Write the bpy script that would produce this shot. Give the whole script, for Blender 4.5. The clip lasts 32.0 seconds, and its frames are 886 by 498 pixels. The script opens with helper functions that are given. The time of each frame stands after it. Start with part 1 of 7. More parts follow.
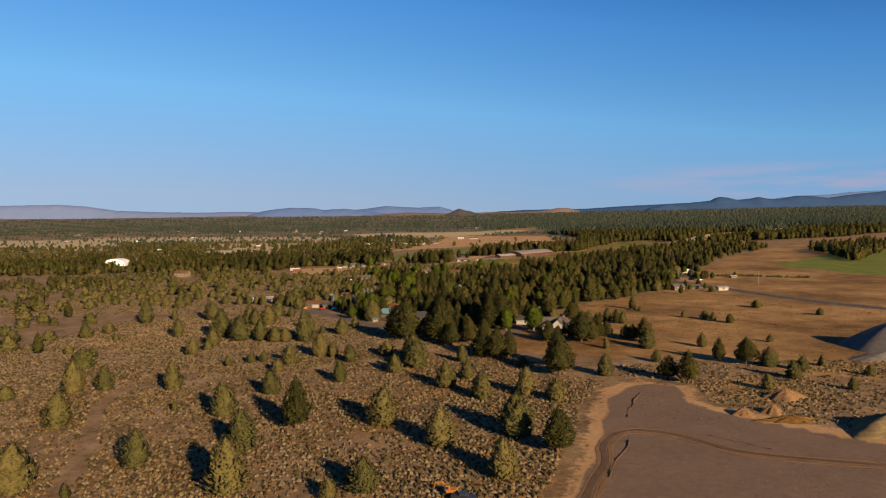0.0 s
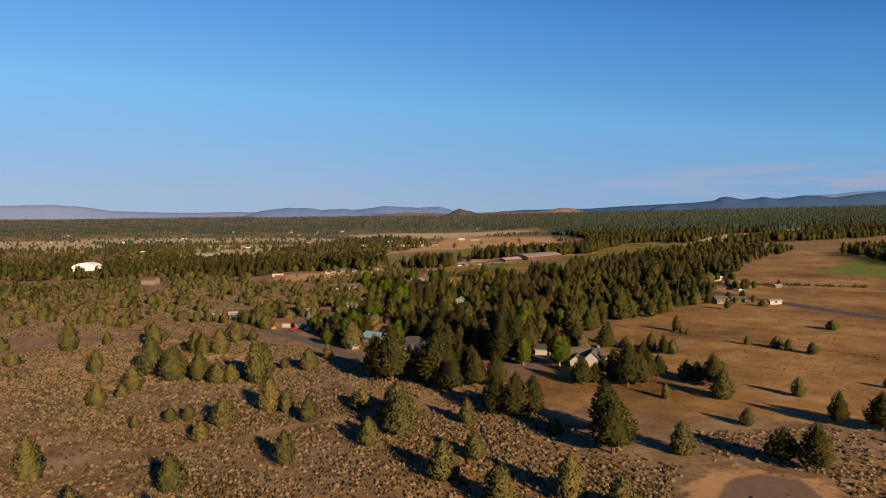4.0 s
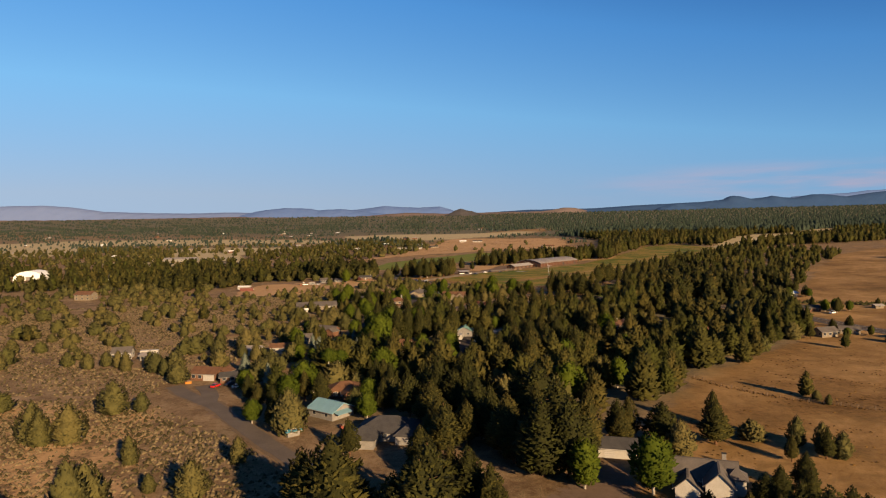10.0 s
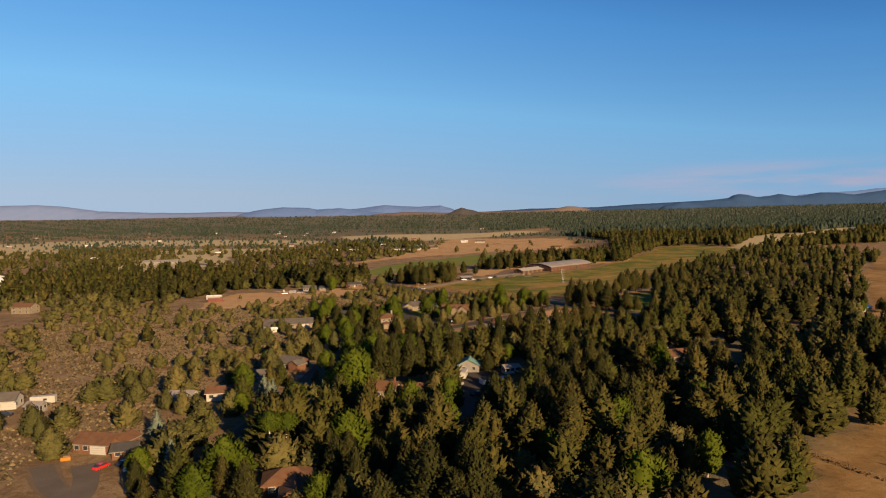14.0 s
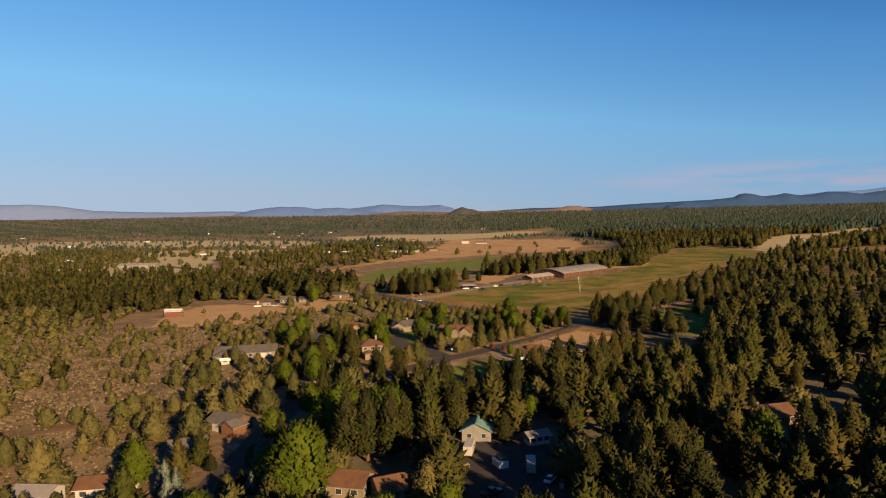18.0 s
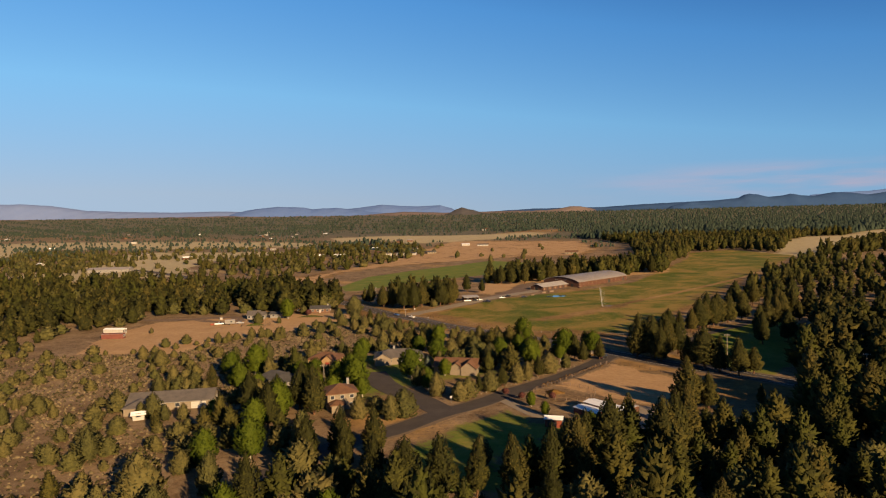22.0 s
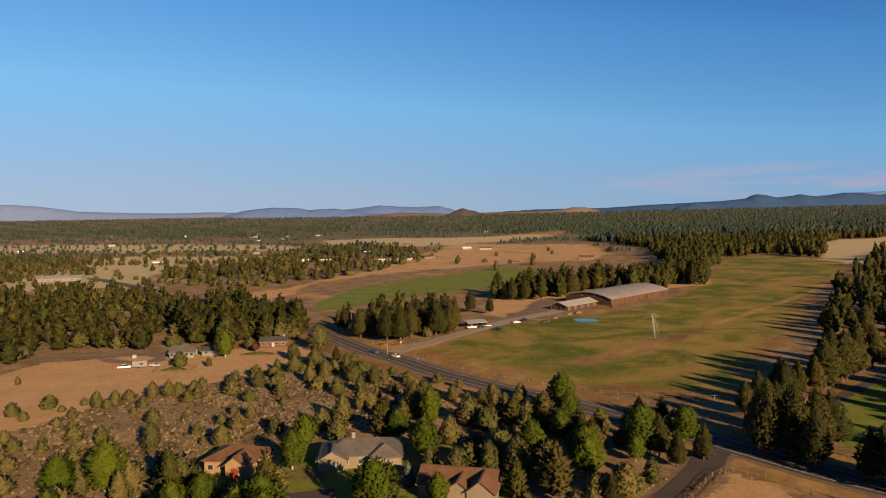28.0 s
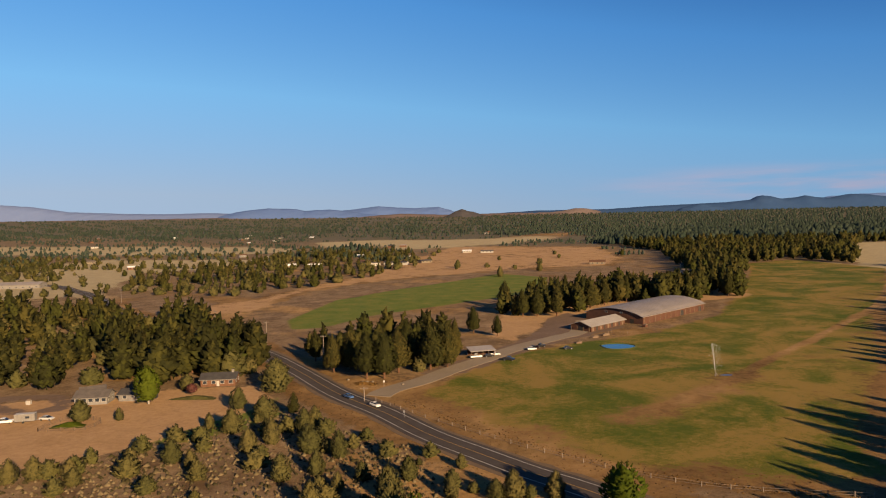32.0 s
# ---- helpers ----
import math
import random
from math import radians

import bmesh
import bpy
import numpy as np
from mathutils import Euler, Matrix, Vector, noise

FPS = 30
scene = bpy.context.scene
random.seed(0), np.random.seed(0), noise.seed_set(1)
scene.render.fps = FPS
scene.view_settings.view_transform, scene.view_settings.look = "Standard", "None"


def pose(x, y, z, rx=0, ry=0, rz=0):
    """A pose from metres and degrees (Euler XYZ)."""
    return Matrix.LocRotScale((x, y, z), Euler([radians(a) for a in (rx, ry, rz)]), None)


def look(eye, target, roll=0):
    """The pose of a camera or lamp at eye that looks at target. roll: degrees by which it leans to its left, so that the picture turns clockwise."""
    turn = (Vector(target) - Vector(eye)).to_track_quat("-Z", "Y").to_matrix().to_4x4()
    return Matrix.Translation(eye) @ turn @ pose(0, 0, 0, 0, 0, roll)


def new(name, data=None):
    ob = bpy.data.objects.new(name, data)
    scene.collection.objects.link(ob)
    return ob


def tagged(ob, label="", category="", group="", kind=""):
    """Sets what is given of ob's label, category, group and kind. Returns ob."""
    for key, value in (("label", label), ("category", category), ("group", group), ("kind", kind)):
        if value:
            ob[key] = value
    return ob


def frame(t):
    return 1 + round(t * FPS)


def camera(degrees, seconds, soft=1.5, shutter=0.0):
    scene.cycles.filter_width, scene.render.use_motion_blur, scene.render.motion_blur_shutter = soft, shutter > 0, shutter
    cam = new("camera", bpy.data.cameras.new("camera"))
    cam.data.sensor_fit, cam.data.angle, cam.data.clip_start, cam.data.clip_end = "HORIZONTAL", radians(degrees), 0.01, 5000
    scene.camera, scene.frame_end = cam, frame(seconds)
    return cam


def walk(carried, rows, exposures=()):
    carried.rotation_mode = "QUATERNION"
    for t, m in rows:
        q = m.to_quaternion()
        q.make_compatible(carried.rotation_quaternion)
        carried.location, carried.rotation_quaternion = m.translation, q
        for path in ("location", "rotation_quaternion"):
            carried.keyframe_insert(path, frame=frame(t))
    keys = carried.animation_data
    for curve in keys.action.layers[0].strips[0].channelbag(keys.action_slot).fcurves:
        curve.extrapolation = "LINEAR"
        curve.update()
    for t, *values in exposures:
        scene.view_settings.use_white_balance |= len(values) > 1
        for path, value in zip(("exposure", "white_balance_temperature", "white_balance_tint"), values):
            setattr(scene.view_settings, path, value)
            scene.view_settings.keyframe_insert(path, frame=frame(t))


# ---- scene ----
cam = camera(68.0, 32.0, soft=1.1)
ROWS = [
    (0.0, 0.00, 0.00, 60.00, -0.057, -2.572, 1.29),
    (0.5, 0.11, 10.39, 60.04, -0.057, -2.583, 1.29),
    (1.0, 0.22, 20.27, 60.07, -0.057, -2.566, 1.29),
    (1.5, 0.33, 30.66, 60.07, -0.062, -2.566, 1.28),
    (2.0, 0.51, 40.99, 60.14, -0.068, -2.578, 1.29),
    (2.5, 0.69, 51.38, 60.11, -0.062, -2.572, 1.30),
    (3.0, 0.87, 61.71, 60.11, -0.051, -2.566, 1.32),
    (3.5, 1.01, 72.10, 60.07, -0.045, -2.561, 1.30),
    (5.5, 1.59, 112.71, 60.51, -0.040, -2.532, 1.36),
    (6.0, 1.73, 122.97, 60.54, -0.034, -2.532, 1.37),
    (6.5, 1.88, 133.23, 60.58, -0.034, -2.515, 1.38),
    (7.0, 2.06, 143.50, 60.58, -0.023, -2.515, 1.39),
    (7.5, 2.24, 153.76, 60.61, -0.011, -2.527, 1.43),
    (8.0, 2.35, 164.02, 60.65, -0.006, -2.532, 1.42),
    (8.5, 2.46, 174.16, 60.72, 0.006, -2.532, 1.43),
    (9.0, 2.60, 184.49, 60.61, 0.011, -2.521, 1.45),
    (9.5, 2.86, 194.81, 60.65, 0.023, -2.532, 1.44),
    (10.0, 2.93, 205.01, 60.69, 0.023, -2.538, 1.43),
    (10.5, 3.11, 215.02, 60.72, 0.028, -2.549, 1.47),
    (11.0, 3.36, 225.28, 60.65, 0.045, -2.544, 1.48),
    (11.5, 3.43, 235.48, 60.58, 0.051, -2.538, 1.47),
    (12.0, 3.51, 245.56, 60.76, 0.051, -2.566, 1.49),
    (12.5, 3.61, 255.69, 60.72, 0.057, -2.578, 1.46),
    (13.0, 3.76, 265.89, 60.69, 0.062, -2.595, 1.46),
    (13.5, 3.94, 275.96, 60.69, 0.074, -2.606, 1.46),
    (14.0, 4.08, 286.10, 60.72, 0.091, -2.606, 1.51),
    (14.5, 4.23, 296.17, 60.76, 0.113, -2.606, 1.48),
    (16.5, 4.77, 335.57, 61.37, 0.130, -2.652, 1.46),
    (17.0, 4.84, 345.58, 61.41, 0.125, -2.652, 1.48),
    (17.5, 4.95, 355.33, 61.41, 0.119, -2.646, 1.48),
    (18.0, 5.06, 365.28, 61.37, 0.113, -2.646, 1.51),
    (18.5, 5.31, 375.22, 61.30, 0.113, -2.635, 1.48),
    (19.0, 5.49, 385.16, 61.30, 0.119, -2.640, 1.46),
    (19.5, 5.64, 394.98, 61.27, 0.119, -2.618, 1.48),
    (20.0, 5.75, 404.86, 61.37, 0.108, -2.623, 1.49),
    (20.5, 5.89, 414.74, 61.45, 0.108, -2.629, 1.46),
    (21.0, 6.04, 424.56, 61.55, 0.102, -2.629, 1.46),
    (21.5, 6.11, 434.44, 61.52, 0.096, -2.606, 1.45),
    (22.0, 6.18, 444.32, 61.52, 0.096, -2.601, 1.44),
    (22.5, 6.33, 454.20, 61.48, 0.102, -2.589, 1.43),
    (23.0, 6.40, 463.96, 61.45, 0.102, -2.566, 1.44),
    (23.5, 6.54, 473.77, 61.41, 0.108, -2.561, 1.43),
    (24.0, 6.65, 483.59, 61.34, 0.102, -2.538, 1.43),
    (24.5, 6.83, 493.34, 61.37, 0.108, -2.538, 1.47),
    (25.0, 6.94, 502.97, 61.27, 0.113, -2.515, 1.45),
    (25.5, 7.12, 512.66, 61.16, 0.119, -2.509, 1.44),
    (27.5, 7.73, 550.91, 61.34, 0.113, -2.515, 1.43),
    (28.0, 7.84, 560.60, 61.41, 0.102, -2.504, 1.42),
    (28.5, 7.95, 570.29, 61.45, 0.096, -2.487, 1.42),
    (29.0, 8.10, 579.85, 61.45, 0.085, -2.464, 1.41),
    (29.5, 8.24, 589.48, 61.48, 0.068, -2.447, 1.41),
    (30.0, 8.35, 599.04, 61.41, 0.062, -2.430, 1.40),
    (30.5, 8.42, 608.73, 61.34, 0.051, -2.407, 1.41),
    (31.0, 8.53, 618.23, 61.37, 0.045, -2.396, 1.41),
    (31.5, 8.67, 627.73, 61.48, 0.040, -2.396, 1.39),
    (32.0, 8.78, 637.22, 61.48, 0.028, -2.401, 1.36),
]
# stops, kelvin and tint of the picture along the flight
EXPOSURES = [(0, 1.11, 6380, 10), (5, 1.12, 6500, 10), (9, 1.15, 6650, 10), (13, 1.18, 6750, 9), (17, 1.21, 6900, 9), (22, 1.19, 6850, 9), (25, 1.16, 6800, 9), (32, 1.13, 6680, 10)]
walk(cam, [(t, pose(x, y, z, 90 + pitch, roll, yaw)) for t, x, y, z, yaw, pitch, roll in ROWS], exposures=EXPOSURES)

# ---- world, sun ----
SUN_EL, SUN_AZ = 18.0, 148.0
SKY_TONES = (0.02, (0.010, 0.042, 0.14)), (0.13, (0.046, 0.205, 0.57)), (0.2, (0.086, 0.315, 0.74)), (0.42, (0.20, 0.495, 0.86)), (0.97, (0.36, 0.49, 0.67))
world = bpy.data.worlds.new("sky")
scene.world = world
world.use_nodes = True
wn = world.node_tree
sky = wn.nodes.new("ShaderNodeTexSky")
sky.sky_type, sky.sun_disc = "NISHITA", False
sky.sun_elevation, sky.sun_rotation = radians(SUN_EL), radians(SUN_AZ)
sky.altitude, sky.air_density, sky.dust_density, sky.ozone_density = 1100, 1.0, 0.0, 3.0
# the clear evening sky: the sky's own brightness, toned from deep blue overhead to pale lilac-blue low down
grey = wn.nodes.new("ShaderNodeRGBToBW")
span = wn.nodes.new("ShaderNodeMapRange")
tone = wn.nodes.new("ShaderNodeValToRGB")
span.inputs[1].default_value, span.inputs[2].default_value = 1.0, 9.0
wn.links.new(sky.outputs[0], grey.inputs[0]), wn.links.new(grey.outputs[0], span.inputs[0]), wn.links.new(span.outputs[0], tone.inputs[0])
while len(tone.color_ramp.elements) < 5:
    tone.color_ramp.elements.new(0.5)
for e, (p, c) in zip(tone.color_ramp.elements, SKY_TONES):
    e.position, e.color = p, (*c, 1)
# faint pink wisps of cloud, low over the eastern hills
where, axis, stretch, wisp, veil = (wn.nodes.new("ShaderNode" + k) for k in ("TexCoord", "SeparateXYZ", "Mapping", "TexNoise", "Mix"))
wn.links.new(where.outputs["Generated"], axis.inputs[0]), wn.links.new(where.outputs["Generated"], stretch.inputs[0])
stretch.inputs["Scale"].default_value = (5, 5, 45)
wisp.inputs["Scale"].default_value, wisp.inputs["Detail"].default_value = 1.0, 5
wn.links.new(stretch.outputs[0], wisp.inputs["Vector"])
cover = None
for src, a, b_ in ((axis.outputs[2], 0.014, 0.034), (axis.outputs[2], 0.075, 0.045), (axis.outputs[0], 0.15, 0.5), (wisp.outputs["Fac"], 0.35, 0.7)):
    m = wn.nodes.new("ShaderNodeMapRange")
    m.interpolation_type = "SMOOTHSTEP"
    m.inputs[1].default_value, m.inputs[2].default_value = min(a, b_), max(a, b_)
    m.inputs[3].default_value, m.inputs[4].default_value = (0, 1) if a < b_ else (1, 0)
    wn.links.new(src, m.inputs[0])
    if cover is None:
        cover = m.outputs[0]
    else:
        p = wn.nodes.new("ShaderNodeMath")
        p.operation = "MULTIPLY"
        wn.links.new(cover, p.inputs[0]), wn.links.new(m.outputs[0], p.inputs[1])
        cover = p.outputs[0]
veil.data_type = "RGBA"
veil.inputs[7].default_value = (0.56, 0.50, 0.66, 1)
wn.links.new(cover, veil.inputs[0]), wn.links.new(tone.outputs[0], veil.inputs[6])
fall, dim = wn.nodes.new("ShaderNodeMapRange"), wn.nodes.new("ShaderNodeMix")
fall.inputs[1].default_value, fall.inputs[2].default_value, fall.inputs[3].default_value, fall.inputs[4].default_value = -0.6, 0.6, 1.06, 0.80
dim.data_type, dim.blend_type = "RGBA", "MULTIPLY"
dim.inputs[0].default_value = 1.0
wn.links.new(axis.outputs[0], fall.inputs[0]), wn.links.new(veil.outputs[2], dim.inputs[6]), wn.links.new(fall.outputs[0], dim.inputs[7])
wn.links.new(dim.outputs[2], wn.nodes["Background"].inputs[0])
wn.nodes["Background"].inputs[1].default_value = 0.45
sun = new("sun", bpy.data.lights.new("sun", "SUN"))
sun.data.energy, sun.data.angle, sun.data.color = 5.0, radians(0.6), (1.0, 0.69, 0.38)
sx, sy = math.sin(radians(SUN_AZ)), math.cos(radians(SUN_AZ))
sun.matrix_world = look((0, 0, 0), (-sx, -sy, -math.tan(radians(SUN_EL)))) 


# ---- materials ----
def material(name, dark, light, scale=1.0, rough=0.85, bump=0.3, metal=0.0, fine=8.0, island=0.0, obj=0.0, spec=0.3, detail=6.0):
    """Two-scale mottled surface between two colours; island and obj vary it piece by piece and thing by thing."""
    m = bpy.data.materials.new(name)
    m.use_nodes = True
    nt = m.node_tree
    b = nt.nodes["Principled BSDF"]
    b.inputs["Roughness"].default_value, b.inputs["Metallic"].default_value = rough, metal
    b.inputs["Specular IOR Level"].default_value = spec
    tc = nt.nodes.new("ShaderNodeTexCoord")
    geo = nt.nodes.new("ShaderNodeNewGeometry")
    n1, n2 = nt.nodes.new("ShaderNodeTexNoise"), nt.nodes.new("ShaderNodeTexNoise")
    n1.inputs["Scale"].default_value, n2.inputs["Scale"].default_value = scale, scale * fine
    n1.inputs["Detail"].default_value, n2.inputs["Detail"].default_value = detail, 4
    src = tc.outputs["Object"]
    nt.links.new(src, n1.inputs["Vector"]), nt.links.new(src, n2.inputs["Vector"])
    mix = nt.nodes.new("ShaderNodeMath")
    mix.operation = "MULTIPLY_ADD"
    nt.links.new(n2.outputs["Fac"], mix.inputs[0])
    mix.inputs[1].default_value = 0.5
    half = nt.nodes.new("ShaderNodeMath")
    half.operation = "MULTIPLY"
    half.inputs[1].default_value = 0.5
    nt.links.new(n1.outputs["Fac"], half.inputs[0]), nt.links.new(half.outputs[0], mix.inputs[2])
    last = mix.outputs[0]
    for amount, node, out in ((island, geo, "Random Per Island"), (obj, nt.nodes.new("ShaderNodeObjectInfo"), "Random")):
        if amount:
            add = nt.nodes.new("ShaderNodeMath")
            add.operation = "MULTIPLY_ADD"
            sub = nt.nodes.new("ShaderNodeMath")
            sub.operation = "SUBTRACT"
            sub.inputs[1].default_value = 0.5
            nt.links.new(node.outputs[out], sub.inputs[0]), nt.links.new(sub.outputs[0], add.inputs[0])
            add.inputs[1].default_value = amount
            nt.links.new(last, add.inputs[2])
            last = add.outputs[0]
    ramp = nt.nodes.new("ShaderNodeValToRGB")
    ramp.color_ramp.elements[0].position, ramp.color_ramp.elements[1].position = 0.3, 0.7
    ramp.color_ramp.elements[0].color, ramp.color_ramp.elements[1].color = (*dark[:3], 1), (*light[:3], 1)
    nt.links.new(last, ramp.inputs[0]), nt.links.new(ramp.outputs[0], b.inputs["Base Color"])
    if bump:
        bp = nt.nodes.new("ShaderNodeBump")
        bp.inputs["Strength"].default_value, bp.inputs["Distance"].default_value = bump, 0.3 / scale / fine
        nt.links.new(n2.outputs["Fac"], bp.inputs["Height"]), nt.links.new(bp.outputs[0], b.inputs["Normal"])
    return m


def foliage(name, dark, tones, scale):
    """Needles: mottled from a dark to a light tone, the light one differing from tree to tree."""
    m = material(name, dark, tones[1], scale, 0.8, 0, island=0.5, obj=0.25, spec=0.06, fine=4.0)
    nt = m.node_tree
    att, info, add, frac = nt.nodes.new("ShaderNodeAttribute"), nt.nodes.new("ShaderNodeObjectInfo"), nt.nodes.new("ShaderNodeMath"), nt.nodes.new("ShaderNodeMath")
    att.attribute_name = "tint"
    add.operation, frac.operation = "ADD", "FRACT"
    nt.links.new(att.outputs["Fac"], add.inputs[0]), nt.links.new(info.outputs["Random"], add.inputs[1]), nt.links.new(add.outputs[0], frac.inputs[0])
    hue = nt.nodes.new("ShaderNodeValToRGB")
    hue.color_ramp.elements.new(0.5)
    for e, p, c in zip(hue.color_ramp.elements, (0.1, 0.5, 0.95), tones):
        e.position, e.color = p, (*c, 1)
    nt.links.new(frac.outputs[0], hue.inputs[0])
    b = nt.nodes["Principled BSDF"]
    ramp = b.inputs["Base Color"].links[0].from_node
    ramp.color_ramp.elements[0].color, ramp.color_ramp.elements[1].color = (0, 0, 0, 1), (1, 1, 1, 1)
    mix = nt.nodes.new("ShaderNodeMix")
    mix.data_type = "RGBA"
    mix.inputs[6].default_value = (*dark, 1)
    nt.links.new(ramp.outputs[0], mix.inputs[0]), nt.links.new(hue.outputs[0], mix.inputs[7]), nt.links.new(mix.outputs[2], b.inputs["Base Color"])
    fine, bp = nt.nodes.new("ShaderNodeTexNoise"), nt.nodes.new("ShaderNodeBump")
    fine.inputs["Scale"].default_value, fine.inputs["Detail"].default_value = 2.6, 3
    bp.inputs["Strength"].default_value, bp.inputs["Distance"].default_value = 0.6, 0.5
    nt.links.new(nt.nodes["Texture Coordinate"].outputs["Object"], fine.inputs["Vector"]), nt.links.new(fine.outputs["Fac"], bp.inputs["Height"]), nt.links.new(bp.outputs[0], b.inputs["Normal"])
    return m


M = {}
M["pine"] = foliage("pine_needles", (0.018, 0.019, 0.006), ((0.035, 0.039, 0.008), (0.047, 0.045, 0.011), (0.058, 0.048, 0.013)), 0.13)
M["juniper"] = foliage("juniper_scales", (0.036, 0.036, 0.014), ((0.060, 0.060, 0.019), (0.078, 0.070, 0.024), (0.092, 0.077, 0.028)), 0.15)
# needles of the far woods, with the blue of distance haze in their colour
M["hazed_needles"] = material("distant_conifer_needles", (0.020, 0.032, 0.024), (0.038, 0.050, 0.036), 0.01, 0.8, 0, island=0.35, spec=0.05, fine=4.0)
M["leaf"] = material("broad_leaves", (0.018, 0.029, 0.003), (0.048, 0.062, 0.006), 0.5, 0.75, 0, island=0.25, obj=0.25, spec=0.05)
M["turf"] = material("green_turf", (0.030, 0.048, 0.009), (0.070, 0.085, 0.018), 0.5, 0.9, 0.3)
M["spruce"] = material("blue_spruce_needles", (0.039, 0.055, 0.046), (0.111, 0.130, 0.104), 0.5, 0.75, 0, island=0.4, obj=0.2, spec=0.1)
M["plum"] = material("plum_leaves", (0.030, 0.010, 0.010), (0.10, 0.035, 0.028), 0.5, 0.65, 0, island=0.5, spec=0.15)
M["bark"] = material("orange_brown_bark", (0.037, 0.020, 0.012), (0.150, 0.075, 0.037), 1.5, 0.9, 0.5)
M["pale_bark"] = material("pale_bark", (0.170, 0.150, 0.122), (0.340, 0.313, 0.272), 2.0, 0.85, 0.4)
M["birch_bark"] = material("white_birch_bark", (0.36, 0.34, 0.30), (0.62, 0.59, 0.54), 2.0, 0.8, 0.3)
M["sage"] = material("sagebrush_twigs", (0.042, 0.036, 0.017), (0.150, 0.116, 0.066), 0.3, 0.9, 0, island=1.0, spec=0.05)
M["rust_grass"] = material("rust_coloured_bushes", (0.045, 0.026, 0.009), (0.135, 0.076, 0.025), 0.3, 0.9, 0, island=0.8, spec=0.05)
M["asphalt"] = material("worn_asphalt", (0.044, 0.038, 0.036), (0.074, 0.064, 0.059), 0.25, 0.9, 0.2, fine=30, spec=0.1)
M["old_asphalt"] = material("crumbling_brown_asphalt", (0.062, 0.050, 0.042), (0.118, 0.095, 0.076), 0.15, 0.9, 0.3, fine=20)
M["local_asphalt"] = material("old_grey_asphalt", (0.040, 0.035, 0.033), (0.072, 0.061, 0.055), 0.2, 0.9, 0.2, fine=30, spec=0.1)
M["shoulder"] = material("gravel_shoulder", (0.087, 0.059, 0.036), (0.149, 0.105, 0.063), 0.4, 0.95, 0.5, fine=14)
M["gravel"] = material("pale_gravel", (0.150, 0.120, 0.088), (0.240, 0.196, 0.140), 0.06, 0.95, 0.4, fine=30)
M["wet_dirt"] = material("dark_damp_dirt", (0.045, 0.027, 0.014), (0.125, 0.075, 0.038), 0.25, 0.8, 0.5, fine=8)
M["dirt"] = material("brown_dirt", (0.099, 0.053, 0.024), (0.186, 0.112, 0.053), 0.2, 0.95, 0.5)
M["paint_white"] = material("white_road_paint", (0.30, 0.29, 0.27), (0.45, 0.44, 0.42), 0.8, 0.7, 0.1)
M["paint_yellow"] = material("yellow_road_paint", (0.270, 0.156, 0.030), (0.390, 0.240, 0.048), 0.8, 0.7, 0.1)
M["grey_roof"] = material("grey_shingles", (0.045, 0.041, 0.040), (0.114, 0.099, 0.090), 0.5, 0.9, 0.4, fine=12)
M["dark_roof"] = material("dark_shingles", (0.021, 0.021, 0.024), (0.060, 0.057, 0.057), 0.5, 0.9, 0.4, fine=12)
M["brown_roof"] = material("brown_shingles", (0.060, 0.029, 0.016), (0.144, 0.072, 0.039), 0.5, 0.9, 0.4, fine=12)
M["teal_roof"] = material("teal_sheet_metal", (0.13, 0.25, 0.30), (0.20, 0.34, 0.40), 0.4, 0.45, 0.1, metal=0.2)
M["green_roof"] = material("green_sheet_metal", (0.09, 0.19, 0.19), (0.15, 0.27, 0.27), 0.4, 0.5, 0.1, metal=0.2)
M["tin_roof"] = material("weathered_grey_sheet_metal", (0.165, 0.148, 0.140), (0.27, 0.245, 0.232), 0.12, 0.55, 0.15, metal=0.15, fine=10)
M["pale_tin"] = material("pale_sheet_metal", (0.22, 0.20, 0.19), (0.33, 0.31, 0.295), 0.2, 0.55, 0.15, metal=0.1, fine=10)
M["white_roof"] = material("white_sheet_metal", (0.58, 0.59, 0.60), (0.70, 0.71, 0.72), 0.3, 0.5, 0.1)
M["white_wall"] = material("white_siding", (0.259, 0.246, 0.225), (0.346, 0.333, 0.311), 0.6, 0.7, 0.2)
M["beige_wall"] = material("beige_siding", (0.122, 0.097, 0.068), (0.188, 0.155, 0.115), 0.6, 0.75, 0.2)
M["brown_wall"] = material("brown_wood_siding", (0.072, 0.033, 0.018), (0.156, 0.078, 0.045), 0.8, 0.8, 0.3)
M["grey_wall"] = material("grey_siding", (0.120, 0.114, 0.108), (0.216, 0.204, 0.192), 0.6, 0.75, 0.2)
M["red_wall"] = material("barn_red_boards", (0.120, 0.027, 0.017), (0.228, 0.060, 0.036), 0.7, 0.8, 0.3)
M["container_red"] = material("faded_red_steel", (0.085, 0.026, 0.020), (0.150, 0.052, 0.038), 0.5, 0.7, 0.2)
M["rust_wall"] = material("rusty_brown_boards", (0.040, 0.018, 0.012), (0.100, 0.046, 0.028), 0.4, 0.85, 0.4)
M["stucco"] = material("ochre_stucco", (0.18, 0.115, 0.058), (0.26, 0.175, 0.095), 0.8, 0.85, 0.3)
M["trim"] = material("white_trim", (0.281, 0.272, 0.259), (0.354, 0.346, 0.333), 1.0, 0.6, 0)
M["wood"] = material("weathered_timber", (0.075, 0.051, 0.034), (0.190, 0.136, 0.095), 1.5, 0.9, 0.4)
M["pole_wood"] = material("grey_pole_timber", (0.109, 0.088, 0.075), (0.218, 0.184, 0.156), 1.5, 0.9, 0.4)
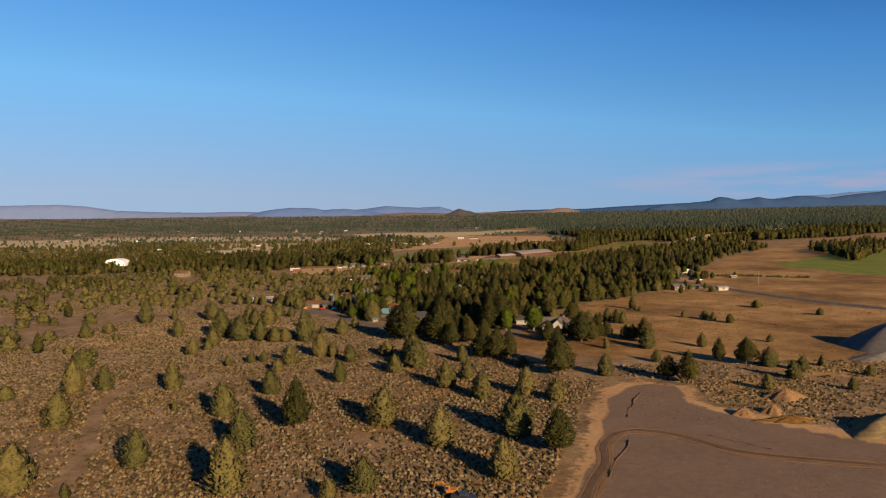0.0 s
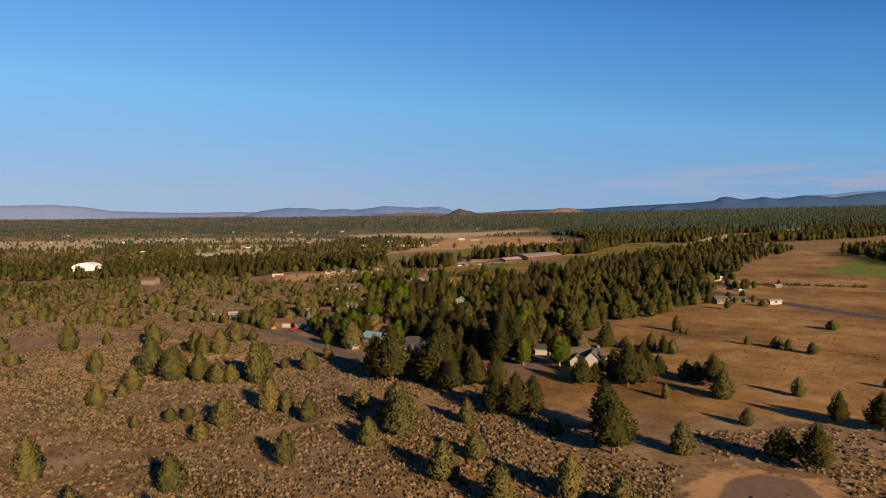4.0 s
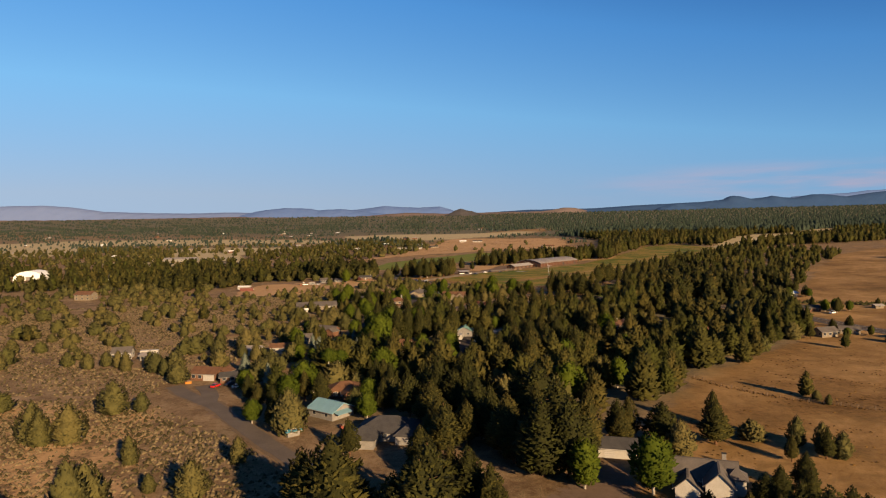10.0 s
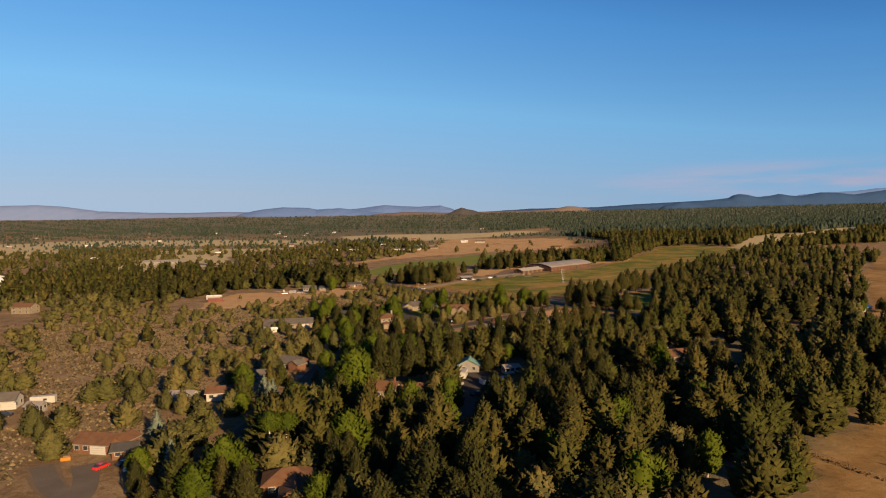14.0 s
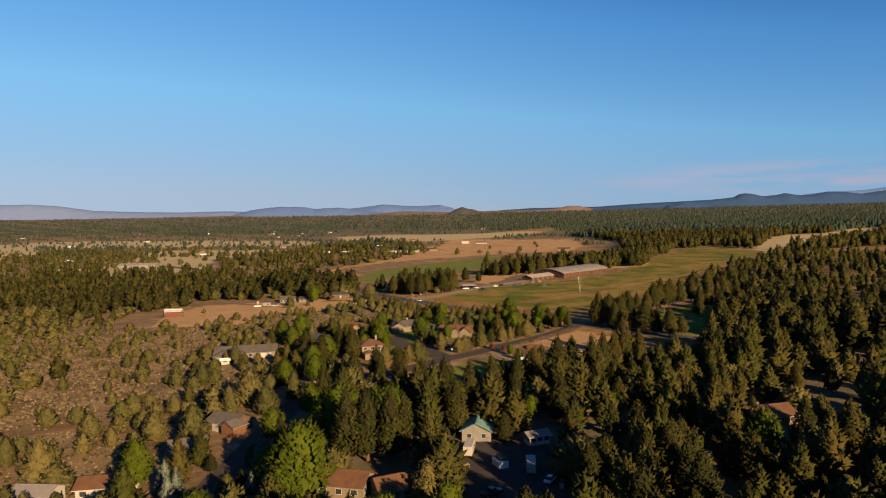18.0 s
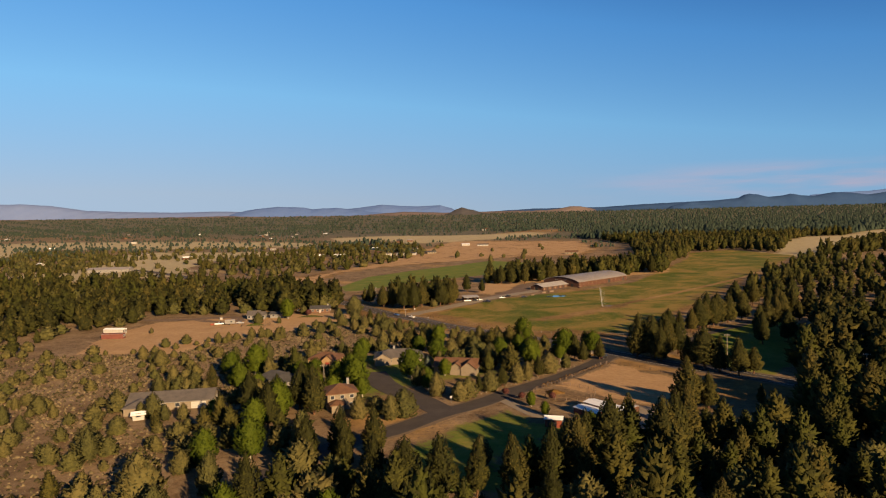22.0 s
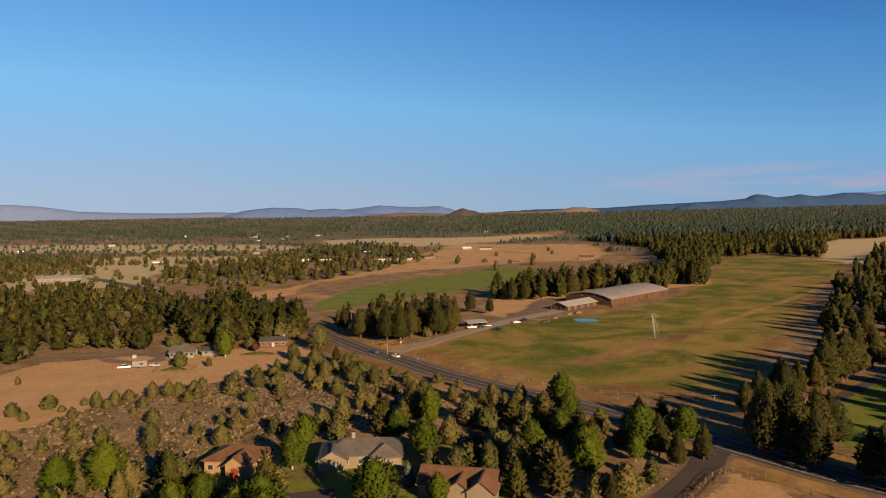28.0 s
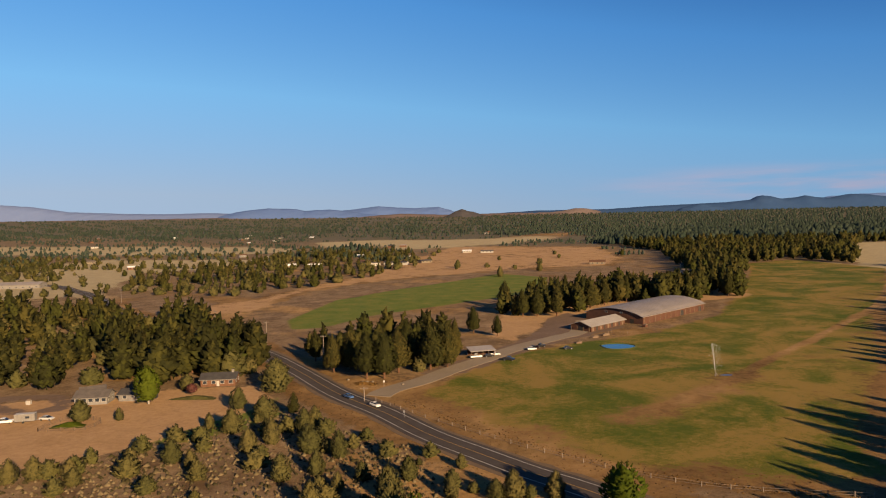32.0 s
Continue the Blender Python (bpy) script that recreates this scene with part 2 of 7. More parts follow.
M["metal"] = material("dull_steel", (0.25, 0.25, 0.26), (0.4, 0.4, 0.4), 2.0, 0.45, 0, metal=0.8)
M["rock"] = material("grey_basalt_gravel", (0.051, 0.048, 0.046), (0.122, 0.112, 0.105), 0.5, 0.95, 0.6)
M["red_door"] = material("red_painted_door", (0.14, 0.025, 0.016), (0.20, 0.04, 0.025), 2.0, 0.5, 0)
M["rubber"] = material("black_rubber", (0.015, 0.015, 0.015), (0.03, 0.03, 0.03), 3.0, 0.8, 0)
M["orange"] = material("orange_machine_paint", (0.25, 0.10, 0.012), (0.36, 0.15, 0.02), 1.0, 0.45, 0)
M["tarp"] = material("blue_tarpaulin", (0.018, 0.132, 0.216), (0.048, 0.228, 0.330), 1.2, 0.5, 0.3)
for key, c in (("car_white", (0.75, 0.74, 0.72)), ("car_dark", (0.02, 0.022, 0.028)), ("car_blue", (0.06, 0.12, 0.26)), ("car_red", (0.42, 0.02, 0.02)), ("car_silver", (0.42, 0.42, 0.42))):
    M[key] = material(key + "_paint", tuple(v * 0.85 for v in c), c, 1.0, 0.25, 0, spec=0.6)


def plain(name, colour, rough, metal=0.0, trans=0.0):
    m = bpy.data.materials.new(name)
    m.use_nodes = True
    b = m.node_tree.nodes["Principled BSDF"]
    b.inputs["Base Color"].default_value = (*colour, 1)
    b.inputs["Roughness"].default_value, b.inputs["Metallic"].default_value = rough, metal
    b.inputs["Transmission Weight"].default_value = trans
    return m


M["glass"] = plain("dark_window_glass", (0.025, 0.03, 0.04), 0.06)
M["water"] = plain("pond_water", (0.02, 0.05, 0.07), 0.04)
M["chrome"] = plain("chrome", (0.6, 0.6, 0.6), 0.15, 1.0)


def spray_material():
    m = bpy.data.materials.new("water_spray")
    m.use_nodes = True
    nt = m.node_tree
    b = nt.nodes["Principled BSDF"]
    b.inputs["Base Color"].default_value, b.inputs["Roughness"].default_value = (0.85, 0.88, 0.92, 1), 0.5
    b.inputs["Alpha"].default_value = 0.4
    return m


M["spray"] = spray_material()


# ---- mesh helpers ----
def mesh_of(name, verts, faces, mats, index=None, smooth=False):
    me = bpy.data.meshes.new(name)
    me.from_pydata([tuple(v) for v in verts], [], [tuple(f) for f in faces])
    for m in mats if isinstance(mats, (list, tuple)) else [mats]:
        me.materials.append(m)
    if index is not None:
        me.polygons.foreach_set("material_index", np.asarray(index, dtype=np.int32))
    if smooth:
        me.polygons.foreach_set("use_smooth", np.ones(len(me.polygons), dtype=bool))
    me.update()
    return me


def fast_mesh(name, verts, tris, mat, smooth=False, normals=None):
    """A triangle mesh from arrays."""
    verts, tris = np.asarray(verts, dtype=np.float32), np.asarray(tris, dtype=np.int32)
    me = bpy.data.meshes.new(name)
    me.vertices.add(len(verts)), me.loops.add(tris.size), me.polygons.add(len(tris))
    me.vertices.foreach_set("co", verts.ravel())
    me.loops.foreach_set("vertex_index", tris.ravel())
    me.polygons.foreach_set("loop_start", np.arange(0, tris.size, 3, dtype=np.int32))
    if smooth or normals is not None:
        me.polygons.foreach_set("use_smooth", np.ones(len(tris), dtype=bool))
    me.materials.append(mat)
    me.update(calc_edges=True)
    if normals is not None:
        me.normals_split_custom_set_from_vertices(np.asarray(normals, dtype=np.float32))
    return me


def part(name, bm, mat, parent, label=""):
    me = bpy.data.meshes.new(name)
    bm.to_mesh(me)
    bm.free()
    me.materials.append(mat)
    ob = new(name, me)
    ob.parent = parent
    return tagged(ob, label) if label else ob


def part_me(name, me, parent, label=""):
    ob = new(name, me)
    ob.parent = parent
    return tagged(ob, label) if label else ob


def box(cx, cy, cz, lx, ly, lz, bevel=0.0, bm=None, rot=None):
    """A box by its middle and sizes, in a bmesh of its own or added to one."""
    bm = bm or bmesh.new()
    made = bmesh.ops.create_cube(bm, size=1.0)["verts"]
    bmesh.ops.scale(bm, vec=(lx, ly, lz), verts=made)
    if bevel:
        edges = {e for v in made for e in v.link_edges}
        made = [v for v in bmesh.ops.bevel(bm, geom=list(edges), offset=bevel, segments=1, affect="EDGES")["verts"]] or made
    if rot is not None:
        bmesh.ops.transform(bm, matrix=rot, verts=made)
    bmesh.ops.translate(bm, vec=(cx, cy, cz), verts=made)
    return bm


def tube(points, radii, sides=6, bm=None):
    """A tapered tube along points."""
    bm = bm or bmesh.new()
    rings = []
    for i, (p, r) in enumerate(zip(points, radii)):
        p = Vector(p)
        d = (Vector(points[min(i + 1, len(points) - 1)]) - Vector(points[max(i - 1, 0)])).normalized()
        a = d.orthogonal().normalized()
        c = d.cross(a)
        rings.append([bm.verts.new(p + r * (math.cos(k * math.tau / sides) * a + math.sin(k * math.tau / sides) * c)) for k in range(sides)])
    for q, w in zip(rings, rings[1:]):
        for k in range(sides):
            bm.faces.new((q[k], q[(k + 1) % sides], w[(k + 1) % sides], w[k]))
    bm.faces.new(rings[-1]), bm.faces.new(rings[0][::-1])
    return bm


def thing(name, x, y, turn, label, category, group="", z=0.0):
    ob = new(name)
    ob.empty_display_size = 0.3
    ob.matrix_basis = pose(x, y, z, 0, 0, turn)
    return tagged(ob, label, category, group)


# ---- lie of the land ----
def rise(x, y):
    """Height of the ground: level near the path, rising gently far off."""
    x, y = np.asarray(x, float), np.asarray(y, float)
    s = np.clip((y - 1400) / 3400, 0, 1.1)
    return (90 + np.clip(-x, 0, 3500) / 3000 * 34) * s ** 1.4


def inside(poly, x, y):
    """How far points lie inside a polygon, in metres (negative: outside)."""
    x, y = np.asarray(x, float), np.asarray(y, float)
    dist, odd = np.full(x.shape, 1e9), np.zeros(x.shape, bool)
    for (x0, y0), (x1, y1) in zip(poly, poly[1:] + poly[:1]):
        t = np.clip(((x - x0) * (x1 - x0) + (y - y0) * (y1 - y0)) / max((x1 - x0) ** 2 + (y1 - y0) ** 2, 1e-9), 0, 1)
        dist = np.minimum(dist, np.hypot(x - x0 - t * (x1 - x0), y - y0 - t * (y1 - y0)))
        odd ^= ((y0 > y) != (y1 > y)) & (x < (x1 - x0) * (y - y0) / ((y1 - y0) or 1e-9) + x0)
    return np.where(odd, dist, -dist)


def along(line, x, y):
    """Distance of points from a line of points."""
    x, y = np.asarray(x, float), np.asarray(y, float)
    dist = np.full(x.shape, 1e9)
    for (x0, y0), (x1, y1) in zip(line, line[1:]):
        t = np.clip(((x - x0) * (x1 - x0) + (y - y0) * (y1 - y0)) / max((x1 - x0) ** 2 + (y1 - y0) ** 2, 1e-9), 0, 1)
        dist = np.minimum(dist, np.hypot(x - x0 - t * (x1 - x0), y - y0 - t * (y1 - y0)))
    return dist


def wave(x, y, size, seed=0.0):
    """Smooth unevenness between -1 and 1."""
    x, y = np.asarray(x, float) / size + seed, np.asarray(y, float) / size - 1.7 * seed
    return (np.sin(x * 2.1 + 1.3 * np.sin(y * 1.7)) + np.sin(y * 2.6 + 1.1 * np.sin(x * 2.3 + 1)) + np.sin((x + y) * 3.7 + seed)) / 3


# land use, as outlines on the plan
PAD = [(5, 100), (28, 138), (36, 157), (41, 174), (45.5, 189), (48.5, 203), (55, 216), (61, 225), (72, 233), (80, 226), (76.5, 208), (81, 198), (89.5, 188), (96, 180), (104, 173), (125, 158), (135, 100)]
PASTURE_EAST = [(22, 300), (43, 351), (70, 407), (100, 453), (132, 478), (152, 497), (183, 525), (203, 591), (264, 688), (398, 895), (560, 1120), (1500, 1900), (2400, 1500), (900, 260), (300, 240), (130, 262), (70, 275)]
GREEN_EAST = [(370, 738), (558, 931), (684, 1012), (560, 690), (396, 585)]
MEADOW = [(-10, 869), (25, 813), (52, 788), (84, 776), (106, 782), (190, 900), (266, 1019), (483, 1342), (470, 1500), (378, 1445), (341, 1346), (238, 1146), (177, 1040), (121, 985), (67, 956), (37, 932), (11, 892)]
GREEN_NORTH = [(-93, 1059), (-80, 1162), (-38, 1234), (15, 1303), (71, 1389), (117, 1328), (100, 1223), (60, 1162), (30, 1139), (7, 1115), (-39, 1074), (-63, 1026), (-82, 1022)]
GOLD_NORTH = [(-200, 1110), (-130, 1090), (-116, 1240), (-60, 1330), (55, 1420), (88, 1443), (228, 1476), (276, 1624), (306, 1896), (26, 2012), (-47, 1640), (-90, 1420), (-150, 1200)]
CLEARING_WEST = [(-189, 815), (-175, 762), (-126, 757), (-111, 800), (-84, 815), (-60, 850), (-52, 868), (-62, 888), (-115, 882), (-144, 872), (-180, 862)]
PADDOCK = [(47, 682), (75, 713), (92, 686), (77, 652), (60, 664)]
LAWN_SOUTH = [(-8, 617), (24, 653), (40, 634), (42, 615), (25, 590), (0, 590)]
LAWN_EAST = [(112, 712), (110, 750), (128, 768), (180, 815), (200, 795), (182, 757), (142, 702), (126, 688)]
FIELD_WEST = [(-1133, 1679), (-1154, 1803), (-967, 1643), (-840, 1643), (-927, 1964), (-1260, 2312), (-1591, 2360), (-1900, 2100)]
FIELDS_FAR_WEST = [(-1312, 2427), (-1075, 2395), (-700, 2279), (-370, 2121), (-289, 1995), (-325, 1925), (-575, 1960), (-847, 2038), (-1092, 2102)]
FIELD_FAR_MID = [(-320, 2317), (-167, 2374), (27, 2313), (216, 2314), (251, 2226), (108, 2091), (-115, 2114), (-258, 2124)]
FIELD_FAR_EAST = [(557, 1519), (678, 1727), (781, 1842), (857, 1852), (1055, 2049), (1160, 2080), (860, 1660), (755, 1602), (551, 1371), (478, 1324), (474, 1364)]
FIELD_BEYOND = [(-130, 2121), (25, 2160), (255, 2365), (236, 2171), (106, 2064), (-78, 1952)]
LAWN_ESTATE = [(-75, 680), (-30, 650), (0, 690), (30, 698), (30, 735), (-20, 748), (-62, 742)]
FIELD_MID = [(-641, 1761), (-604, 1827), (-427, 1782), (-284, 1747), (-284, 1654), (-330, 1575), (-406, 1527), (-333, 1288), (-345, 1239), (-417, 1217), (-483, 1202), (-577, 1341), (-556, 1379), (-604, 1543)]
GOLD_FAR = [(-100, 2108), (28, 2172), (294, 2534), (420, 2560), (265, 2241), (26, 1992), (-89, 1960)]
YARD = [(40, 946), (62, 964), (78, 974), (112, 1004), (100, 1028), (88, 1062), (72, 1040), (60, 1000), (46, 968)]
SAGE_BARE = [(-170, 300), (-100, 320), (-62, 345), (-72, 400), (-105, 440), (-170, 440), (-230, 380)]
MEADOW_TRACK = [(62, 838), (80, 849), (113, 878), (150, 918), (185, 952), (235, 1005), (288, 1061), (330, 1110), (380, 1180)]
WEST_DRIVE = [(-230, 876), (-190, 873), (-162, 872), (-147, 862), (-133, 857), (-126, 862), (-127, 869), (-136, 878), (-156, 877)]
CLEAR_NEAR_DRIVE = [(12, 322), (22, 345), (32, 360), (44, 366), (47, 350), (38, 330), (26, 318)]
HIGHWAY = [(-1500, 1790), (-1000, 1600), (-700, 1490), (-540, 1430), (-430, 1368), (-368, 1302), (-315, 1240), (-230, 1120), (-150, 1035), (-96, 973), (-73, 942), (-53, 910), (-31, 873), (-12, 848), (3, 825), (17, 808), (29, 794), (40, 783), (60, 760), (80, 735), (97, 711), (120, 687), (150, 655), (186, 624), (204, 592), (213, 552), (224, 515), (240, 455), (258, 412), (285, 370), (340, 300), (430, 200), (560, 70), (720, -120), (900, -360)]
LOCAL_ROAD = [(80, 734), (66, 713), (48, 692), (30, 675), (17, 661), (2, 648), (-10, 634), (-25, 622), (-40, 600), (-47, 584), (-49, 560), (-50, 529), (-52, 508), (-55, 480), (-60, 440)]
CUL_DE_SAC = [(4, 653), (-2, 663), (-8, 672), (-15, 683), (-20, 694), (-24, 709)]
BARN_DRIVE = [(23.7, 666), (28.4, 655), (33, 646), (38, 643)]
HOUSE_DRIVE = [(-56, 545.5), (-52, 541), (-47, 536)]
OLD_ROAD = [(-101, 452), (-90, 438), (-76, 424), (-63, 406), (-50, 388), (-37, 371), (-25, 355)]
GARAGE_DRIVE = [(-79, 426), (-83, 440), (-90, 452)]
FARM_DRIVE = [(-16, 868), (-12, 877), (-1, 889), (11, 907), (26, 927), (44, 952), (65, 974), (80, 990), (92, 1030)]
EAST_LANE = [(113, 742), (119, 752), (131, 769), (159, 793), (187, 816), (234, 845)]
WEST_TRACK = [(-120, 560), (-95, 572), (-70, 580), (-52, 583)]
TRAIL = [(-84, 130), (-97, 173), (-117, 218), (-119, 240), (-60, 262), (0, 305), (14, 318)]
WOOD_FLOOR = [(-62, 395), (-5, 415), (60, 402), (105, 460), (150, 502), (180, 530), (198, 590), (150, 640), (118, 640), (75, 622), (60, 600), (30, 585), (0, 580), (-45, 560)]
ROADS = [(HIGHWAY, 6.5), (LOCAL_ROAD, 5.5), (CUL_DE_SAC, 7.0), (BARN_DRIVE, 3.5), (HOUSE_DRIVE, 3.0), (OLD_ROAD, 5), (GARAGE_DRIVE, 4), (FARM_DRIVE, 5), (EAST_LANE, 3.5)]


def graded(lo, a, b, hi, step, grow=1.045):
    """Grid lines that are close between a and b and widen towards lo and hi."""
    mid = list(np.arange(a, b + 0.01, step))
    out, s = [], step
    v = b
    while v < hi:
        s *= grow
        v = min(v + s, hi)
        out.append(v)
    low, s, v = [], step, a
    while v > lo:
        s *= grow
        v = max(v - s, lo)
        low.append(v)
    return np.array(low[::-1] + mid + out)


def ground_material():
    """Dry land: bare earth under sage, straw-coloured grass, green irrigated grass and gravel, told apart by masks with ragged edges."""
    m = bpy.data.materials.new("dry_land")
    m.use_nodes = True
    nt = m.node_tree
    b = nt.nodes["Principled BSDF"]
    b.inputs["Roughness"].default_value, b.inputs["Specular IOR Level"].default_value = 0.95, 0.1
    tc = nt.nodes.new("ShaderNodeTexCoord")

    def noise_of(scale, detail=6.0, rough=0.6, dist=0.0):
        n = nt.nodes.new("ShaderNodeTexNoise")
        n.inputs["Scale"].default_value, n.inputs["Detail"].default_value = scale, detail
        n.inputs["Roughness"].default_value, n.inputs["Distortion"].default_value = rough, dist
        nt.links.new(tc.outputs["Object"], n.inputs["Vector"])
        return n.outputs["Fac"]

    def ramp(src, *stops):
        r = nt.nodes.new("ShaderNodeValToRGB")
        while len(r.color_ramp.elements) < len(stops):
            r.color_ramp.elements.new(0.5)
        for e, (p, c) in zip(r.color_ramp.elements, stops):
            e.position, e.color = p, (*c, 1)
        nt.links.new(src, r.inputs[0])
        return r.outputs[0]

    def mixed(fac, a, c):
        x = nt.nodes.new("ShaderNodeMix")
        x.data_type = "RGBA"
        nt.links.new(fac, x.inputs[0]), nt.links.new(a, x.inputs[6]), nt.links.new(c, x.inputs[7])
        return x.outputs[2]

    def mathed(op, a, c):
        x = nt.nodes.new("ShaderNodeMath")
        x.operation = op
        for i, v in enumerate((a, c)):
            if isinstance(v, (int, float)):
                x.inputs[i].default_value = v
            else:
                nt.links.new(v, x.inputs[i])
        return x.outputs[0]

    big, mid, small, tiny = noise_of(0.012, 5), noise_of(0.07, 6, 0.65), noise_of(0.5, 5, 0.75), noise_of(2.8, 4, 0.75)
    both = mathed("ADD", mathed("MULTIPLY", mid, 0.45), mathed("MULTIPLY", small, 0.55))
    scrub = ramp(both, (0.40, SCRUB[0]), (0.5, SCRUB[1]), (0.60, SCRUB[2]))
    speck = ramp(mathed("ADD", mathed("MULTIPLY", small, 0.4), mathed("MULTIPLY", tiny, 0.6)), (0.5, (0, 0, 0)), (0.60, (1, 1, 1)))
    scrub = mixed(mathed("MULTIPLY", speck, 0.85), scrub, ramp(mid, (0.3, (0.050, 0.044, 0.023)), (0.7, (0.092, 0.078, 0.043))))
    straw = ramp(mathed("ADD", mathed("MULTIPLY", big, 0.5), mathed("MULTIPLY", both, 0.5)), (0.41, STRAW[0]), (0.49, STRAW[1]), (0.58, STRAW[2]))
    straw = mixed(mathed("MULTIPLY", ramp(mathed("ADD", mathed("MULTIPLY", small, 0.5), mathed("MULTIPLY", tiny, 0.5)), (0.5, (0, 0, 0)), (0.62, (1, 1, 1))), 0.6), straw, ramp(mid, (0.3, (0.09, 0.048, 0.016)), (0.7, (0.14, 0.078, 0.028))))
    worn = ramp(mathed("ADD", mathed("MULTIPLY", noise_of(0.11, 5, 0.6, 0.8), 0.6), mathed("MULTIPLY", small, 0.4)), (0.5, (0, 0, 0)), (0.6, (1, 1, 1)))
    straw = mixed(mathed("MULTIPLY", worn, 0.55), straw, ramp(small, (0.35, (0.070, 0.044, 0.016)), (0.65, (0.150, 0.096, 0.036))))
    green = ramp(mathed("ADD", mathed("MULTIPLY", mid, 0.6), mathed("MULTIPLY", small, 0.4)), (0.36, GREEN[0]), (0.5, GREEN[1]), (0.66, GREEN[2]))
    gravel = ramp(both, (0.36, GRAVEL[0]), (0.64, GRAVEL[1]))
    earth = ramp(both, (0.36, EARTH[0]), (0.64, EARTH[1]))
    att = nt.nodes.new("ShaderNodeAttribute")
    att.attribute_name = "cover"
    sep = nt.nodes.new("ShaderNodeSeparateColor")
    nt.links.new(att.outputs["Color"], sep.inputs[0])
    ragged = mathed("MULTIPLY", mathed("SUBTRACT", mathed("ADD", mathed("MULTIPLY", mid, 0.5), mathed("MULTIPLY", small, 0.5)), 0.5), 1.6)

    def mask(src):
        return ramp(mathed("ADD", src, ragged), (0.42, (0, 0, 0)), (0.58, (1, 1, 1)))

    # straw of the far fields, paled and greyed to paint in distance haze
    pale = nt.nodes.new("ShaderNodeAttribute")
    pale.attribute_name = "straw_haze"
    straw = mixed(pale.outputs["Fac"], straw, ramp(both, (0.36, HAZED_STRAW[0]), (0.64, HAZED_STRAW[1])))
    col = mixed(mask(sep.outputs[0]), scrub, straw)
    col = mixed(mask(sep.outputs[1]), col, green)
    hay = nt.nodes.new("ShaderNodeAttribute")
    hay.attribute_name = "meadow"
    patch = mathed("ADD", mathed("MULTIPLY", noise_of(0.024, 5, 0.62, 0.8), 0.42), mathed("ADD", mathed("MULTIPLY", both, 0.34), mathed("MULTIPLY", tiny, 0.24)))
    col = mixed(mask(hay.outputs["Fac"]), col, ramp(patch, (0.455, MEADOW_TONES[0]), (0.495, MEADOW_TONES[1]), (0.54, MEADOW_TONES[2])))
    col = mixed(mask(sep.outputs[2]), col, earth)
    floor = nt.nodes.new("ShaderNodeAttribute")
    floor.attribute_name = "litter"
    col = mixed(floor.outputs["Fac"], col, ramp(both, (0.36, (0.066, 0.066, 0.046)), (0.64, (0.112, 0.106, 0.072))))
    col = mixed(mask(att.outputs["Alpha"]), col, gravel)
    nt.links.new(col, b.inputs["Base Color"])
    bp = nt.nodes.new("ShaderNodeBump")
    bp.inputs["Strength"].default_value, bp.inputs["Distance"].default_value = 0.6, 0.35
    nt.links.new(mathed("ADD", small, mathed("MULTIPLY", tiny, 0.4)), bp.inputs["Height"]), nt.links.new(bp.outputs[0], b.inputs["Normal"])
    return m


SCRUB = (0.096, 0.059, 0.031), (0.182, 0.121, 0.068), (0.295, 0.208, 0.126)
STRAW = (0.088, 0.049, 0.017), (0.200, 0.118, 0.045), (0.335, 0.210, 0.092)
GREEN = (0.056, 0.098, 0.012), (0.105, 0.130, 0.020), (0.180, 0.150, 0.038)
HAZED_STRAW = (0.25, 0.205, 0.120), (0.39, 0.325, 0.195)
MEADOW_TONES = (0.058, 0.080, 0.008), (0.112, 0.106, 0.016), (0.205, 0.140, 0.038)
GRAVEL = (0.112, 0.078, 0.057), (0.160, 0.114, 0.085)
EARTH = (0.262, 0.160, 0.077), (0.395, 0.255, 0.133)


def ramp01(d, soft):
    return np.clip(0.5 + d / (2 * soft), 0, 1)


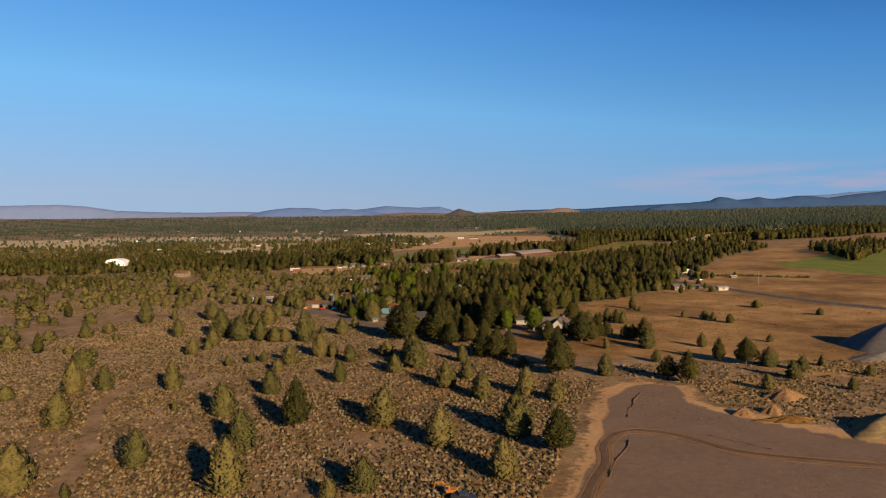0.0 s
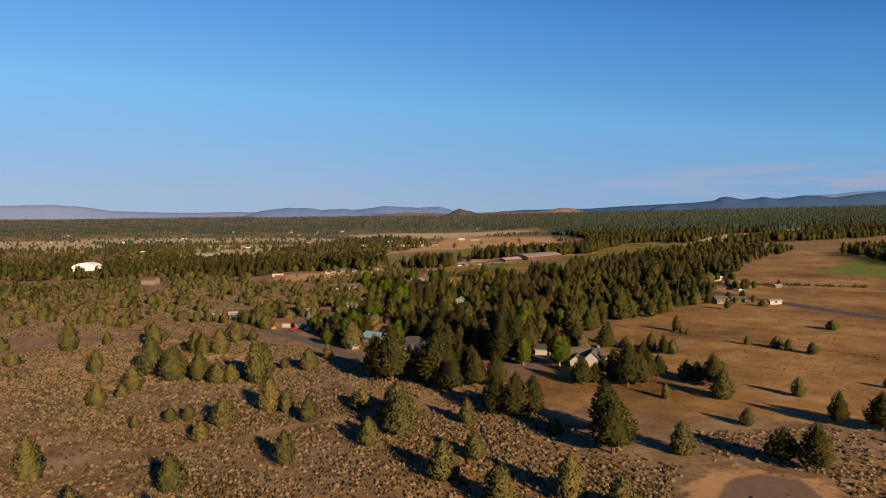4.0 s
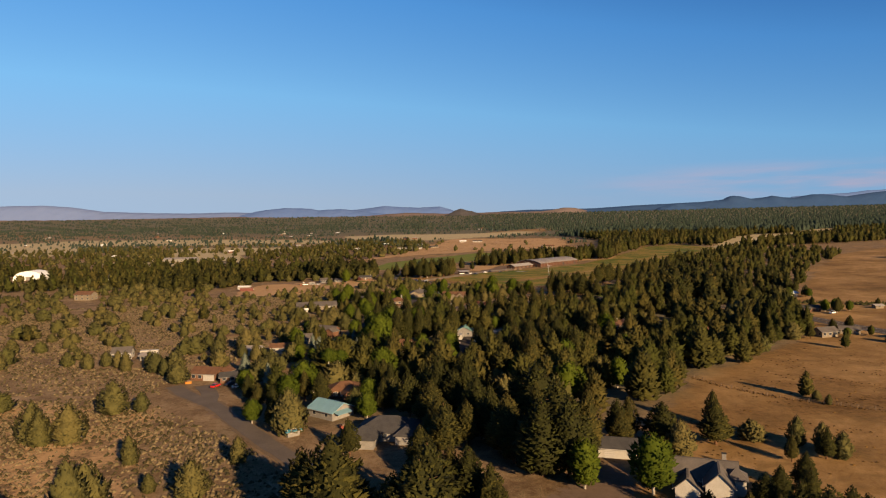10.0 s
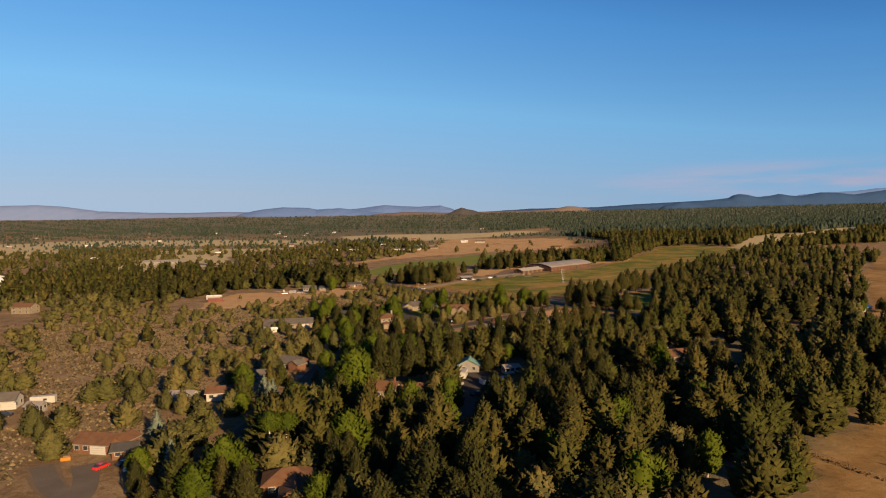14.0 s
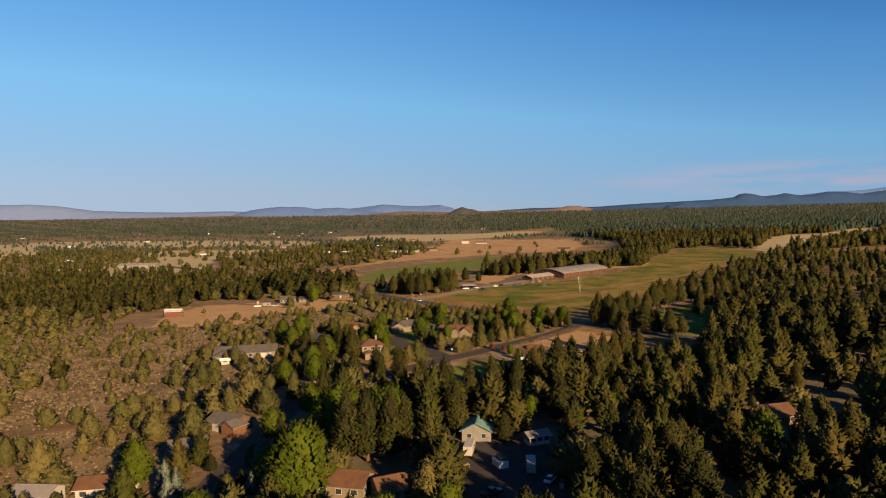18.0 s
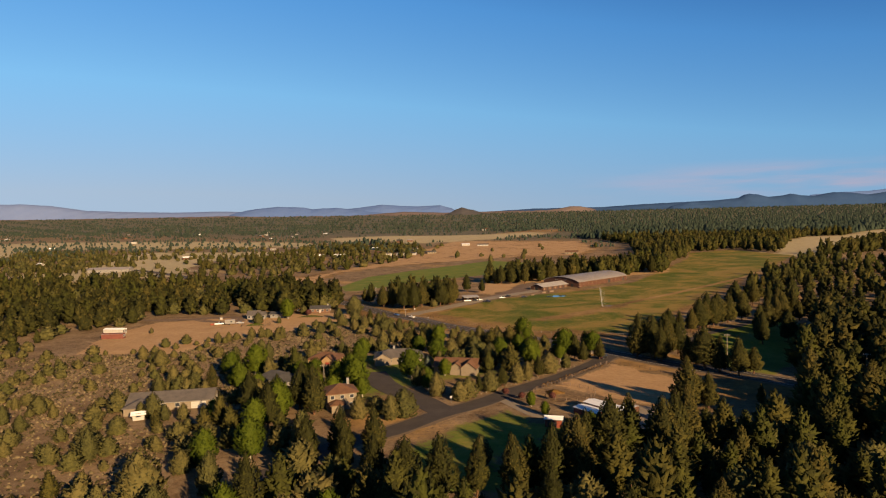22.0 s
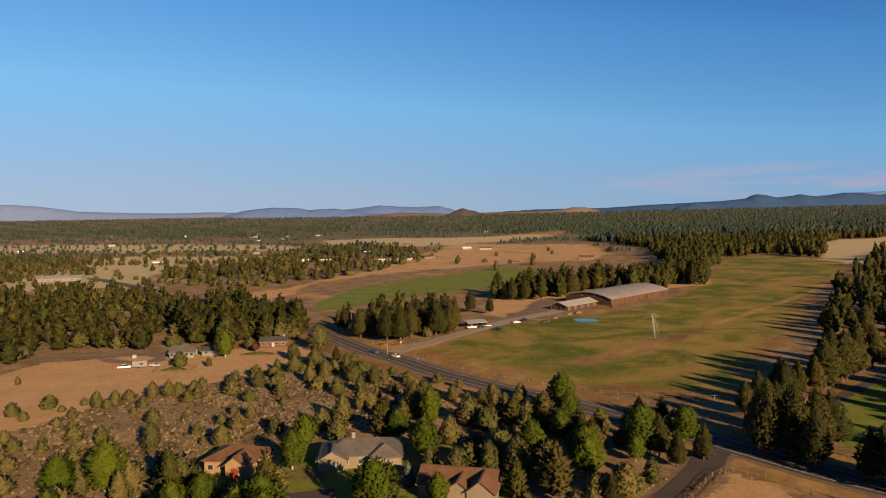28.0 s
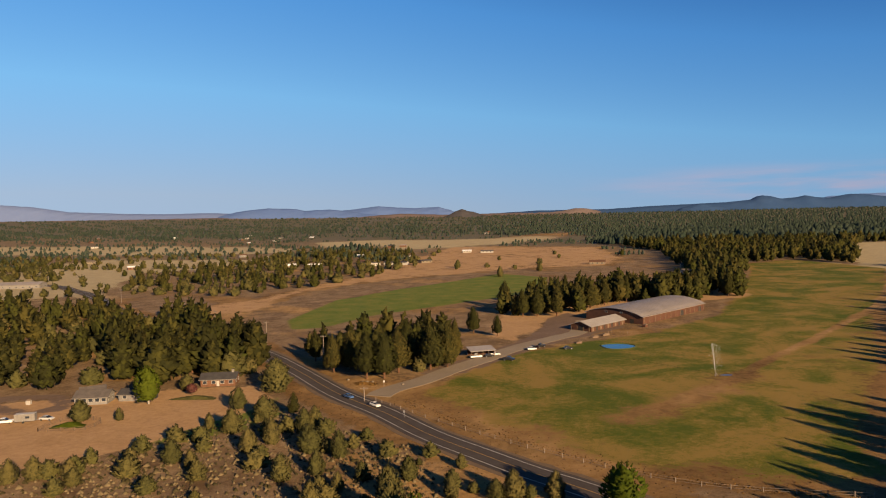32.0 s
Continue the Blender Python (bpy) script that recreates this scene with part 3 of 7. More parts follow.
def build_ground():
    xs = graded(-4200, -250, 300, 4200, 4.5, 1.06)
    ys = graded(-700, 96, 1100, 4990, 4.5, 1.035)
    gx, gy = np.meshgrid(xs, ys)
    x, y = gx.ravel(), gy.ravel()
    z = rise(x, y)
    nx, ny = len(xs), len(ys)
    i = (np.arange(ny - 1)[:, None] * nx + np.arange(nx - 1)[None]).ravel()
    tris = np.concatenate([np.stack([i, i + 1, i + nx + 1], 1), np.stack([i, i + nx + 1, i + nx], 1)])
    me = fast_mesh("ground", np.stack([x, y, z], 1), tris, ground_material(), True)
    straw = np.max([ramp01(inside(p, x, y) + 4 * wave(x, y, 18, 1), 6) for p in (PASTURE_EAST, GOLD_NORTH, FIELD_WEST, FIELDS_FAR_WEST, FIELD_MID, GOLD_FAR, FIELD_FAR_MID, FIELD_FAR_EAST, FIELD_BEYOND, MEADOW)], 0)
    straw = np.maximum(straw, ramp01(14 - along(HIGHWAY, x, y) + 5 * wave(x, y, 20), 5) * (y > 700))
    straw = np.maximum(straw, 0.35 + 0.35 * wave(x, y, 45, 4) - 0.5 * (x < -30) * (y < 900))
    green = np.max([ramp01(inside(p, x, y), 6) for p in (GREEN_EAST, GREEN_NORTH, LAWN_EAST)], 0)
    green = green * np.clip(1.0 + 0.2 * wave(x, y, 40, 7), 0, 1)
    green = np.maximum(green, (0.57 + 0.1 * wave(x, y, 12, 5)) * ramp01(inside(LAWN_ESTATE, x, y), 5))
    green = np.maximum(green, (0.64 + 0.16 * wave(x, y, 14, 3)) * ramp01(inside(LAWN_SOUTH, x, y) + 2, 4))
    green = np.maximum(green, 0.60 * ramp01(30 - np.hypot(x + 74, y - 850) + 5 * wave(x, y, 9), 6))
    earth = np.max([ramp01(inside(p, x, y) + 2 * wave(x, y, 12, 2), 4) for p in (CLEARING_WEST, PADDOCK)], 0)
    earth = np.maximum(earth, 0.8 * ramp01(inside([(30, 985), (44, 965), (60, 1000), (75, 1045), (110, 1060), (240, 1128), (262, 1190), (170, 1195), (100, 1160), (50, 1100)], x, y) + 3 * wave(x, y, 18), 6))
    earth = np.maximum(earth, 0.42 * ramp01(2.0 - along(TRAIL, x, y), 2.5))
    earth = np.maximum(earth, ramp01(inside(PAD, x, y) + 6 + 3 * wave(x, y, 14, 6), 5) * 0.72)
    gravel = ramp01(inside(PAD, x, y) + 2 * wave(x, y, 16, 2), 2.5)
    gravel = np.maximum(gravel, ramp01(inside(CLEAR_NEAR_DRIVE, x, y), 4) * 0.7)
    gravel = np.maximum(gravel, ramp01(inside(YARD, x, y) + 2 * wave(x, y, 12), 3))
    gravel = np.maximum(gravel, ramp01(4.5 - along(OLD_ROAD, x, y) + 1.5 * wave(x, y, 9), 3) * 0.7)
    earth = np.maximum(earth, 0.62 * ramp01(inside(GOLD_NORTH, x, y) + 6 * wave(x, y, 40, 2), 12) + 0.1 * wave(x, y, 70, 3))
    earth = np.maximum(earth, 0.50 * ramp01(inside(SAGE_BARE, x, y) + 8 * wave(x, y, 25, 5), 14))
    gravel = np.maximum(gravel, 0.9 * ramp01(8 - along(FARM_DRIVE, x, y) + 2 * wave(x, y, 9), 4) * (y > 900))
    gravel = np.maximum(gravel, 0.9 * ramp01(3.5 - along(WEST_DRIVE, x, y) + wave(x, y, 10), 3))
    att = me.attributes.new("cover", "FLOAT_COLOR", "POINT")
    att.data.foreach_set("color", np.stack([straw, green, earth, gravel], 1).astype(np.float32).ravel())
    # far fields that take the haze-paled straw colour
    pale = np.max([ramp01(inside(p, x, y) + 40, 40) for p in (FIELD_WEST, FIELDS_FAR_WEST, FIELD_MID, FIELD_FAR_MID, FIELD_FAR_EAST, FIELD_BEYOND)], 0)
    fields = np.max([inside(p, x, y) for p in (FIELD_WEST, FIELDS_FAR_WEST, FIELD_MID, GOLD_FAR, FIELD_FAR_MID, FIELD_FAR_EAST, FIELD_BEYOND, GOLD_NORTH, PASTURE_EAST, MEADOW)], 0)
    litter = np.clip((y - 1500) / 300, 0, 1) * ramp01(-fields - 12, 14) * np.clip(0.25 + (x + 500) / 900 + (y - 2300) / 500, 0.25, 0.85)
    litter = np.maximum(litter, 0.7 * ramp01(inside(WOOD_FLOOR, x, y) + 5 * wave(x, y, 15, 2), 8))
    att = me.attributes.new("litter", "FLOAT", "POINT")
    att.data.foreach_set("value", litter.astype(np.float32))
    att = me.attributes.new("meadow", "FLOAT", "POINT")
    bare = np.maximum(0.62 * ramp01(11 - along([(60, 836), (88, 850), (112, 878), (122, 886)], x, y) + 6 * wave(x, y, 11, 3), 9), 0.85 * ramp01(3.0 - along(MEADOW_TRACK, x, y), 3.0))
    bare = np.maximum(bare, 0.55 * ramp01(16 - along([(-6, 868), (25, 822), (52, 794), (84, 782)], x, y) + 8 * wave(x, y, 13, 4), 8))
    bare = np.maximum(bare, 0.42 * ramp01(24 - along([(128, 830), (180, 905), (240, 985), (330, 1090)], x, y) + 14 * wave(x, y, 24, 5), 14))
    att.data.foreach_set("value", (ramp01(inside(MEADOW, x, y), 8) - bare).astype(np.float32))
    att = me.attributes.new("straw_haze", "FLOAT", "POINT")
    att.data.foreach_set("value", pale.astype(np.float32))
    return tagged(new("ground", me), "dry brown high-desert ground with straw-coloured pastures", "ground", kind="structure")


build_ground()


def smooth_line(line, step=4.0):
    """A rounded line through the points, at even steps."""
    p = [Vector(q) for q in line]
    out = []
    for i in range(len(p) - 1):
        a, b, c, d = p[max(i - 1, 0)], p[i], p[i + 1], p[min(i + 2, len(p) - 1)]
        n = max(2, int((c - b).length / step))
        for k in range(n):
            t = k / n
            out.append(0.5 * ((2 * b) + (c - a) * t + (2 * a - 5 * b + 4 * c - d) * t * t + (3 * b - a - 3 * c + d) * t ** 3))
    return out + [p[-1]]


def strip(line, lo, hi, z, thick=0.0, dash=None, ragged=0.0):
    """A ribbon between two offsets from a line, optionally dashed."""
    pts = smooth_line(line)
    bm = bmesh.new()
    rows = []
    for i, p in enumerate(pts):
        d = (pts[min(i + 1, len(pts) - 1)] - pts[max(i - 1, 0)]).normalized()
        n = Vector((-d.y, d.x))
        w = [random.uniform(-ragged, ragged), random.uniform(-ragged, ragged)]
        h = float(rise(p.x, p.y)) + z
        rows.append([bm.verts.new((*(p + n * (lo + w[0])), h)), bm.verts.new((*(p + n * (hi + w[1])), h))])
    for i, (q, w) in enumerate(zip(rows, rows[1:])):
        if dash and i % 2:
            continue
        bm.faces.new((q[1], q[0], w[0], w[1]))
    if thick:
        made = bmesh.ops.extrude_face_region(bm, geom=bm.faces[:])["geom"]
        bmesh.ops.translate(bm, vec=(0, 0, -thick), verts=[v for v in made if isinstance(v, bmesh.types.BMVert)])
        bmesh.ops.recalc_face_normals(bm, faces=bm.faces[:])
    return bm


def road(name, line, half, mat, label, shoulder=0.0, lines=False, z=0.12):
    me = bpy.data.meshes.new(name)
    bm = strip(line, -half, half, z, 0.2, ragged=0.0 if lines else 0.25)
    bm.to_mesh(me), bm.free()
    me.materials.append(M[mat])
    ob = tagged(new(name, me), label, "road", kind="structure")
    if shoulder:
        part("shoulder", strip(line, -half - shoulder, half + shoulder, z - 0.05, 0.15, ragged=0.6), M["shoulder"], ob, "brown gravel shoulder")
    if lines:
        for o in (-half + 1.6, half - 1.6):
            part("edge_line", strip(line, o - 0.11, o + 0.11, z + 0.02), M["paint_white"], ob, "white edge line")
        part("centre_line", strip(line, -0.09, 0.09, z + 0.02), M["paint_yellow"], ob, "yellow centre line")
    return ob


road("highway", HIGHWAY, 5.3, "asphalt", "two-lane grey asphalt highway with white edge lines", 1.6, True)
road("local_road", LOCAL_ROAD, 3.9, "local_asphalt", "dark asphalt side road of the housing estate", 1.2, z=0.10)
road("cul_de_sac", CUL_DE_SAC, 5.0, "local_asphalt", "short dark asphalt cul-de-sac", z=0.08)
road("barn_drive", BARN_DRIVE, 2.0, "gravel", "pale gravel drive to the horse barn", z=0.07)
road("house_drive", HOUSE_DRIVE, 1.5, "gravel", "pale gravel drive beside the estate road", z=0.07)
road("estate_road", OLD_ROAD, 2.7, "old_asphalt", "worn grey asphalt road beside sagebrush", 0.8, z=0.10)
road("driveway", GARAGE_DRIVE, 3.0, "old_asphalt", "asphalt driveway to a garage", z=0.08)
road("farm_drive", FARM_DRIVE, 4.8, "gravel", "pale gravel farm drive along the meadow", z=0.10)
road("east_lane", EAST_LANE, 2.0, "local_asphalt", "narrow asphalt lane beside a lawn", z=0.10)
road("west_track", WEST_TRACK, 1.6, "dirt", "dirt track through sagebrush", z=0.05)
HAUL = [(26, 130), (32, 144), (38.2, 157.4), (40, 167), (42.8, 173.6), (47, 178.9), (52.6, 181.2), (58.3, 179.3), (63.5, 175.3), (67.7, 169.4), (72.6, 163.6), (78.2, 160.2), (86.1, 157.1), (102, 152), (130, 143)]
road("damp_haul_track", HAUL, 0.8, "wet_dirt", "dark damp vehicle track curving over gravel", z=0.05)
for o, half in ((-2.2, 0.45), (-1.4, 0.25), (1.5, 0.3)):
    line = []
    for q, w in zip(HAUL, HAUL[1:]):
        d = (Vector(w) - Vector(q)).normalized()
        line.append((q[0] - d.y * o, q[1] + d.x * o))
    road("haul_track_edge", line, half, "dirt", "brown rut beside the damp track", z=0.045)
me = bpy.data.meshes.new("barn_yard")
bm = bmesh.new()
bm.faces.new([bm.verts.new((x, y, 0.07)) for x, y in ((60, 622), (70, 618), (76, 634), (74, 650), (66, 654), (63, 640))])
bm.to_mesh(me), bm.free()
me.materials.append(M["gravel"])
tagged(new("barn_yard", me), "pale gravel yard beside the horse barn", "yard", kind="structure")
me = bpy.data.meshes.new("workshop_yard")
bm = bmesh.new()
bm.faces.new([bm.verts.new((x, y, 0.06)) for x, y in ((3, 490), (12, 483), (28, 482), (33, 500), (34, 522), (30, 545), (8, 542), (4, 520))])
bm.to_mesh(me), bm.free()
me.materials.append(M["local_asphalt"])
tagged(new("workshop_yard", me), "grey asphalt yard between a workshop and pines", "yard", kind="structure")


# ---- backdrop: hills and mountains ----
def ridge(name, y0, depth, x0, x1, profile, colours, label, seed, rough_amount=1.0, category="hill"):
    """A hill range: a relief that climbs from its foot to the crest line given as (x, height)."""
    px, pz = np.array([p[0] for p in profile], float), np.array([p[1] for p in profile], float)
    xs, v = np.linspace(x0, x1, 220), np.linspace(0, 1, 12)
    gx, gv = np.meshgrid(xs, v)
    top = np.interp(gx, px, pz)
    top = np.interp(gx, px, pz) + rough_amount * (wave(gx, gv * 0, 60, seed) * 1.5 + wave(gx, gv * 0, 21, seed + 3) * 0.8)
    base = rise(gx, np.full_like(gx, y0)) - 12
    gz = base + np.maximum(top - base, 0) * np.sin(np.clip(gv, 0, 1) * np.pi / 2) ** 1.2 + rough_amount * 5 * wave(gx, gv * 300, 45, seed + 1) * np.sin(gv * np.pi)
    gy = y0 + depth * gv
    n = len(xs)
    i = (np.arange(len(v) - 1)[:, None] * n + np.arange(n - 1)[None]).ravel()
    tris = np.concatenate([np.stack([i, i + 1, i + n + 1], 1), np.stack([i, i + n + 1, i + n], 1)])
    m = material(name + "_backdrop_tone", *colours, 0.012, 0.95, 0, fine=6, spec=0.0)
    ob = new(name, fast_mesh(name, np.stack([gx.ravel(), gy.ravel(), gz.ravel()], 1), tris, m, True))
    return tagged(ob, label, category, kind="structure")


# lilac, blue and dusk tones carry the aerial haze as painted base colour
HAZE_LILAC, HAZE_BLUE, HAZE_DUSK = ((0.100, 0.145, 0.290), (0.115, 0.160, 0.300)), ((0.060, 0.108, 0.260), (0.078, 0.126, 0.275)), ((0.022, 0.050, 0.125), (0.030, 0.060, 0.135))
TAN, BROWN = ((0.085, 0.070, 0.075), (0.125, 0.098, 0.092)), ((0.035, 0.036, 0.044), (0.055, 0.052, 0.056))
ridge("mountain_west", 4800, 140, -4200, -1200, [(-4100, 226), (-3583, 236), (-3106, 236), (-2868, 234), (-2671, 217), (-2435, 179), (-2079, 160), (-1801, 151), (-1524, 152), (-1366, 144), (-1200, 120)], HAZE_LILAC, "pale lilac mountain range in the haze", 1, 0.7, "mountain")
ridge("mountain_mid", 4820, 110, -950, 130, [(-950, 100), (-889, 124), (-691, 143), (-532, 158), (-413, 171), (-295, 160), (-177, 153), (-19, 157), (59, 135), (106, 110), (130, 90)], HAZE_BLUE, "hazy blue mountains on the horizon", 2, 0.7, "mountain")
ridge("mountain_domes", 4780, 115, -1450, -300, [(-1450, 125), (-1393, 140), (-1274, 161), (-1117, 173), (-941, 164), (-882, 151), (-725, 157), (-627, 144), (-490, 129), (-334, 117)], HAZE_BLUE, "low dome-shaped hills tinted haze-blue", 3, 0.7, "mountain")
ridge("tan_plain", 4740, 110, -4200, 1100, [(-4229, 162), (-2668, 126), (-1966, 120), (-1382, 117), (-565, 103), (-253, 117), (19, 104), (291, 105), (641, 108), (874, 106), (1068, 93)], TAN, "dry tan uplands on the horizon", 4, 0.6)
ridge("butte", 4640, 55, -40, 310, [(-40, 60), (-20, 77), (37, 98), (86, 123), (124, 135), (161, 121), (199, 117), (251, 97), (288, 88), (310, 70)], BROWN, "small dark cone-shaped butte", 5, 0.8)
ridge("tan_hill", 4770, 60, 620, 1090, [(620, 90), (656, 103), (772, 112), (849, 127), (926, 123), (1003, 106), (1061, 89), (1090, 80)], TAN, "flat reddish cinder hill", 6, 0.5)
ridge("range_far_east", 4880, 65, 2480, 4200, [(2480, 140), (2510, 164), (2707, 178), (2904, 181), (3062, 197), (3416, 207), (4006, 200), (4200, 195)], HAZE_BLUE, "hazy blue range behind the buttes", 7, 0.7, "mountain")
ridge("range_east", 4760, 115, 200, 4200, [(200, 100), (605, 117), (1073, 116), (1346, 129), (1579, 135), (1852, 143), (1988, 155), (2020, 174), (2066, 180), (2117, 175), (2183, 156), (2280, 163), (2338, 175), (2416, 160), (2494, 156), (2630, 178), (2747, 171), (2863, 156), (3050, 179), (3329, 199), (3950, 159), (4200, 150)], HAZE_DUSK, "long forested slope with volcanic buttes in blue haze", 8, 0.6, "mountain")
ridge("dark_knoll", 4720, 70, 1480, 1850, [(1480, 95), (1513, 111), (1571, 125), (1628, 137), (1686, 130), (1762, 113), (1827, 103), (1850, 90)], HAZE_DUSK, "low wooded knoll tinted dark haze-blue", 9, 0.5)



# ---- trees ----
JUNIPERS_1 = [(-50, 145, 13.5), (-55, 173, 11.5), (-70, 204, 11.8), (-78, 162, 10.1), (-118, 197, 11.3), (-126, 240, 9.6), (-136, 237, 12.6), (-100, 238, 11.6), (-88, 210, 3.7), (-62, 229, 9.1), (-40, 245, 8.7), (-19, 192, 11.9), (-2, 172, 11.4), (13, 150, 10.0), (19, 179, 12.7), (27, 220, 10.7), (12, 217, 9.6), (0, 233, 9.9), (-12, 266, 13.0), (-20, 257, 8.0), (8, 245, 7.6), (36, 212, 8.4), (60, 245, 8.7), (126, 254, 7.9), (125, 234, 7.3), (135, 246, 6.1), (146, 252, 4.9), (109, 220, 5.8), (136, 217, 4.8), (-19, 144, 8.3)]
JUNIPERS_2 = [(-26, 140, 5.0), (-100, 148, 11.8), (-85, 143, 3.8), (154, 236, 4.2), (-184, 403, 15.6), (-144, 353, 10.6), (-172, 417, 7.5), (-149, 415, 13.4), (-119, 349, 15.5), (-106, 338, 13.7), (-95, 335, 11.9), (-112, 387, 10.7), (-105, 389, 12.2), (-86, 331, 8.5), (-81, 331, 7.9), (-115, 324, 9.7), (-117, 302, 8.7), (-84, 282, 4.8), (-79, 284, 4.9), (-66, 278, 8.7), (-56, 293, 11.2), (-50, 289, 7.6), (-41, 279, 7.9), (-106, 417, 12.0), (-66, 353, 4.7), (-55, 350, 9.2), (-51, 370, 7.5), (-14, 281, 11.7), (-21, 265, 5.8), (-92, 276, 4.7)]
JUNIPERS_3 = [(7, 274, 8.1), (99, 363, 7.3), (91, 294, 9.6), (73, 295, 5.3), (86, 266, 5.4), (116, 294, 6.9), (122, 408, 3.6), (139, 380, 4.6), (148, 371, 5.7), (150, 365, 5.5), (156, 357, 5.4), (31, 262, 5.0), (-45, 397, 11.0), (-102, 458, 9.1), (-27, 413, 8.7), (-55, 881, 13.0), (-90, 884, 6.6), (-110, 847, 7.4), (-97, 846, 4.6), (-56, 831, 12.0), (-64, 835, 7.0), (-64, 807, 9.0), (-46, 814, 9.4), (-32, 793, 9.7), (-24, 796, 9.2), (-17, 786, 6.6), (-5, 782, 11.6), (-1, 792, 8.2), (9, 781, 7.6), (23, 780, 7.0)]
JUNIPERS_4 = [(32, 779, 6.9), (19, 780, 6.3), (-12, 792, 6.9), (-50, 845, 11.0), (-31, 832, 10.4), (-29, 813, 10.9), (-57, 802, 7.3), (-73, 803, 5.9), (-94, 797, 6.4), (-82, 793, 6.2), (69, 1350, 12.6), (122, 1415, 10.3), (26, 1494, 11.4)]
PINES_1 = [(-44, 189, 15.9), (28, 165, 12.5), (43, 246, 16.4), (86, 231, 12.3), (81, 237, 9.4), (111, 264, 10.5), (119, 258, 11.4), (-69, 328, 21.9), (-25, 328, 20.9), (-19, 328, 22.9), (-3, 320, 20.0), (-7, 323, 15.3), (12, 315, 13.2), (16, 283, 13.0), (22, 279, 14.3), (27, 279, 13.5), (50, 316, 10.8), (55, 317, 7.9), (79, 387, 11.4), (65, 311, 16.3), (70, 311, 11.5), (95, 363, 8.6), (90, 312, 8.7), (94, 308, 12.2), (19, 315, 12.7), (3, 310, 12.4), (31, 370, 20.1), (11, 336, 11.9), (3, 345, 12.4), (9, 407, 20.2)]
PINES_2 = [(-5, 429, 13.6), (-13, 432, 13.0), (-20, 440, 11.6), (-25, 444, 10.9), (-41, 847, 14.0), (-80, 933, 27.5), (-87, 934, 25.0), (-88, 923, 22.8), (-99, 913, 18.3), (-114, 925, 17.9), (-133, 939, 18.7), (-50, 930, 15.6), (-38, 907, 16.7), (-32, 911, 18.2), (-23, 895, 22.9), (-16, 895, 25.1), (-11, 904, 18.9), (-9, 925, 28.1), (2, 908, 26.4), (9, 912, 26.8), (12, 923, 20.3), (24, 994, 15.8), (36, 984, 12.3), (51, 1096, 20.3), (58, 1053, 18.4), (67, 1052, 22.0), (79, 1050, 23.8), (100, 1136, 30.9), (96, 1073, 30.9), (108, 1085, 23.8)]
PINES_3 = [(121, 1098, 20.4), (140, 1111, 21.0), (157, 1125, 25.9), (175, 1139, 22.3), (187, 1137, 22.1), (192, 1118, 23.4), (218, 1150, 22.7), (222, 1130, 24.0), (233, 1139, 22.2)]
PINES_4 = [(88, 725, 21.3), (93, 722, 19.6), (100, 724, 18.3), (107, 729, 15.8), (146, 796, 20.6), (153, 800, 18.9), (163, 809, 17.5), (103, 707, 13.0), (107, 700, 18.2), (111, 696, 14.7), (115, 688, 15.3), (122, 691, 10.8), (81, 649, 17.3), (88, 649, 12.1), (87, 654, 9.6), (105, 650, 7.5), (206, 871, 17.6), (209, 856, 15.7), (203, 831, 16.7), (210, 830, 16.7), (203, 809, 11.7), (17, 672, 9.1), (26, 682, 9.7), (41, 694, 10.9), (61, 725, 14.2), (63, 718, 11.6), (71, 722, 11.9), (40, 744, 12.3), (59, 739, 10.5), (-37, 652, 16.6)]
PINES_5 = [(-43, 659, 13.9), (-81, 685, 12.7), (-57, 651, 15.5), (-49, 650, 13.1), (-55, 677, 10.0), (-3, 683, 9.2), (-11, 759, 11.4), (-48, 686, 12.8), (-42, 685, 10.5), (-48, 638, 15.2)]
JUNIPERS_5 = [(10, 665, 8.8), (13, 669, 9.0), (21, 676, 9.9), (32, 687, 10.0), (36, 690, 9.5), (46, 701, 10.7), (54, 709, 7.9), (45, 730, 10.8), (31, 751, 11.1), (22, 759, 11.4), (14, 756, 11.3), (8, 739, 10.5), (51, 746, 9.3), (24, 716, 12.2), (17, 717, 10.9), (9, 713, 10.7), (-65, 702, 11.4), (-79, 711, 9.3), (-75, 741, 9.8), (-80, 675, 8.8), (-8, 648, 9.7), (-12, 646, 8.2), (-22, 647, 7.8), (-5, 686, 9.8), (2, 671, 10.6), (-102, 701, 7.6), (-101, 685, 7.5), (-86, 679, 6.2), (-120, 731, 8.0), (-135, 746, 7.0)]
JUNIPERS_6 = [(-78, 650, 5.6), (-84, 650, 5.6), (-93, 653, 5.7), (-113, 784, 6.3), (-109, 788, 5.4), (-99, 795, 6.5), (-94, 798, 6.6), (-85, 797, 7.5), (-56, 742, 7.6), (-55, 767, 6.7), (-62, 857, 13.5), (-41, 820, 12.1), (-34, 830, 10.4), (-20, 808, 11.6), (-30, 754, 8.8), (-25, 760, 11.5), (-21, 774, 10.4), (-3, 765, 11.7), (-164, 820, 3.6), (-52, 673, 6.5), (-93, 621, 8.5), (-135, 649, 6.8), (-142, 666, 4.9), (-125, 642, 5.5), (-131, 661, 6.6), (-123, 656, 4.7), (-132, 631, 4.7), (-121, 620, 4.5), (-115, 620, 4.5), (-89, 653, 8.7)]
JUNIPERS_7 = [(-103, 690, 5.4), (-98, 687, 6.7), (-90, 689, 6.1), (-34, 617, 9.3), (-61, 605, 6.4), (-59, 610, 9.4)]
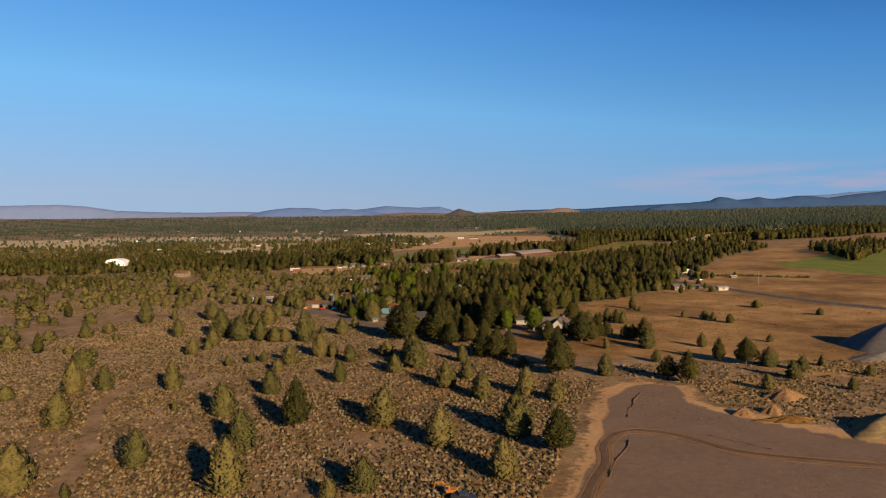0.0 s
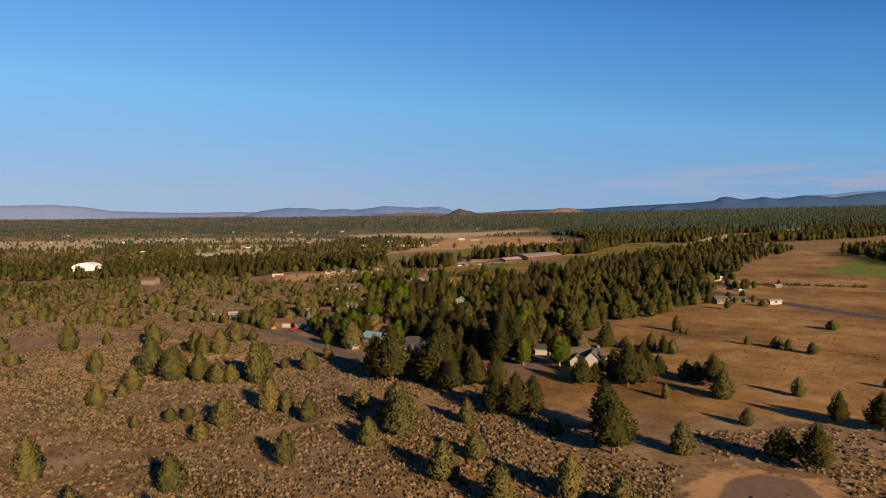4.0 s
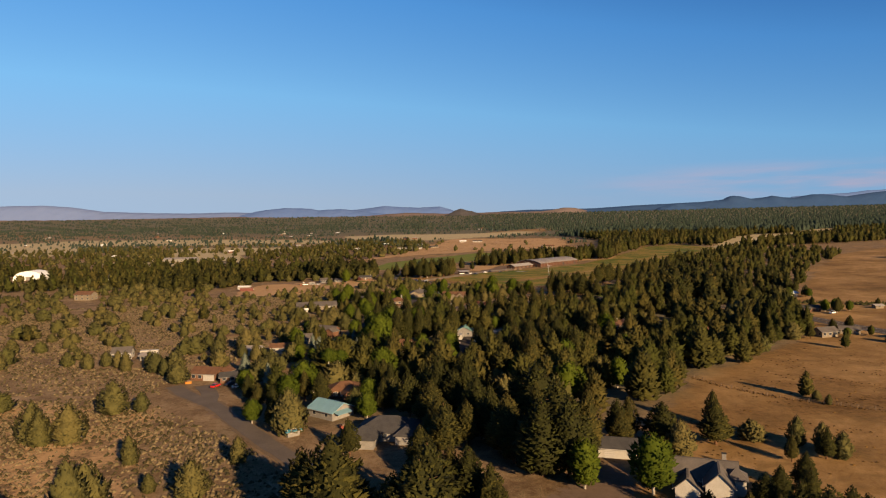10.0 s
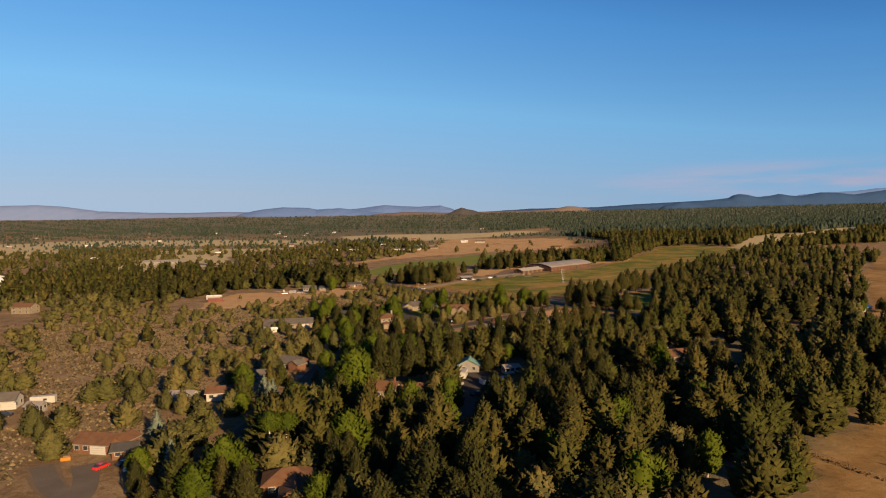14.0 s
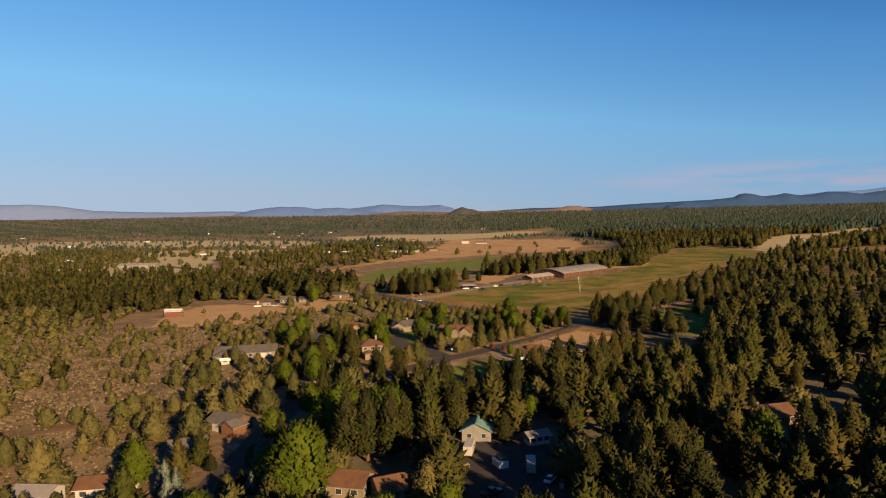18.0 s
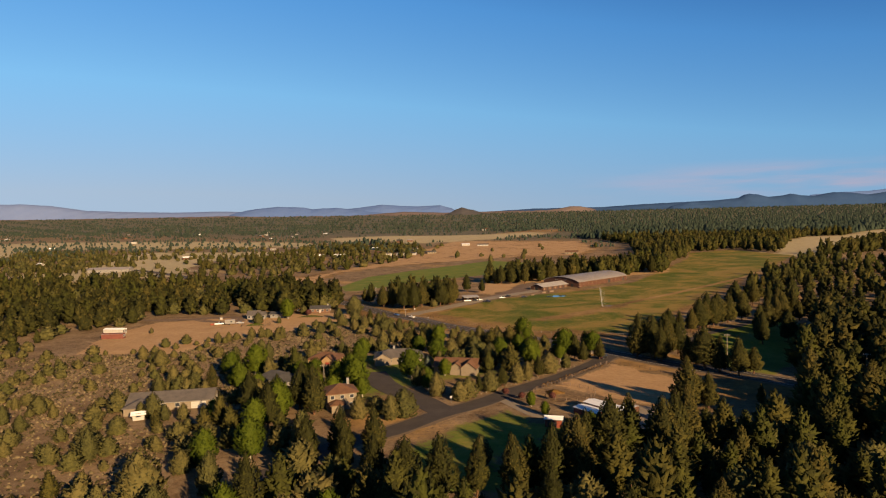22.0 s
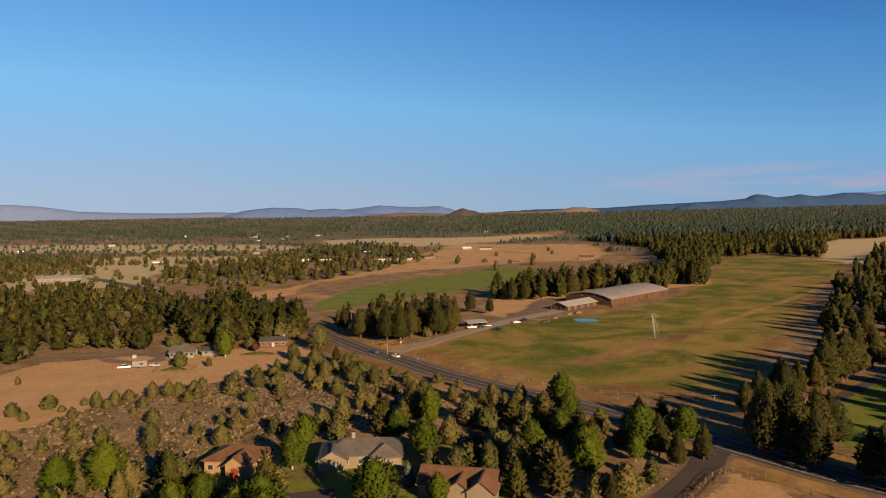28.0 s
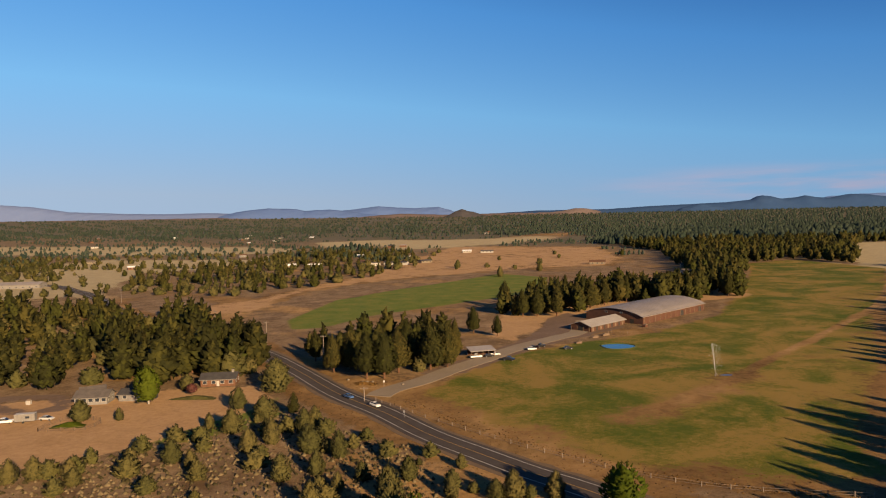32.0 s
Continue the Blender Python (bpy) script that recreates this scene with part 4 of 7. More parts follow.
PINES_GROVE = [(-19, 326, 22.0), (-25, 330, 18.1), (-1, 329, 19.8), (12, 325, 11.8), (25, 357, 19.1), (31, 356, 22.0), (7, 342, 13.2), (63, 322, 9.7), (75, 321, 11.5), (80, 324, 8.7), (78, 389, 11.2), (48, 380, 12.1), (59, 376, 11.9), (38, 370, 18.1), (18, 371, 16.5), (14, 382, 15.8), (0, 410, 19.9), (8, 416, 18.5), (28, 393, 20.4)]
JUNIPERS_GROVE_B = [(-71, 330, 17.3), (-71, 336, 14.8), (-55, 352, 10.4), (-84, 330, 7.7), (-91, 338, 6.8), (-79, 371, 8.3), (-50, 369, 8.2), (-65, 352, 6.0), (-43, 393, 13.9), (90, 320, 7.8), (93, 373, 8.4), (98, 370, 7.4), (121, 413, 3.6), (61, 368, 9.7), (-146, 412, 12.1), (-116, 390, 12.8), (-107, 389, 9.1), (-104, 419, 9.4), (-98, 419, 7.3), (-113, 358, 9.2)]
ESTATE_A = [(-69, 517, 12.3), (-62, 492, 8.0), (-27, 504, 20.4), (-32, 506, 13.8), (-25, 489, 6.9), (-56, 491, 6.3), (-2, 495, 7.1), (19, 488, 8.7), (24, 487, 7.9), (42, 486, 5.7), (5, 504, 4.8)]
ESTATE_B = [(-56, 508, 8.5), (-45, 492, 4.9), (-39, 491, 4.2)]
ESTATE_C = [(-66, 545, 12.4), (-100, 554, 8.0), (-94, 521, 11.7), (-82, 496, 8.6), (-90, 547, 5.8), (-97, 575, 8.8), (-45, 509, 6.2), (-45, 529, 6.1), (-116, 532, 7.1), (-141, 564, 7.3), (-111, 534, 8.1), (-105, 513, 8.0), (-102, 501, 5.9), (-90, 502, 7.5), (-81, 505, 4.6), (-143, 579, 5.6), (-141, 611, 6.3), (-129, 578, 4.4), (-187, 638, 5.6), (-178, 637, 8.3), (-63, 588, 12.7), (-66, 576, 9.9), (-54, 575, 9.9), (-49, 592, 10.6), (-85, 578, 6.7), (-80, 552, 8.9), (-87, 560, 7.1), (-123, 609, 5.0), (-90, 616, 9.0), (14, 606, 8.0)]
ESTATE_D = [(67, 532, 5.7), (64, 535, 4.8)]
ESTATE_E = [(-43, 513, 5.6), (-42, 546, 7.7), (-21, 530, 22.0), (-16, 530, 21.1), (-10, 529, 21.9), (-6, 532, 17.8), (-36, 577, 15.5), (-26, 548, 17.4), (-54, 525, 5.1), (5, 515, 9.5), (7, 550, 16.6), (20, 542, 9.0), (26, 571, 13.8), (35, 588, 13.6), (38, 558, 15.1), (36, 532, 12.3), (34, 500, 15.7), (45, 523, 16.2), (51, 522, 17.1), (58, 568, 11.3), (56, 536, 10.7), (72, 544, 16.2), (51, 501, 19.0), (53, 495, 16.7), (78, 544, 18.1), (69, 511, 13.5), (71, 506, 13.9), (74, 500, 12.6), (93, 553, 8.4), (94, 527, 14.8)]
ESTATE_F = [(101, 532, 14.3), (103, 524, 15.4), (116, 523, 18.0), (123, 540, 11.9), (130, 557, 12.9), (131, 579, 11.9), (122, 584, 10.9), (82, 499, 7.0), (85, 493, 8.3), (92, 487, 9.4), (70, 484, 4.2), (79, 484, 4.9), (61, 485, 7.1)]
BROADLEAF = [(36, 645, 5), (47, 632, 5.5), (44, 627, 5), (53.5, 630, 6.5), (57, 627, 5.5), (-1, 679, 7.8), (-27, 680, 16), (-24, 672, 9), (-41, 674, 12), (-52, 664, 12), (-62, 676, 11), (-35, 690, 12), (-69, 651, 6.6), (-65, 643, 7.8), (-32, 620, 6), (-50.8, 423, 11), (-39, 424.5, 8), (-26.6, 413, 8), (-96, 865, 14.1), (33, 349, 12), (47, 345, 14), (-32, 690, 15), (-28, 545, 22), (-25, 543, 18), (5, 700, 9), (-2, 690, 8), (33, 655, 5.5), (-75, 690, 8), (-30, 500, 12), (-60, 652, 9), (-12, 545, 17), (24, 470, 14)]
PINES_YARD = [(30, 462, 19), (37, 474, 20), (43, 465, 19), (49, 480, 20), (54, 471, 18), (42, 489, 19), (35, 452, 20), (47, 497, 18), (60, 486, 19), (53, 460, 19), (38, 505, 15), (56, 508, 17)]
PINES_FARM = [(232, 588, 10), (238, 596, 9), (244, 606, 8), (228, 606, 9), (206, 517, 6), (196, 531, 7), (192, 512, 5), (258, 668, 9), (244, 680, 8), (262, 690, 9), (272, 612, 6), (176, 515, 8), (210, 540, 7)]
PINES_HOUSE = [(45, 261, 16), (66, 334, 9), (72, 340, 8), (77, 338, 8.5), (61, 330, 7), (53, 330, 7.5), (80, 345, 9), (70, 328, 10), (36, 362, 13), (52, 382, 12), (73, 375, 12), (48, 376, 10), (86, 362, 7)]
BIRCHES = [(-41.5, 450, 14), (-37.5, 451, 13)]
SPRUCES = [(-67.5, 433.5, 8), (-60.3, 436, 12), (-51.5, 443, 10), (-55.6, 503, 9), (-37, 481, 9), (-80, 472, 9), (-42, 525, 9), (-38, 505, 8), (-34, 500, 9), (-60, 512, 9), (-2, 712, 7), (97, 722, 7)]
PINES_JUNCTION = [(36, 478, 19), (30, 470, 18), (42, 488, 18), (24, 466, 17), (17, 471, 18), (46, 500, 17), (112, 764, 14), (118, 774, 14), (106, 767, 12), (121, 782, 13), (97, 744, 14), (96, 729, 17), (91, 737, 13), (102, 737, 15), (95, 715, 16), (101, 721, 16), (107, 729, 13), (107, 709, 13), (139, 787, 18), (149, 794, 17), (144, 791, 15), (154, 799, 16), (133, 783, 13), (126, 780, 12), (164, 807, 17), (173, 814, 17), (72, 756, 9), (66, 760, 8), (98, 758, 11), (105, 754, 12), (160, 765, 17), (170, 778, 18), (182, 792, 17), (152, 746, 16), (192, 806, 18), (198, 822, 18), (166, 750, 16)]
ESTATE_G = [(-18, 414, 11), (-50, 400, 9), (-53, 412, 10), (-2, 397, 14), (0, 384, 13), (5, 404, 16), (-9, 406, 15), (-39, 422, 12), (-46, 428, 11), (-23, 374, 10), (2, 371, 15), (8, 379, 13), (-60, 420, 9), (11, 393, 16), (15, 379, 14), (19, 365, 13), (-4, 364, 11), (-66, 430, 10), (-22, 434, 13), (-16, 424, 14), (27, 384, 16), (24, 398, 17), (34, 390, 15)]
ESTATE_H = [(-45, 548, 10), (-72, 560, 8), (-30, 545, 14), (-57, 403, 8), (-47, 408, 8), (-22, 404, 9), (-45, 437, 9), (-70, 440, 9)]
LAWN_EDGE = [(-4, 589, 14), (4, 585, 16), (12, 587, 14), (20, 584, 16), (28, 587, 17), (35, 593, 17), (-12, 597, 12), (45, 600, 19), (51, 606, 18), (39, 600, 16), (56, 596, 20), (-20, 604, 13), (62, 604, 19), (68, 612, 18), (-14, 616, 13), (-22, 611, 15), (-30, 606, 14)]
SCREEN = [(-140, 488, 8), (-133, 481, 9), (-147, 492, 7), (-125, 486, 8), (-119, 478, 9), (-152, 486, 8), (-112, 470, 8)]
FARM_GREEN = [(238, 600, 8), (245, 597, 7), (230, 596, 8), (176, 528, 7), (208, 520, 5), (194, 516, 5), (244, 664, 8), (258, 664, 7), (214, 598, 6)]
PLUMS = [(26, 669, 3.5), (31, 664, 3.2), (41, 662, 3.5), (-8, 714, 5.5), (-85, 876, 4.5), (-50, 505, 4)]
CLEAR = [(-92, 461, 9), (-83, 458, 7), (-34, 408, 9), (-33, 432, 10), (-31, 423, 6), (-42, 390, 8), (-16, 390, 13), (-12, 378, 7), (46, 369, 8), (59, 346, 12), (65, 336, 7), (-147, 508, 13), (-132, 500, 8), (-76, 513, 6), (-88, 509, 5), (-64, 537, 5), (-62, 559, 6), (-15, 512, 9), (-20, 498, 8), (-9, 496, 8), (16, 494, 11), (18, 508, 12), (17, 522, 12), (13, 546, 9), (12, 536, 8), (22, 532, 12), (26, 520, 9), (97, 553, 11), (125, 524, 11), (105, 535, 8), (-85, 665, 15), (-60, 692, 10), (-46, 724, 11), (-15, 727, 13), (10, 706, 12), (-30, 660, 9), (55, 650, 13), (37, 634, 5), (70, 655, 8), (140, 1035, 50), (98, 1000, 24), (24, 933, 9), (-116, 868, 12), (-80, 891, 10), (-112, 926, 11), (-185, 821, 9), (-179, 804, 9), (-305, 764, 20), (-282, 728, 18), (-262, 692, 14), (-375, 955, 12), (-504, 1012, 30), (-500, 1020, 30), (-462, 960, 28), (-430, 910, 24), (-455, 1345, 34), (250, 670, 12), (226, 597, 10), (186, 519, 9), (201, 525, 9), (216, 510, 6), (267, 603, 10), (44, 672, 9), (74, 690, 18), (-10, 938, 9), (38, 645, 14), (50, 637, 8), (30, 655, 9), (8, 672, 10), (-18, 672, 8), (-78, 656, 9), (-70, 660, 7), (66, 636, 9), (28, 541, 6), (24, 515, 8), (70, 526, 5), (-112, 845, 9), (-130, 850, 10)]
rng = np.random.default_rng(7)


def plumes(centres, axes, radii, sides, stretch):
    """Pointed plumes of needles at the branch ends: uneven little cones drawn out along the branch."""
    k = len(centres)
    n1 = np.cross(axes, rng.normal(size=(k, 3)))
    n1 /= np.linalg.norm(n1, axis=1)[:, None] + 1e-9
    n2 = np.cross(axes, n1)
    a = np.arange(sides) * math.tau / sides
    ring = n1[:, None] * np.cos(a)[None, :, None] + n2[:, None] * np.sin(a)[None, :, None]
    wide = ring * (radii[:, None] * rng.uniform(0.65, 1.35, (k, sides)))[:, :, None]
    level = axes[:, None] * (radii[:, None] * rng.uniform(-0.9, 0.3, (k, sides)))[:, :, None]
    bend = rng.normal(size=(k, 3)) * 0.25
    tip = centres + (axes + bend) * (radii * stretch * rng.uniform(0.75, 1.3, k))[:, None]
    v = np.concatenate([tip[:, None], centres[:, None] + wide + level], 1)
    d = np.concatenate([axes[:, None], ring + 0.15 * axes[:, None]], 1)
    t = [(0, 1 + q, 1 + (q + 1) % sides) for q in range(sides)]
    t = (np.arange(k)[:, None, None] * (sides + 1) + np.array(t)[None]).reshape(-1, 3)
    return v.reshape(-1, 3), t, d.reshape(-1, 3)


def lump(profile, h, sides=7, levels=5, jitter=0.2, full=0.66):
    """The dense heart of a crown."""
    v, t = [], []
    for i in range(levels + 1):
        u = i / levels
        for k in range(sides):
            a = math.tau * (k + 0.5 * (i % 2)) / sides
            r = profile(u) * rng.uniform(1 - jitter, 1 + jitter) * full
            v.append((r * math.cos(a), r * math.sin(a), h[0] + (h[1] - h[0]) * u * 0.92))
    for i in range(levels):
        for k in range(sides):
            a, b = i * sides + k, i * sides + (k + 1) % sides
            t += [(a, b, b + sides), (a, b + sides, a + sides)]
    return np.array(v), np.array(t)


def crown_mesh(name, mat, h, low, radius, shape, clumps, sides, size, upward=0.6, one_sided=0.0, raw=False):
    """A crown of plumes on branch ends. shape(u): outline from the lowest branch (0) to the tip (1); upward: how steeply the plumes rise."""
    grid = np.linspace(0, 1, 60)
    share = np.cumsum([shape(q) + 0.10 for q in grid])
    u = np.interp((np.arange(clumps) + rng.uniform(0, 1, clumps)) / clumps * share[-1], share, grid)
    prof = np.array([max(shape(q), 0.02) for q in u]) * radius
    az = np.arange(clumps) * 2.39996 + rng.uniform(-0.5, 0.5, clumps)
    ph = rng.uniform(0, 6.28, 4)
    uneven = 1 + 0.12 * np.sin(2 * az + ph[0]) + 0.10 * np.sin(3 * az + 8 * u + ph[1]) + 0.10 * np.sin(19 * u + az + ph[2])
    out = prof * rng.uniform(0.70, 0.96, clumps) * uneven * (1 + one_sided * np.cos(az + ph[3]))
    # boughs: the plumes gather round a few dozen branch ends, with hollows between
    boughs = 30 if clumps > 150 else 14
    bu = np.interp((np.arange(boughs) + rng.uniform(0, 1, boughs)) / boughs * share[-1], share, grid)
    ba = np.arange(boughs) * 2.39996 + rng.uniform(-0.6, 0.6, boughs)
    br = np.array([max(shape(q), 0.15) for q in bu]) * radius
    hub = np.stack([0.62 * br * np.cos(ba), 0.62 * br * np.sin(ba), low + (h - low) * bu * 0.95], 1)
    here = np.stack([0.8 * out * np.cos(az), 0.8 * out * np.sin(az), low + (h - low) * u * 0.97], 1)
    gap = np.linalg.norm(here[:, None] - hub[None], axis=2)
    near = gap.argmin(1)
    span = 0.95 * math.sqrt(2 * math.pi * radius * 0.6 * (h - low) / boughs)
    out *= 0.74 + 0.40 * np.exp(-(gap.min(1) / (0.62 * span)) ** 2)
    c = np.stack([out * np.cos(az), out * np.sin(az), low + (h - low) * u * 0.97 - 0.06 * out], 1)
    axes = np.stack([np.cos(az) * (1 - 0.6 * u ** 3), np.sin(az) * (1 - 0.6 * u ** 3), upward + 1.1 * u ** 2], 1) + rng.normal(size=(clumps, 3)) * 0.2
    axes /= np.linalg.norm(axes, axis=1)[:, None]
    area = 2 * math.pi * radius * 0.6 * (h - low)
    rad = math.sqrt(area / clumps) * size * rng.uniform(0.7, 1.35, clumps) * np.clip(0.5 + 0.55 * prof / radius, 0.5, 1)
    v, t, dv = plumes(c, axes, rad * (1.0 if clumps > 150 else 1.18), sides, 2.1 if clumps > 150 else 1.35)
    w, q = lump(lambda s: max(shape(s) * radius, 0.05), (low, h), *((6, 4) if clumps < 80 else (9, 8)), 0.2, 0.68)
    wide = np.stack([v[:, 0], v[:, 1], 0.5 * (v[:, 2] - low - 0.3 * (h - low))], 1)
    bulge = v - np.repeat(hub[near], sides + 1, 0)
    nv = 0.5 * dv + 0.5 * wide / (np.linalg.norm(wide, axis=1)[:, None] + 1e-6) + 0.55 * bulge / (np.linalg.norm(bulge, axis=1)[:, None] + 1e-6) + np.array([0, 0, 0.1])
    nw = w * np.array([1, 1, 0]) / (np.hypot(w[:, 0], w[:, 1])[:, None] + 1e-6) + rng.normal(size=w.shape) * 0.3 + np.array([0, 0, 0.2])
    n = np.concatenate([nv, nw])
    n /= np.linalg.norm(n, axis=1)[:, None]
    if raw:
        return np.concatenate([v, w]), np.concatenate([t, q + len(v)]), n
    return fast_mesh(name, np.concatenate([v, w]), np.concatenate([t, q + len(v)]), mat, normals=n)


def pine_shape(u):
    return (0.6 + 0.4 * min(u / 0.22, 1)) * max(1 - u ** 1.65, 0) ** 0.85 * (1 + 0.08 * math.sin(u * 23))


def juniper_shape(u):
    return (0.66 + 0.34 * min(u / 0.28, 1)) * max(1 - u ** 2.1, 0) ** 0.8


def round_shape(u):
    return max(math.sin(math.pi * min(0.12 + u * 0.88, 1)), 0) ** 0.6


def spruce_shape(u):
    return max(1 - u, 0) ** 0.9 * (1 + 0.10 * math.sin(u * 40))


def trunk_bm(h, r, limbs, low, reach):
    bend = [(random.uniform(-0.02, 0.02) * h * k / 4, random.uniform(-0.02, 0.02) * h * k / 4) for k in range(5)]
    pts = [(bend[k][0], bend[k][1], -0.3 + (h * 0.93 + 0.3) * k / 4) for k in range(5)]
    bm = tube(pts, [r * 1.25, r, r * 0.75, r * 0.45, r * 0.12], 7)
    for k in range(limbs):
        z = low + (h * 0.85 - low) * k / max(limbs, 1)
        a = k * 2.4 + random.uniform(-0.4, 0.4)
        q = reach * (1 - z / h) ** 0.6 * 0.8
        tube([(0, 0, z), (q * 0.5 * math.cos(a), q * 0.5 * math.sin(a), z + 0.06 * h), (q * math.cos(a), q * math.sin(a), z + 0.08 * h)], [r * 0.3, r * 0.2, r * 0.06], 4, bm)
    return bm


KINDS = {
    # crown material, bark, outline, unit height, lowest branch, radius, plumes, their sides, their size, limbs
    "ponderosa_pine": ("pine", "bark", pine_shape, 18.0, 1.6, 4.9, 860, 3, 0.54, 8),
    "juniper_tree": ("juniper", "bark", juniper_shape, 9.0, 0.15, 3.0, 640, 3, 0.54, 4),
    "broadleaf_tree": ("leaf", "pale_bark", round_shape, 13.0, 1.2, 4.0, 600, 3, 0.56, 6),
    "blue_spruce": ("spruce", "bark", spruce_shape, 10.0, 0.3, 3.0, 500, 3, 0.6, 4),
    "birch_tree": ("leaf", "birch_bark", round_shape, 13.0, 4.6, 3.2, 620, 3, 0.56, 9),
    "plum_tree": ("plum", "bark", round_shape, 5.0, 0.8, 2.2, 260, 3, 0.62, 4),
}
UPWARD = {"ponderosa_pine": 0.45, "juniper_tree": 1.1, "broadleaf_tree": 0.5, "blue_spruce": 0.15, "plum_tree": 0.5, "birch_tree": 0.8}
LABELS = {
    "ponderosa_pine": ["tall dark green ponderosa pine on dry ground", "slender dark green pine with an uneven crown", "broad olive-green pine lit by low sun", "ponderosa pine with a bare lower trunk"],
    "juniper_tree": ["rounded olive-green juniper among sagebrush", "dense cone-shaped juniper on brown ground", "low bushy grey-green juniper", "juniper with a pointed lopsided crown"],
    "broadleaf_tree": ["bright green leafy tree beside houses", "light green leafy tree with pale trunk"],
    "blue_spruce": ["blue-green spruce in a garden"],
    "birch_tree": ["leafy birch with bare white lower trunks"],
    "plum_tree": ["small dark red ornamental plum tree"],
}
PROTOS = {}
for kind, (cm, bark, shape, h, low, radius, clumps, sides, size, limbs) in KINDS.items():
    PROTOS[kind] = []
    for k in range({"ponderosa_pine": 7, "juniper_tree": 7}.get(kind, 2)):
        wide = rng.uniform(0.85, 1.2)
        lo = low * rng.uniform(0.6, 1.9)
        crown = crown_mesh("crown", M[cm], h, lo, radius * wide, shape, clumps, sides, size, UPWARD[kind], rng.uniform(0, 0.22))
        bm = trunk_bm(h, 0.02 * h, limbs, lo, radius * wide)
        trunk = bpy.data.meshes.new("trunk")
        bm.to_mesh(trunk), bm.free()
        trunk.materials.append(M[bark])
        PROTOS[kind].append((trunk, crown, h))

GROUPS = {"ponderosa_pine": "pines of the estate", "juniper_tree": "junipers of the sage flat"}
PLANTED = []
STANDING = {k: 0 for k in KINDS}


def tree(kind, x, y, h, z=None):
    k = rng.integers(len(PROTOS[kind]))
    trunk, crown, unit = PROTOS[kind][k]
    s = h / unit
    w = s * rng.uniform(*{"ponderosa_pine": (1.05, 1.5) if y < 400 else (0.8, 1.2), "juniper_tree": (0.95, 1.4)}.get(kind, (0.95, 1.15)))
    ob = thing(kind, x, y, 0, LABELS[kind][k % len(LABELS[kind])], "tree", GROUPS.get(kind, ""))
    ob.matrix_basis = pose(x, y, float(rise(x, y)) if z is None else z, rng.uniform(-2, 2), rng.uniform(-2, 2), rng.uniform(0, 360)) @ Matrix.Diagonal((w, w, s, 1))
    part_me("trunk", trunk, ob), part_me("crown", crown, ob)
    PLANTED.append((x, y, 0.12 * h))
    STANDING[kind] += 1
    return ob


# single trees whose places are known
for lists, kind in (
    (JUNIPERS_1, "juniper_tree"), (JUNIPERS_2, "juniper_tree"), (JUNIPERS_3, "juniper_tree"), (JUNIPERS_4, "juniper_tree"),
    (PINES_4, "ponderosa_pine"), (PINES_5, "ponderosa_pine"), (JUNIPERS_5, "juniper_tree"), (JUNIPERS_6, "juniper_tree"), (JUNIPERS_7, "juniper_tree"),
    (PINES_GROVE, "ponderosa_pine"), (JUNIPERS_GROVE_B, "juniper_tree"),
    (ESTATE_A, "broadleaf_tree"), (ESTATE_B, "blue_spruce"), (ESTATE_C, "juniper_tree"), (ESTATE_D, "juniper_tree"), (ESTATE_E, "ponderosa_pine"), (ESTATE_F, "ponderosa_pine"),
    (ESTATE_G, "ponderosa_pine"), (ESTATE_H, "broadleaf_tree"), (LAWN_EDGE, "ponderosa_pine"), (SCREEN, "juniper_tree"), (FARM_GREEN, "broadleaf_tree"), (PINES_JUNCTION, "ponderosa_pine"), (PINES_FARM, "ponderosa_pine"), (PINES_YARD, "ponderosa_pine"), (PINES_HOUSE, "ponderosa_pine"), (PINES_1, "ponderosa_pine"), (PINES_2, "ponderosa_pine"), (PINES_3, "ponderosa_pine"), (BROADLEAF, "broadleaf_tree"), (BIRCHES, "birch_tree"), (SPRUCES, "blue_spruce"), (PLUMS, "plum_tree"),
):
    for x, y, h in lists:
        if all(math.hypot(x - a, y - c) > 3.2 for a, c, r in PLANTED):
            if -90 < x < 20 and 765 < y < 860:
                h = min(h * 0.75, 8.0)
            elif -100 < x < 85 and 660 < y < 765:
                h *= 0.82
            tree(kind, x, y, min(h, 25.0 if y < 345 else 20.0))


# ---- woods ----
def joined(name, items, meshes, mat):
    """Many alike trees or bushes in one mesh. items: x, y, z, width, height, turn, which."""
    vs, ts, ns, tints, base = [], [], [], [], 0
    for x, y, z, w, h, turn, which in items:
        v, t, *n = meshes[int(which)]
        c, s = math.cos(turn), math.sin(turn)
        vs.append(np.stack([(v[:, 0] * c - v[:, 1] * s) * w + x, (v[:, 0] * s + v[:, 1] * c) * w + y, v[:, 2] * h + z], 1))
        ts.append(t + base)
        if n:
            n = n[0]
            ns.append(np.stack([n[:, 0] * c - n[:, 1] * s, n[:, 0] * s + n[:, 1] * c, n[:, 2]], 1))
        tints.append(np.full(len(v), (x * 0.37 + y * 0.53) % 1.0))
        base += len(v)
    me = fast_mesh(name, np.concatenate(vs), np.concatenate(ts), mat, normals=np.concatenate(ns) if ns else None)
    me.attributes.new("tint", "FLOAT", "POINT").data.foreach_set("value", np.concatenate(tints).astype(np.float32))
    return me


